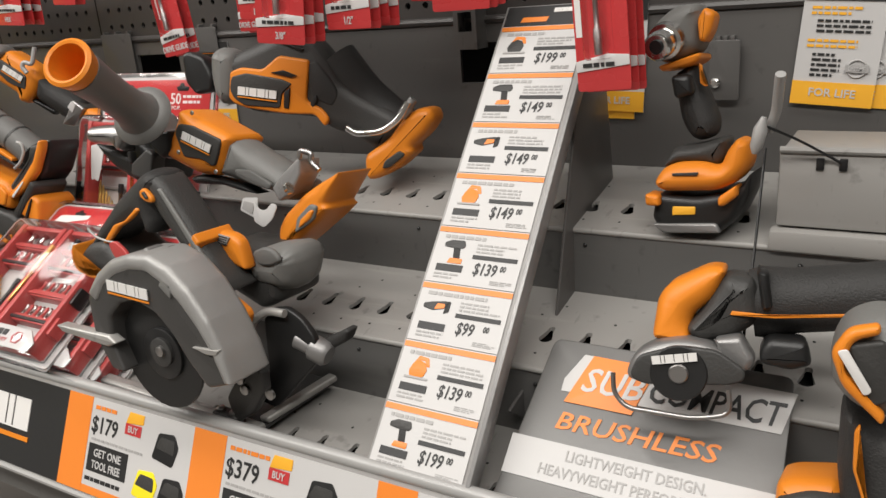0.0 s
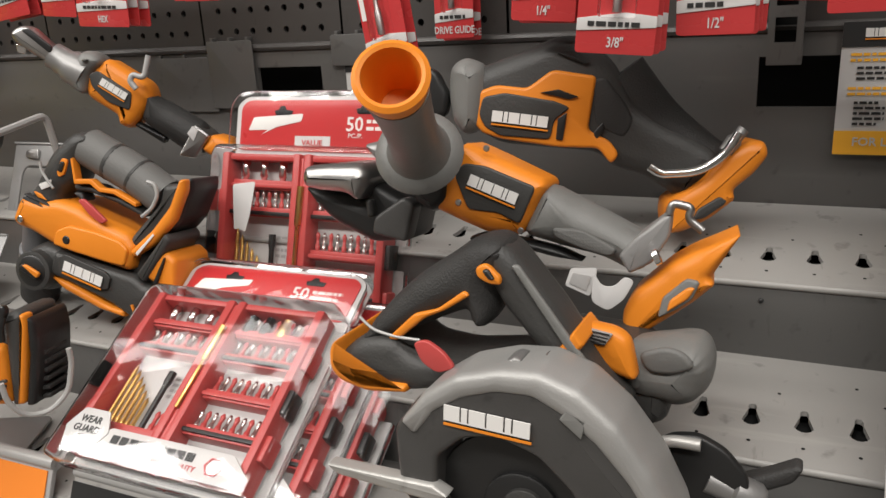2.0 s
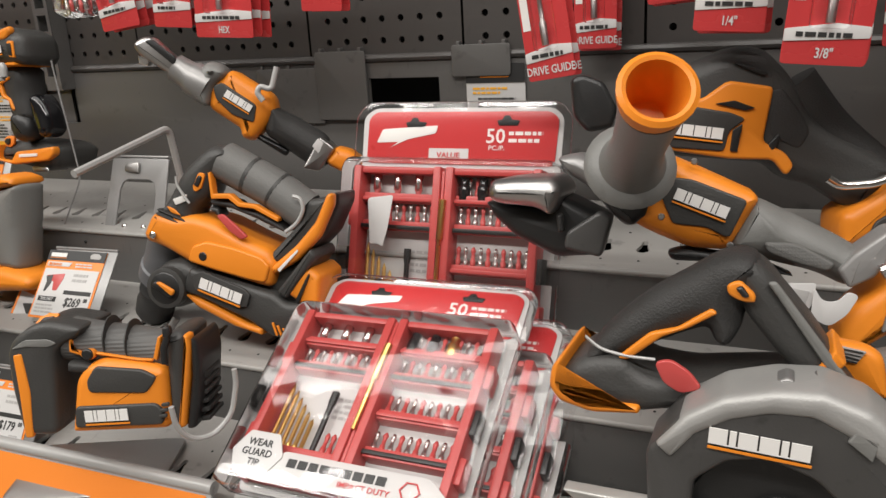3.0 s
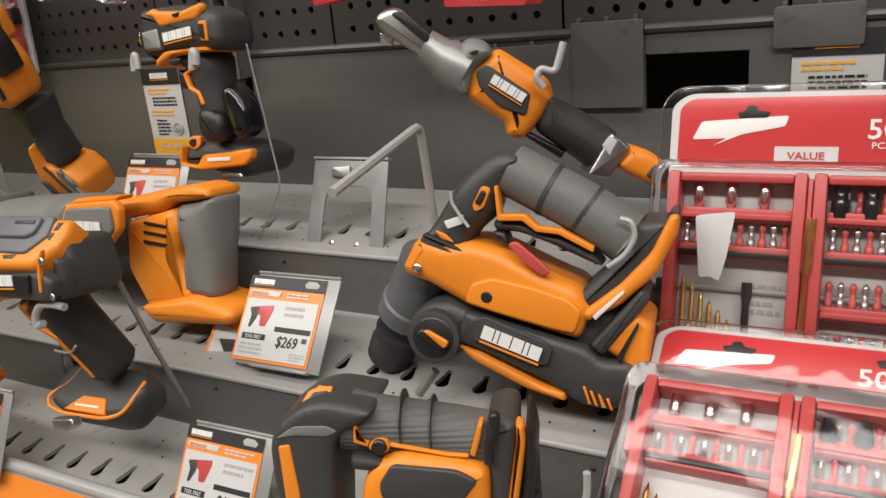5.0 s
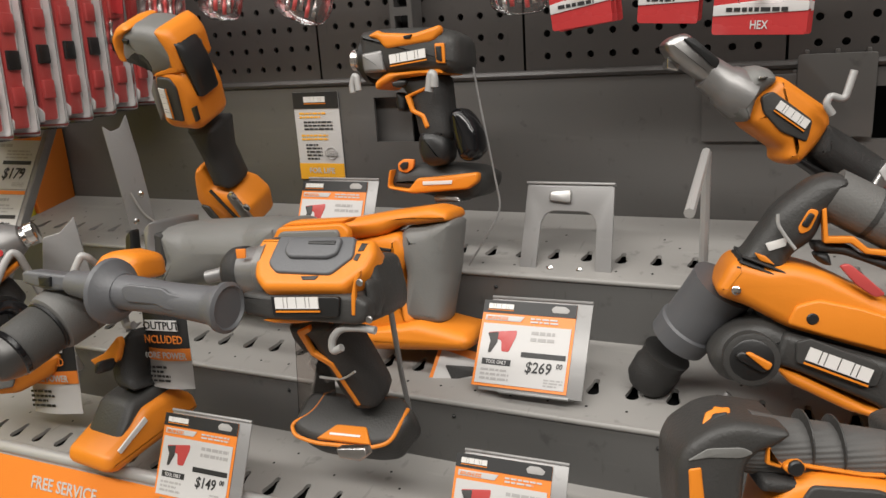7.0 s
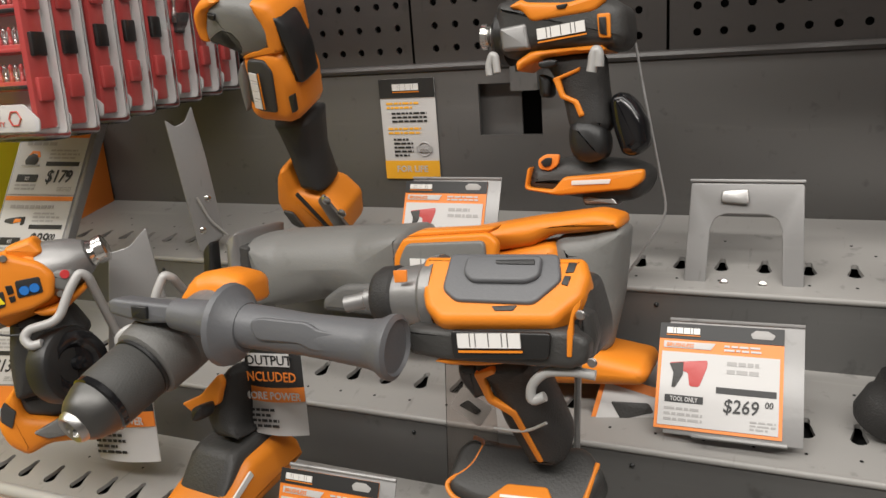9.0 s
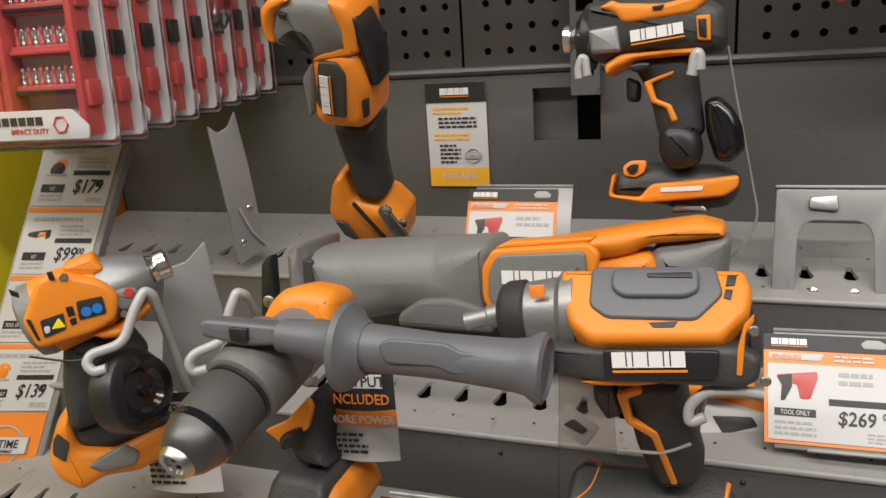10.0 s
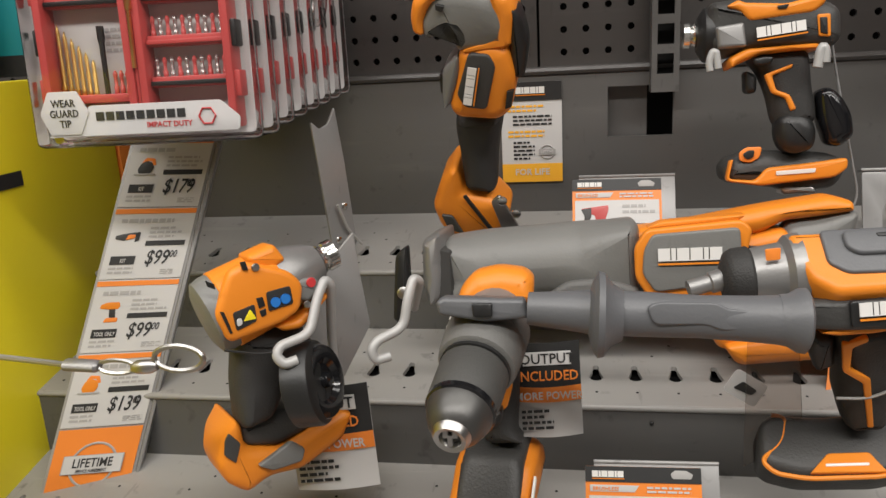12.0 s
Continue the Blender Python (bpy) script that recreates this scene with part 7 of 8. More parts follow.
def life_card(place, w=0.072, h=0.119):
    """Upright registration card: black header, white middle and amber foot."""
    card = thing("registration_card", place, "white registration card with black header and amber foot", "card", "registration cards")
    part("sheet", plate(0, w, -h, 0, 0, 0.0008), PAPER, card)
    part("header", plate(0, w, -0.022, 0, -0.0008, -0.0002), INK, card, "black header")
    badge(0.018, -0.0135, 0.036, 0.0075, card, -0.0012)
    part("foot", plate(0, w, -h, -h + 0.022, -0.0008, -0.0002), SIGNYELLOW, card, "amber foot")
    lettering("FOR LIFE", w / 2, -h + 0.0085, 0.0075, PAPER, card, -0.0012, align="CENTER", squeeze=1.0)
    bars(card, 0.008, 0.056, -0.036, -0.026, 2, SIGNYELLOW, -0.0006, seed=7)
    bars(card, 0.014, 0.06, -0.052, -0.038, 3, INK, -0.0006, seed=8)
    bars(card, 0.008, 0.056, -0.066, -0.056, 2, SIGNYELLOW, -0.0006, seed=9)
    bars(card, 0.014, 0.042, -0.093, -0.069, 5, INK, -0.0006, seed=10)
    part("seal", tube([(0.054 + 0.008 * math.cos(a * math.pi / 8), -0.0005, -0.083 + 0.008 * math.sin(a * math.pi / 8)) for a in range(16)], 0.0012, 5, True), GREYINK, card)
    part("seal_band", plate(0.044, 0.064, -0.0865, -0.0795, -0.0022, -0.0016), GREYINK, card)
    lettering("LIFETIME", 0.054, -0.0847, 0.0035, PAPER, card, -0.0026, align="CENTER", squeeze=0.75)
    return card


life_card(facing((-1.681, 1.1055, 1.366), (1, 0, 0), (0, -1, 0)))
life_card(facing((-0.849, 1.1055, 1.367), (1, 0, 0), (0, -1, 0)))
life_card(facing((-0.323, 1.1025, 1.380), (1, 0, 0), (0, -1, 0)))
life_card(facing((-0.233, 1.1045, 1.392), (1, 0, -0.04), (0, -1, 0)))
life_card(facing((-0.246, 1.1065, 1.383), (1, 0, -0.02), (0, -1, 0)))
life_card(facing((-0.010, 1.1035, 1.400), (1, 0, -0.08), (0, -1, 0)))
life_card(facing((0.004, 1.1065, 1.398), (1, 0, -0.06), (0, -1, 0)))

sub = thing("tilted_sign", facing((-0.131, 0.829, 1.105), (1, 0, 0), (0, -0.66, 0.75)), "grey brushed sign plate with orange and white lettering", "sign")
part("plate", prism(mm([(-32, 15), (160, 15), (166, -150), (-48, -150)]), 0.003, 0.008, 0.0008, 0.0018), SIGNGREY, sub)
part("white_stripe", prism(mm([(-14, -20), (-2, 4), (164, 2), (157, -31), (-14, -31)]), 0.0006, 0.0005, 0.0001, -0.0002), PAPER, sub)
part("orange_block", prism(mm([(-9, -40), (6, 4), (60, 3), (48, -40)]), 0.0006, 0.0005, 0.0001, -0.0008), SIGNORANGE, sub)
lettering("SUB", 0.001, -0.028, 0.021, PAPER, sub, -0.0014, slant=0.25, squeeze=0.98)
lettering("COMPACT", 0.056, -0.026, 0.019, INK, sub, -0.001, slant=0.25, squeeze=0.76)
lettering("BRUSHLESS", -0.012, -0.063, 0.0145, SIGNORANGE, sub, -0.0004, slant=0.2, squeeze=1.25)
part("white_band", plate(-0.044, 0.164, -0.108, -0.075, -0.0008, 0.0001), PAPER, sub)
lettering("LIGHTWEIGHT DESIGN.", 0.06, -0.088, 0.0085, GREYINK, sub, -0.0012, align="CENTER", squeeze=0.85)
lettering("HEAVYWEIGHT PERFORMANCE.", 0.06, -0.102, 0.0085, GREYINK, sub, -0.0012, align="CENTER", squeeze=0.85)


def sign_rail(place, length, label):
    """A tilted sign channel along the shelf front, with a clear rounded top edge."""
    rail = thing("sign_rail", place, label, "sign rail", "sign rails")
    part("channel", box(0, length, 0.0008, 0.006, -0.1, 0.016, 0.001), LGREY, rail)
    part("top_edge", tube([(0, 0.004, 0.013), (length, 0.004, 0.013)], 0.0065, 10), WIREM, rail, "pale glossy top edge")
    part("bottom_edge", tube([(0, 0.002, -0.101), (length, 0.002, -0.101)], 0.004, 8), WIREM, rail)
    return rail


rail = sign_rail(facing((-0.92, 0.698, 1.02), (1, 0.01, 0), (0, -0.916, 0.40)), 1.8, "tilted promotional sign rail with prices along the shelf front")
part("dark_panel", plate(0.0, 0.24, -0.096, 0.004, -0.0004, 0.0004), INK, rail, "black panel")
badge(0.03, -0.055, 0.155, 0.036, rail, -0.001, True)
for i, (a, b) in enumerate(((0.24, 0.28), (0.434, 0.477), (0.651, 0.69), (0.87, 0.91), (1.1, 1.14))):
    part("orange_stripe", plate(a, b, -0.096, 0.004, -0.0008, 0.0004), SIGNORANGE, rail)
part("orange_foot", plate(0.24, 1.8, -0.096, -0.088, -0.0006, 0.0004), SIGNORANGE, rail)
for i, (a, b, price) in enumerate(((0.28, 0.434, "$179"), (0.477, 0.651, "$379"), (0.69, 0.87, ""), (0.91, 1.1, ""))):
    part("white_panel", plate(a, b, -0.088, 0.004, -0.0004, 0.0004), PAPER, rail)
    bars(rail, a + 0.006, a + 0.055, -0.009, -0.001, 1, SIGNORANGE, -0.0008, seed=30 + i)
    if price:
        lettering(price, a + 0.003, -0.031, 0.017, INK, rail, -0.0008, squeeze=0.85)
    part("yellow_flag", prism([(a + 0.056, -0.012), (a + 0.082, -0.010), (a + 0.082, 0.0), (a + 0.06, 0.0)], 0.0006, 0.001, 0.0001, -0.0008), SIGNYELLOW, rail)
    part("red_flag", plate(a + 0.056, a + 0.08, -0.023, -0.012, -0.0012, -0.0004), RED, rail)
    lettering("BUY", a + 0.068, -0.0205, 0.0065, PAPER, rail, -0.0016, align="CENTER", squeeze=0.85)
    bars(rail, a + 0.006, a + 0.095, -0.041, -0.036, 1, GREYINK, -0.0008, seed=40 + i)
    part("dark_offer", plate(a + 0.004, a + 0.066, -0.072, -0.043, -0.0008, -0.0002), INK, rail)
    lettering("GET ONE", a + 0.035, -0.0555, 0.008, PAPER, rail, -0.0012, align="CENTER", squeeze=0.9)
    lettering("TOOL FREE", a + 0.035, -0.068, 0.008, PAPER, rail, -0.0012, align="CENTER", squeeze=0.78)
    bars(rail, a + 0.004, a + 0.066, -0.084, -0.076, 1, INK, -0.0008, seed=50 + i)
    for k, (px_, pz) in enumerate(((0.1, -0.03), (0.078, -0.072), (0.115, -0.072))):
        part("printed_battery", prism([(a + px_, pz - 0.008), (a + px_ + 0.03, pz - 0.012), (a + px_ + 0.036, pz + 0.008), (a + px_ + 0.028, pz + 0.02), (a + px_ + 0.006, pz + 0.018)], 0.0006, 0.003, 0.0001, -0.0008), HAZARD if k == 1 else BLACK, rail)
        part("printed_battery_top", prism([(a + px_ + 0.004, pz + 0.003), (a + px_ + 0.031, pz), (a + px_ + 0.03, pz + 0.014), (a + px_ + 0.01, pz + 0.015)], 0.0006, 0.003, 0.0001, -0.0012), DGREY, rail)
rail = sign_rail(facing((-2.1, 0.681, 1.015), (1, 0.013, 0.006), (0, -0.916, 0.40)), 1.155, "tilted bright orange service sign rail along the shelf front")
part("orange_panel", plate(0.0, 1.15, -0.096, 0.006, -0.0006, 0.0004), SIGNORANGE, rail)
lettering("FREE PARTS", 0.19, -0.021, 0.0125, PAPER, rail, -0.001, squeeze=0.88)
lettering("FREE SERVICE", 0.335, -0.021, 0.0125, PAPER, rail, -0.001, squeeze=0.88)
lettering("100%", 0.66, -0.045, 0.03, PAPER, rail, -0.001, squeeze=0.8)
bars(rail, 0.2, 0.6, -0.07, -0.045, 2, PAPER, -0.0008, seed=77)


# ---- bit sets in clear packs ----
def ring_mesh(name, prof, n=8):
    bm = lathe((0, 0, 0), (0, 0, 1), prof, n)
    me = bpy.data.meshes.new(name)
    bm.to_mesh(me)
    bm.free()
    me.polygons.foreach_set("use_smooth", [True] * len(me.polygons))
    return me


BIT = ring_mesh("bit", [(0, 0.0026), (0.012, 0.0026), (0.0125, 0.0018), (0.02, 0.0018), (0.024, 0.0026), (0.028, 0.001)], 6)
NUT = ring_mesh("nut_driver", [(0, 0.003), (0.006, 0.003), (0.007, 0.0042), (0.026, 0.0042), (0.0265, 0.003)], 8)
DRILL = ring_mesh("drill_bit", [(0, 0.0026), (0.01, 0.0026), (0.012, 0.0019), (0.05, 0.0019), (0.056, 0.0004)], 8)
for me, m in ((BIT, BITSTEEL), (NUT, CHROME), (DRILL, GOLD)):
    me.materials.append(m)


def small(name, me, parent, x, z, y=-0.02, s=1.0, material=None):
    if material:
        me = me.copy()
        me.materials[0] = material
    ob = new(name, me)
    ob.parent = parent
    ob.location, ob.scale = (x, y, z), (1, 1, s)
    return ob


REDBIT = BIT.copy()
REDBIT.materials[0] = REDPLASTIC


def bit_set(place, full=True, label="sealed clear pack holding a red screwdriver bit set"):
    """A red bit case under a clear shell on a printed red card; origin at the case's bottom-left corner."""
    p = thing("bit_set_pack", place, label, "bit set", "bit set packs")
    W, H = 0.196, 0.183
    part("card", prism([(0.002, -0.004), (0.198, -0.004), (0.2, 0.235), (0.19, 0.244), (0.012, 0.244), (0.0, 0.235)], 0.001, 0.006, 0.0003, 0.0), PAPER, p)
    part("header", prism([(0.006, 0.187), (0.194, 0.187), (0.196, 0.233), (0.188, 0.24), (0.014, 0.24), (0.006, 0.233)], 0.001, 0.006, 0.0003, -0.0012), RED, p, "glossy red card header")
    part("hang_slot", prism([(0.048, 0.224), (0.066, 0.224), (0.068, 0.229), (0.06, 0.230), (0.058, 0.234), (0.053, 0.234), (0.051, 0.230), (0.046, 0.229)], 0.001, 0.001, 0.0002, -0.0018), BLACK, p)
    part("hang_slot", prism([(0.140, 0.226), (0.158, 0.226), (0.160, 0.231), (0.152, 0.232), (0.150, 0.236), (0.145, 0.236), (0.143, 0.232), (0.138, 0.231)], 0.001, 0.001, 0.0002, -0.0018), BLACK, p)
    part("maker_mark", prism([(0.016, 0.208), (0.022, 0.222), (0.08, 0.226), (0.078, 0.218), (0.05, 0.212), (0.03, 0.203), (0.04, 0.209)], 0.0006, 0.002, 0.0001, -0.002), LOGO, p)
    lettering("50", 0.128, 0.209, 0.014, LOGO, p, -0.002, squeeze=0.95)
    lettering("PC./P.", 0.131, 0.202, 0.0045, LOGO, p, -0.002)
    bars(p, 0.15, 0.182, 0.208, 0.222, 2, LOGO, -0.0018, seed=4)
    part("value_flag", plate(0.072, 0.112, 0.19, 0.203, -0.0022, -0.0016), PAPER, p)
    lettering("VALUE", 0.092, 0.1935, 0.0055, RED, p, -0.0026, align="CENTER")
    # case: two red trays with cross rails
    for x0, x1 in ((0.006, 0.096), (0.100, 0.190)):
        part("tray_back", box(x0, x1, -0.006, -0.002, 0.002, 0.18, 0.001), PAPER, p)
        part("side_rail", box(x0, x0 + 0.008, -0.028, -0.002, 0.002, 0.182, 0.002), REDPLASTIC, p)
        part("side_rail", box(x1 - 0.008, x1, -0.028, -0.002, 0.002, 0.182, 0.002), REDPLASTIC, p)
        part("end_rail", box(x0 + 0.008, x1 - 0.008, -0.026, -0.002, 0.174, 0.181, 0.002), REDPLASTIC, p)
        part("end_rail", box(x0 + 0.008, x1 - 0.008, -0.026, -0.002, 0.003, 0.01, 0.002), REDPLASTIC, p)
    for x0 in (0.001, 0.189):
        for z0 in (0.03, 0.075, 0.12):
            part("clip", box(x0, x0 + 0.006, -0.024, -0.006, z0, z0 + 0.024, 0.0015), BLACK if z0 == 0.075 else REDPLASTIC, p)
    if full:
        for x0, rows in ((0.015, (0.150, 0.122)), (0.109, (0.150, 0.122, 0.083, 0.046))):
            for j, z0 in enumerate(rows):
                part("bit_rail", box(x0, x0 + 0.073, -0.02, -0.004, z0 - 0.005, z0 + 0.005, 0.001), REDPLASTIC, p)
                part("bit_comb", box(x0, x0 + 0.073, -0.023, -0.019, z0 - 0.003, z0 + 0.001, 0.0006), BLACK if j % 2 else REDPLASTIC, p)
                for i in range(10):
                    if j == 0 and x0 < 0.05:
                        if i % 3 == 1:
                            small("nut_driver", NUT, p, x0 + 0.004 + i * 0.0072, z0 + 0.002, -0.014, 0.9)
                    else:
                        small("bit", BIT if (i + j) % 2 else REDBIT, p, x0 + 0.004 + i * 0.0072, z0 + 0.001, -0.013, 0.78)
        for i in range(6):
            small("drill_bit", DRILL, p, 0.019 + i * 0.0062, 0.034, -0.012, 1.25 - i * 0.12)
        part("driver_shaft", lathe((0.062, -0.014, 0.034), (0.062, -0.014, 0.1), [(0, 0.0026), (0.05, 0.0026), (0.055, 0.0036), (0.066, 0.0036)], 8), BLACK, p)
        for i in range(3):
            small("bit", REDBIT, p, 0.07 + i * 0.006, 0.034, -0.012, 0.9)
        part("bit_rail", box(0.015, 0.09, -0.02, -0.004, 0.03, 0.038, 0.001), REDPLASTIC, p)
        bars(p, 0.062, 0.086, 0.075, 0.1, 4, GREYINK, -0.0065, seed=12)
        for i in range(3):
            part("nut_driver_grip", lathe((0.116 + i * 0.018, -0.016, 0.148), (0.116 + i * 0.018, -0.016, 0.172), [(0, 0.004), (0.002, 0.0056), (0.016, 0.0056), (0.018, 0.0042), (0.024, 0.0042)], 10), GOLD if i == 2 else GLOSSBLACK, p)
        part("long_bit", lathe((0.098, -0.029, 0.06), (0.100, -0.029, 0.15), [(0, 0.002), (0.05, 0.002), (0.052, 0.0034), (0.09, 0.0034)], 8), GOLD, p, "long titanium-coated bit")
        part("rib_strip", box(0.0965, 0.0995, -0.026, -0.004, 0.02, 0.178, 0.001), REDPLASTIC, p)
    part("label_plate", prism([(0.006, 0.0), (0.192, 0.0), (0.194, 0.012), (0.176, 0.028), (0.05, 0.028), (0.046, 0.022)], 0.002, 0.003, 0.0004, -0.03), PAPER, p, "white printed label")
    part("hexagon_label", prism([(0.002, 0.022), (0.01, 0.002), (0.04, 0.002), (0.05, 0.022), (0.04, 0.042), (0.012, 0.042)], 0.002, 0.002, 0.0004, -0.0312), PAPER, p, "white hexagon label")
    for word, zz in (("WEAR", 0.028), ("GUARD", 0.0185), ("TIP", 0.009)):
        lettering(word, 0.026, zz, 0.0068, INK, p, -0.0326, align="CENTER", squeeze=0.85)
    mark = bmesh.new()
    for i in range(9):
        bmesh.ops.create_cube(mark, size=1, matrix=Matrix.Translation((0.06 + i * 0.0098, -0.0314, 0.018)) @ Matrix.Diagonal((0.0078, 0.0006, 0.0078, 1)))
    part("range_mark", mark, INK, p)
    lettering("IMPACT DUTY", 0.148, 0.006, 0.005, RED, p, -0.0315, align="RIGHT", squeeze=0.95)
    part("hex_mark", tube([(0.163 + 0.008 * math.cos(a * math.pi / 3), -0.0318, 0.014 + 0.008 * math.sin(a * math.pi / 3)) for a in range(6)], 0.0009, 5, True), RED, p)
    shell = part("clear_shell", prism([(-0.006, -0.01), (0.206, -0.01), (0.206, 0.18), (0.2, 0.19), (0.0, 0.19), (-0.006, 0.18)], 0.036, 0.008, 0.006, -0.017), CLEAR, p, "clear blister shell")
    flap = part("clear_flap", prism([(-0.008, 0.184), (0.208, 0.184), (0.208, 0.236), (0.196, 0.25), (0.004, 0.25), (-0.008, 0.236)], 0.004, 0.008, 0.0015, -0.001), CLEAR, p)
    for o in (shell, flap):
        o.visible_shadow = False
    return p


bit_set(facing((-0.930, 0.928, 1.084), (1, 0, 0), (0, -0.95, 0.3)) @ Matrix.Diagonal((1.13, 1.03, 1.05, 1)))
torn = bpy.data.objects["bit_set_pack"]
part("torn_paper", prism([(0.028, 0.148), (0.054, 0.152), (0.05, 0.118), (0.046, 0.1), (0.04, 0.104), (0.033, 0.102), (0.031, 0.12)], 0.0006, 0.003, 0.0001, -0.037), PAPER, torn, "torn white paper scrap")
front_pack = bit_set(facing((-0.914, 0.700, 1.046), (1, -0.01, 0.015), (0, -0.56, 0.83)) @ Matrix.Diagonal((1.05, 0.95, 0.92, 1)), True, "glossy clear pack with red bit set on a leaning pile")
for k in (1, 2):
    copy_thing(front_pack, facing((-0.914 + 0.018 * k, 0.700 + 0.02 * k, 1.046 - 0.022 * k), (1, -0.01, 0.015), (0, -0.56, 0.83)) @ Matrix.Diagonal((1.05, 0.95, 0.92, 1)))
hang = bit_set(facing((-2.046, 0.80, 1.353), (1, 0.08, 0), (0.08, -1, 0.05)) @ Matrix.Scale(0.91, 4), True, "hanging clear pack with a red bit set inside")
plain = bit_set(facing((-2.044, 0.832, 1.353), (1, 0.09, 0), (0.09, -1, 0.05)) @ Matrix.Scale(0.91, 4), False, "hanging clear pack seen behind another pack")
for k in range(2, 8):
    copy_thing(plain, facing((-2.046 + 0.001 * k, 0.80 + 0.034 * k, 1.352 + 0.003 * k), (1, 0.08 + 0.02 * k, 0), (0.08 + 0.02 * k, -1, 0.05)))
hook = thing("peg_hook", pose(0, 0, 0), "long steel peg hook holding hanging packs", "hook", "peg hooks")
part("rod", tube([(-1.945, 0.77, 1.578), (-1.92, 1.11, 1.585)], 0.003, 8), CHROME, hook)


# ---- hanging red cards ----
def hang_card(x, y, z, w, h, word, turn=0.0, count=2, seed=1, yaw=0.0, long_bit=True):
    """Red carded bits hanging one behind another from a peg hook; x, z: middle of the bottom edge."""
    made = None
    for k in range(count):
        rnd = random.Random(seed * 10 + k)
        m = pose(x + k * 0.002, y + k * 0.014, z + rnd.uniform(0, 0.004), 0, turn + rnd.uniform(-2, 2) * (k > 0), yaw)
        if made:
            copy_thing(made, m)
            continue
        made = thing("carded_bit", m, "glossy red carded bit hanging from a peg hook", "bit pack", "carded bits")
        part("card", prism([(-w / 2, 0), (w / 2, 0), (w / 2, h), (-w / 2, h)], 0.001, 0.003, 0.0002, 0.0), RED, made)
        part("label_band", prism([(-w / 2, 0.016), (w / 2, 0.02), (w / 2, 0.028), (w * 0.1, 0.03), (-w / 2, 0.025)], 0.0008, 0.001, 0.0002, -0.001), PAPER, made)
        bars(made, -w * 0.36, w * 0.3, 0.018, 0.025, 1, INK, -0.0018, seed=seed)
        if word:
            lettering(word, 0, 0.005, 0.0072, PAPER, made, -0.001, align="CENTER", squeeze=0.75)
        if long_bit:
            part("bit", lathe((0, -0.006, 0.03), (0, -0.006, h), [(0, 0.0034), (0.02, 0.0034), (0.022, 0.0022), (0.05, 0.0022), (0.052, 0.0036), (h - 0.03, 0.0036)], 10), STEEL, made)
        sh = part("blister", prism([(-w * 0.24, 0.026), (w * 0.24, 0.026), (w * 0.24, h - 0.004), (-w * 0.24, h - 0.004)], 0.012, 0.004, 0.003, -0.006), CLEAR, made, "clear blister")
        sh.visible_shadow = False
        part("lines", plate(-w * 0.46, -w * 0.3, 0.045, h - 0.01, -0.0009, -0.0003), LOGO, made)
    rod = thing("peg_hook", pose(0, 0, 0), "thin steel peg hook on the pegboard", "hook", "peg hooks")
    part("rod", tube([(x, y - 0.01, z + h - 0.012), (x, 1.112, z + h - 0.008)], 0.0022, 6), CHROME, rod)
    return made


hang_card(-0.700, 0.946, 1.359, 0.044, 0.13, "DRIVE GUIDE", -8, 2, 1)
hang_card(-0.689, 1.07, 1.377, 0.044, 0.13, "DRIVE GUIDE", 0, 2, 2)
hang_card(-0.551, 0.938, 1.394, 0.055, 0.12, '1/4"', 4, 3, 3)
hang_card(-0.482, 0.893, 1.369, 0.058, 0.13, '3/8"', 5, 3, 4, 8)
hang_card(-0.414, 0.922, 1.379, 0.055, 0.12, '1/2"', 0, 4, 5)
hang_card(-0.31, 0.97, 1.39, 0.06, 0.12, "", 0, 3, 6, 10)
hang_card(-0.138, 0.90, 1.317, 0.05, 0.14, "", -4, 3, 7, -10)
hang_card(-1.085, 0.975, 1.411, 0.078, 0.12, "HEX", 3, 3, 8, 0, True)
hang_card(-1.245, 0.985, 1.428, 0.06, 0.11, "", -6, 3, 9)
hang_card(-1.165, 0.985, 1.426, 0.055, 0.11, "", 4, 2, 10)
hang_card(-0.965, 0.99, 1.43, 0.05, 0.11, "", 3, 2, 11)
hang_card(-0.60, 1.0, 1.42, 0.05, 0.11, "", -4, 2, 12)
hang_card(-0.36, 1.0, 1.40, 0.055, 0.11, "", 3, 3, 13)


def bit_tray(x, y, z, w, turn):
    """A clear hanging box of small parts."""
    t = thing("clear_bit_box", pose(x, y, z, 0, turn, 0), "clear plastic hanging box with small dark bits", "bit pack", "clear bit boxes")
    s = part("box", prism([(-w / 2, 0.01), (-w * 0.2, 0), (w * 0.35, 0), (w / 2, 0.015), (w / 2, 0.1), (-w / 2, 0.1)], 0.026, 0.006, 0.003, 0.0), CLEAR, t)
    s.visible_shadow = False
    for i in range(5):
        small("bit", REDBIT if i % 2 else BIT, t, -w * 0.3 + i * w * 0.14, 0.006 + 0.003 * (i % 3), 0.0)
    part("card", prism([(-w / 2, 0.045), (w / 2, 0.045), (w / 2, 0.12), (-w / 2, 0.12)], 0.001, 0.002, 0.0002, 0.01), RED if turn > 0 else PAPER, t)
    part("hang_rod", tube([(0, -0.01, 0.112), (0, 1.112 - y, 0.114)], 0.002, 6), CHROME, t)


for x, z, w, turn in ((-1.774, 1.460, 0.058, 6), (-1.682, 1.464, 0.048, 10), (-1.57, 1.455, 0.064, 20), (-1.305, 1.444, 0.056, -4), (-1.877, 1.44, 0.05, 8)):
    bit_tray(x, 0.98, z, w, turn)


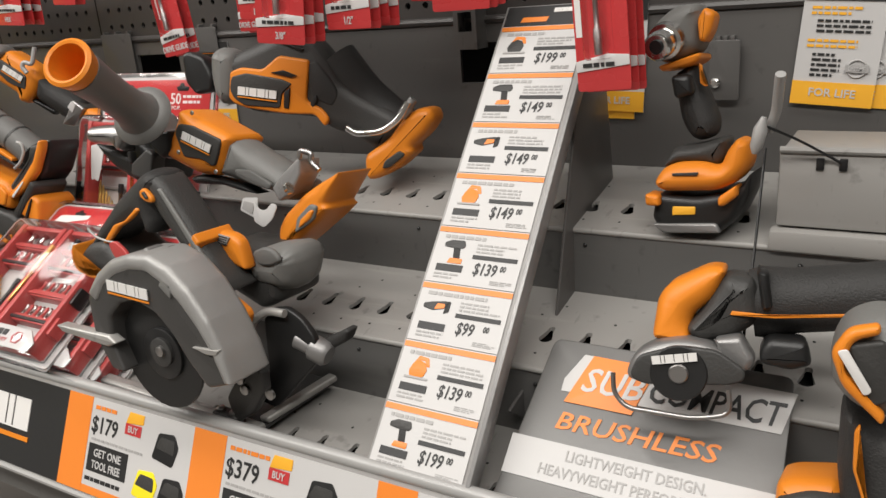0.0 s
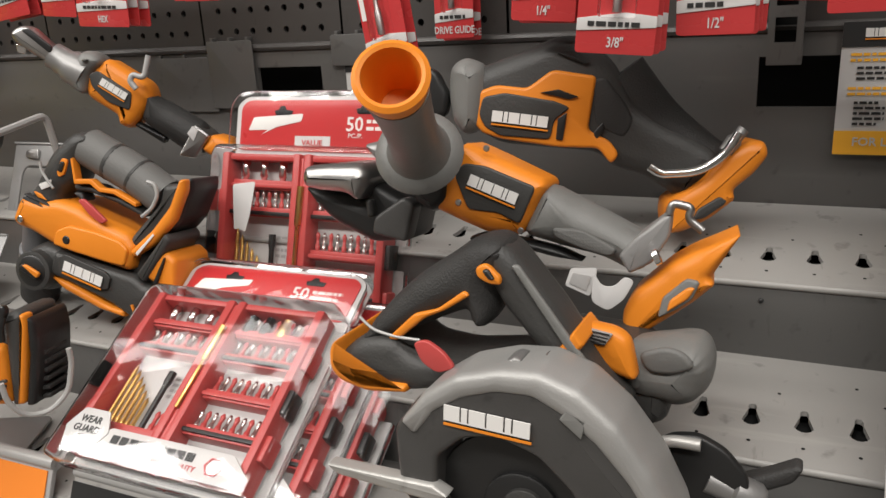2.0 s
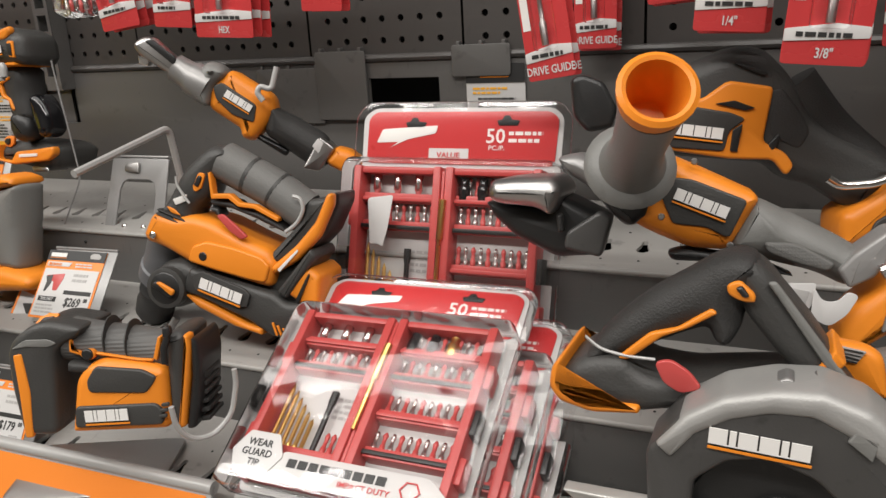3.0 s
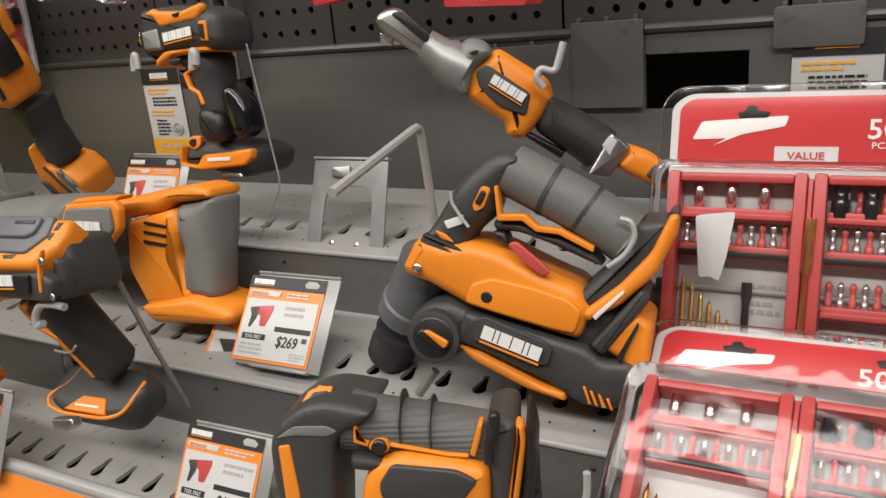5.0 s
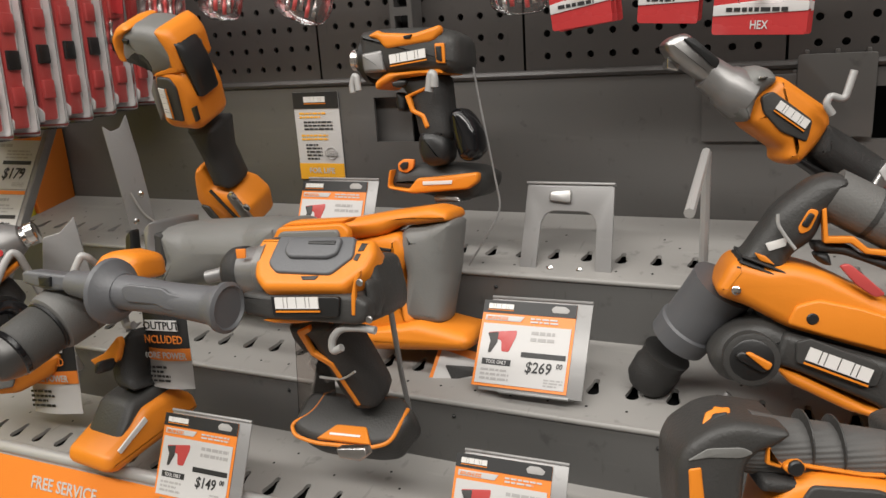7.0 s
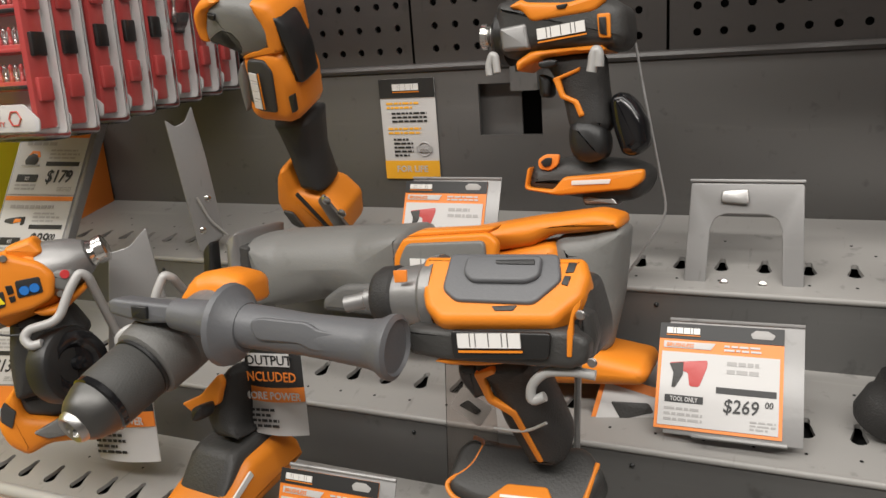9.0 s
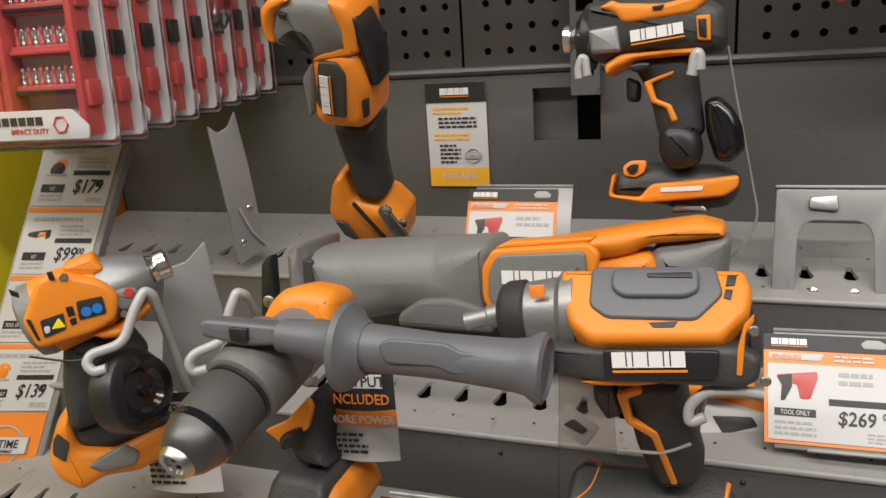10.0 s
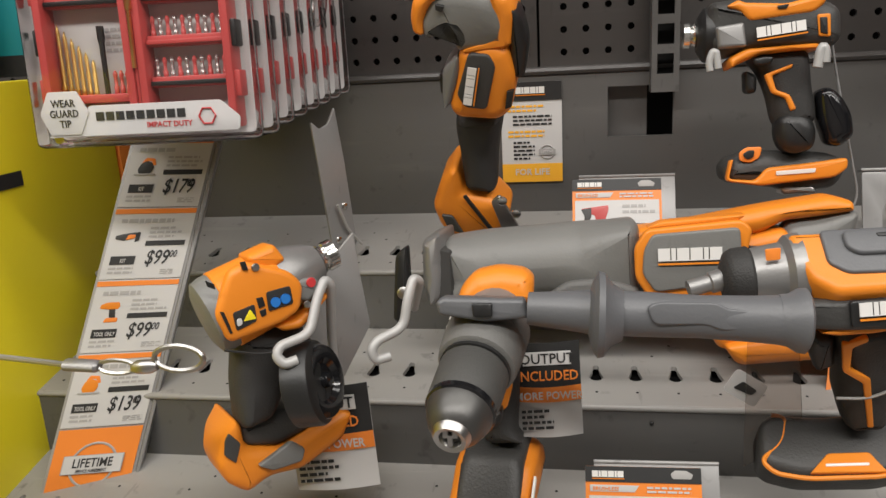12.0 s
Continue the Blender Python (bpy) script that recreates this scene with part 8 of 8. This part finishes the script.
# ---- brackets, posts and panels ----
def arch_bracket():
    b = thing("arch_bracket", facing((-1.311, 0.966, 1.180), (1, 0, 0), (0, -0.93, 0.36)), "empty grey steel bracket with an arched opening", "bracket", "steel holders")
    part("frame", prism(mm([(-2, 0), (16, 0), (18, 52), (22, 62), (30, 66), (66, 66), (74, 62), (78, 52), (80, 0), (97, 0), (94, 94), (0, 94)]), 0.003, 0.003, 0.0008), HOLDER, b)
    part("top_fold", box(-0.001, 0.095, -0.004, 0.006, 0.094, 0.097, 0.001), HOLDER, b)
    part("foot", box(0.014, 0.082, -0.001, 0.03, -0.002, 0.0005, 0.0006), HOLDER, b)
    part("spring_clip", prism(mm([(26, 76), (50, 74), (49, 88), (27, 86)]), 0.004, 0.003, 0.001, -0.004), STEEL, b, "sprung steel clip")
    for x in (0.032, 0.064):
        part("rivet", lathe((x, -0.003, 0.004), (x, 1, 0.004), [(0, 0.002), (0.001, 0.0035), (0.003, 0.0035)], 10), CHROME, b)


arch_bracket()


def slotted_post(x, z0):
    post = thing("slotted_post", pose(x, 1.085, z0), "grey slotted steel shelving upright", "upright", "slotted uprights")
    holes = [(0.006, 0.024, 0.02 + i * 0.032, 0.042 + i * 0.032) for i in range(16)]
    xs, zs = [0, 0.006, 0.024, 0.03], sorted({0, 0.56, *[h[2] for h in holes], *[h[3] for h in holes]})
    bm = bmesh.new()
    for a, b in zip(xs, xs[1:]):
        for c, d in zip(zs, zs[1:]):
            if any(h[0] <= (a + b) / 2 <= h[1] and h[2] <= (c + d) / 2 <= h[3] for h in holes):
                continue
            bmesh.ops.create_cube(bm, size=1, matrix=Matrix.Translation(((a + b) / 2, 0, (c + d) / 2)) @ Matrix.Diagonal((b - a, 0.003, d - c, 1)))
    bmesh.ops.remove_doubles(bm, verts=bm.verts, dist=1e-5)
    link("face", bm, PANEL, post, "", False)
    part("web", box(0.0, 0.003, 0.002, 0.026, 0, 0.56), PANEL, post)
    part("web", box(0.027, 0.03, 0.002, 0.026, 0, 0.56), PANEL, post)
    # Added black strip paints the shade behind the post's slots.
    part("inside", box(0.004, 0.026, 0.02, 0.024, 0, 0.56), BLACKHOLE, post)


slotted_post(-1.509, 1.349)
slotted_post(-0.385, 1.345)


def back_plate(name, x0, x1, z0, z1, y, material, label, kind_of="panel"):
    p = thing(name, pose(0, 0, 0), label, kind_of, "loose panel plates")
    part("plate", prism([(x0, z0), (x1, z0), (x1, z1), (x0, z1)], 0.0016, 0.004, 0.0005, y), material, p)
    for sx in (x0 + 0.008, (x0 + x1) / 2, x1 - 0.008):
        part("tab", box(sx - 0.002, sx + 0.002, y, 1.112, z1 - 0.001, z1 + 0.004, 0.0006), material, p)


back_plate("hung_plate", -0.097, -0.067, 1.284, 1.344, 1.100, PANEL, "grey steel plate with a bolt on the back panel")
part("bolt", lathe((-0.090, 1.0930, 1.302), (-0.090, 2, 1.302), [(0, 0.003), (0.002, 0.005), (0.006, 0.005)], 12), CHROME, bpy.data.objects["hung_plate"])
back_plate("hung_plate", -1.052, -0.980, 1.303, 1.387, 1.102, PANEL, "grey steel plate hooked on the pegboard")
back_plate("hung_plate", -0.865, -0.793, 1.353, 1.389, 1.103, PANEL, "grey steel plate hooked on the pegboard")
back_plate("hung_plate", -1.145, -1.046, 1.298, 1.368, 1.1045, PANEL, "grey steel plate hooked on the pegboard")
tagged(link("recess_plate", box(-1.57, -1.51, 1.125, 1.128, 1.28, 1.37), PANEL), "grey plate recessed behind a cut-out", "panel", "", "structure")

cab = thing("grey_metal_box", pose(0, 0, 0), "pale grey folded steel box on the upper shelf", "box")
part("body", box(-0.006, 0.26, 0.955, 1.06, 1.198, 1.262, 0.002), SHELF, cab)
part("lid_edge", tube([(-0.006, 0.955, 1.264), (0.26, 0.955, 1.264)], 0.003, 8), SHELF, cab)
for x in (0.025, 0.042):
    part("slot", box(x - 0.003, x + 0.003, 0.953, 0.956, 1.248, 1.258, 0.0008), BLACK, cab)
part("base", box(-0.01, 0.3, 0.945, 1.06, 1.178, 1.196, 0.002), SHELF, cab)
pole = thing("wire_hook", pose(0, 0, 0), "white coated wire hook above a grey box", "wire hook", "wire stands")
part("arm", tube(bend([(-0.002, 0.90, 1.332), (-0.006, 0.92, 1.30), (-0.012, 0.925, 1.285)], 0.01), 0.004, 10), WIREM, pole)
part("ball", lathe((-0.02, 0.915, 1.268), (-0.014, 0.915, 1.298), [(0, 0.002), (0.006, 0.005), (0.02, 0.0055), (0.03, 0.002)], 12), WIREM, pole)
cord = thing("security_tether", pose(0, 0, 0), "thin black security cord hanging to the shelf", "cord", "security cords")
part("cord", tube(bend([(-0.012, 0.915, 1.29), (0.01, 0.94, 1.275), (0.04, 0.953, 1.255)], 0.02), 0.0012, 6), BLACK, cord)
cord = thing("security_tether", pose(0, 0, 0), "thin black security cord hanging to the shelf", "cord", "security cords")
part("cord", tube([(-0.014, 0.93, 1.27), (-0.013, 0.9, 1.2), (-0.012, 0.86, 1.13)], 0.0012, 6), BLACK, cord)
hook_r = thing("wire_stand", pose(0, 0, 0), "white coated wire stand beside a cut-off saw", "wire stand", "wire stands")
part("arm", tube(bend([(0.092, 0.80, 1.178), (0.088, 0.79, 1.14), (0.084, 0.785, 1.11)], 0.01), 0.0045, 10), WIREM, hook_r)
part("ball", lathe((0.078, 0.78, 1.088), (0.084, 0.78, 1.116), [(0, 0.003), (0.006, 0.007), (0.022, 0.007), (0.028, 0.003)], 12), WIREM, hook_r)

# ---- left end ----
tagged(link("end_panel", box(-2.155, -2.142, 0.30, 1.03, 0.85, 1.402, 0.002), YELLOW), "bright yellow end panel of the next bay", "panel", "", "structure")
tagged(link("end_panel_rear", box(-2.155, -2.140, 1.034, 1.106, 0.9, 1.33, 0.002), SIGNORANGE), "orange end panel beside the back wall", "panel", "", "structure")
mark = thing("panel_mark", facing((-2.1415, 0.80, 1.20), (0, 1, 0), (1, 0, 0)), "small black printed mark on a yellow panel", "print")
part("bar", plate(-0.02, 0.06, 0.1, 0.115, -0.0012, -0.0004), INK, mark)
for k in range(3):
    t = thing("teal_pack", pose(-2.235 + 0.045 * k, 0.90 + 0.03 * k, 1.405, 0, 0, 12), "teal carded accessory hanging from a hook", "accessory pack", "teal packs")
    part("card", prism([(-0.05, 0), (0.05, 0), (0.05, 0.2), (-0.05, 0.2)], 0.0015, 0.004, 0.0004), TEAL, t)
    part("foot_label", plate(-0.05, 0.05, 0.0, 0.022, -0.002, -0.0008), BLACK, t)
    lettering('12"', 0.02, 0.008, 0.007, PAPER, t, -0.0024)
    part("silver_strip", plate(-0.03, -0.02, 0.03, 0.19, -0.002, -0.0008), STEEL, t)

rope = thing("security_cable", pose(0, 0, 0), "taut steel security cable with clasp and spring hook", "cable")
part("cable", tube([(-2.12, 0.60, 1.232), (-1.994, 0.62, 1.218), (-1.942, 0.62, 1.213)], 0.0022, 8), STEEL, rope)
part("ferrule", lathe((-1.945, 0.62, 1.2132), (-1.918, 0.62, 1.2122), [(0, 0.004), (0.002, 0.006), (0.025, 0.006), (0.027, 0.004)], 12, 0.7), CASTING, rope)
part("eye", tube([(-1.905 + 0.014 * math.cos(a * math.pi / 8), 0.62, 1.212 + 0.005 * math.sin(a * math.pi / 8)) for a in range(16)], 0.0016, 6, True), STEEL, rope)
part("swivel", lathe((-1.893, 0.62, 1.212), (-1.874, 0.62, 1.2135), [(0, 0.003), (0.004, 0.005), (0.014, 0.005), (0.019, 0.003)], 10), STEEL, rope)
part("spring_hook", tube([(-1.858 + 0.018 * math.cos(a * math.pi / 10), 0.62, 1.219 + 0.009 * math.sin(a * math.pi / 10)) for a in range(20)], 0.002, 6, True), STEEL, rope)


def power_tag(place, w, label):
    """Curled hang tag: black top, orange band, white foot."""
    t = thing("hang_tag", place, label, "hang tag", "hang tags")
    h = 0.092

    def sheet(z0, z1, off):
        b = bmesh.new()
        n = 8
        rows = []
        for i in range(n + 1):
            x = w * i / n
            y = 0.006 * math.sin(math.pi * i / n) * -1 - off
            rows.append((b.verts.new((x, y, z0)), b.verts.new((x, y, z1)), b.verts.new((x, y + 0.0008, z0)), b.verts.new((x, y + 0.0008, z1))))
        for p, q in zip(rows, rows[1:]):
            b.faces.new((p[0], q[0], q[1], p[1]))
            b.faces.new((p[2], p[3], q[3], q[2]))
            b.faces.new((p[1], q[1], q[3], p[3]))
            b.faces.new((p[0], p[2], q[2], q[0]))
        return b

    part("paper", sheet(-h, 0, 0), PAPER, t)
    part("black_top", sheet(-h * 0.46, 0.0005, 0.0012), INK, t)
    part("orange_band", sheet(-h * 0.62, -h * 0.46, 0.0012), SIGNORANGE, t)
    part("white_patch", plate(w * 0.14, w * 0.86, -h * 0.22, -h * 0.08, -0.0085, -0.0078), PAPER, t)
    lettering("OUTPUT", w / 2, -h * 0.2, 0.0095, INK, t, -0.009, align="CENTER", squeeze=0.95)
    lettering("INCLUDED", w / 2, -h * 0.38, 0.0095, SIGNORANGE, t, -0.009, align="CENTER", squeeze=0.85)
    lettering("MORE POWER", w / 2, -h * 0.58, 0.0075, PAPER, t, -0.009, align="CENTER", squeeze=0.9)
    bars(t, w * 0.08, w * 0.56, -h * 0.92, -h * 0.68, 4, INK, -0.0072, seed=61)
    return t


power_tag(facing((-1.848, 0.765, 1.128), (1, 0.05, 0.09), (0, -0.98, 0.15)), 0.075, "white, black and orange hang tag below a driver")
power_tag(facing((-1.645, 0.755, 1.178), (1, 0.1, 0.03), (0.1, -0.98, 0.1)) @ Matrix.Scale(0.86, 4), 0.062, "white, black and orange hang tag beside a drill")
hole_label = thing("small_white_label", facing((-1.475, 0.79, 1.125), (0.8, 0, -0.5), (0, -1, 0.1)), "small white rounded label on the shelf edge", "label")
part("paper", prism(mm([(0, 0), (30, 0), (30, 22), (0, 22)]), 0.0008, 0.004, 0.0002), PAPER, hole_label)
part("print", prism(mm([(6, 6), (22, 8), (24, 14), (10, 15)]), 0.0006, 0.002, 0.0001, -0.0008), INK, hole_label)

# ---- lamp housings over the aisle ----
for lamp_x, lamp_y in ((-1.4, -0.9), (-1.4, 0.35)):
    h = thing("ceiling_light", pose(lamp_x, lamp_y, 3.33), "long white ceiling strip light over the aisle", "ceiling light", "ceiling lights")
    part("housing", box(-3.15, 3.15, -0.2, 0.2, 0.0, 0.06, 0.005), CEILM, h)
    for sx in (-2.2, 0.0, 2.2):
        part("rod", tube([(sx, 0, 0.06), (sx, 0, 0.87)], 0.006, 8), STEEL, h)
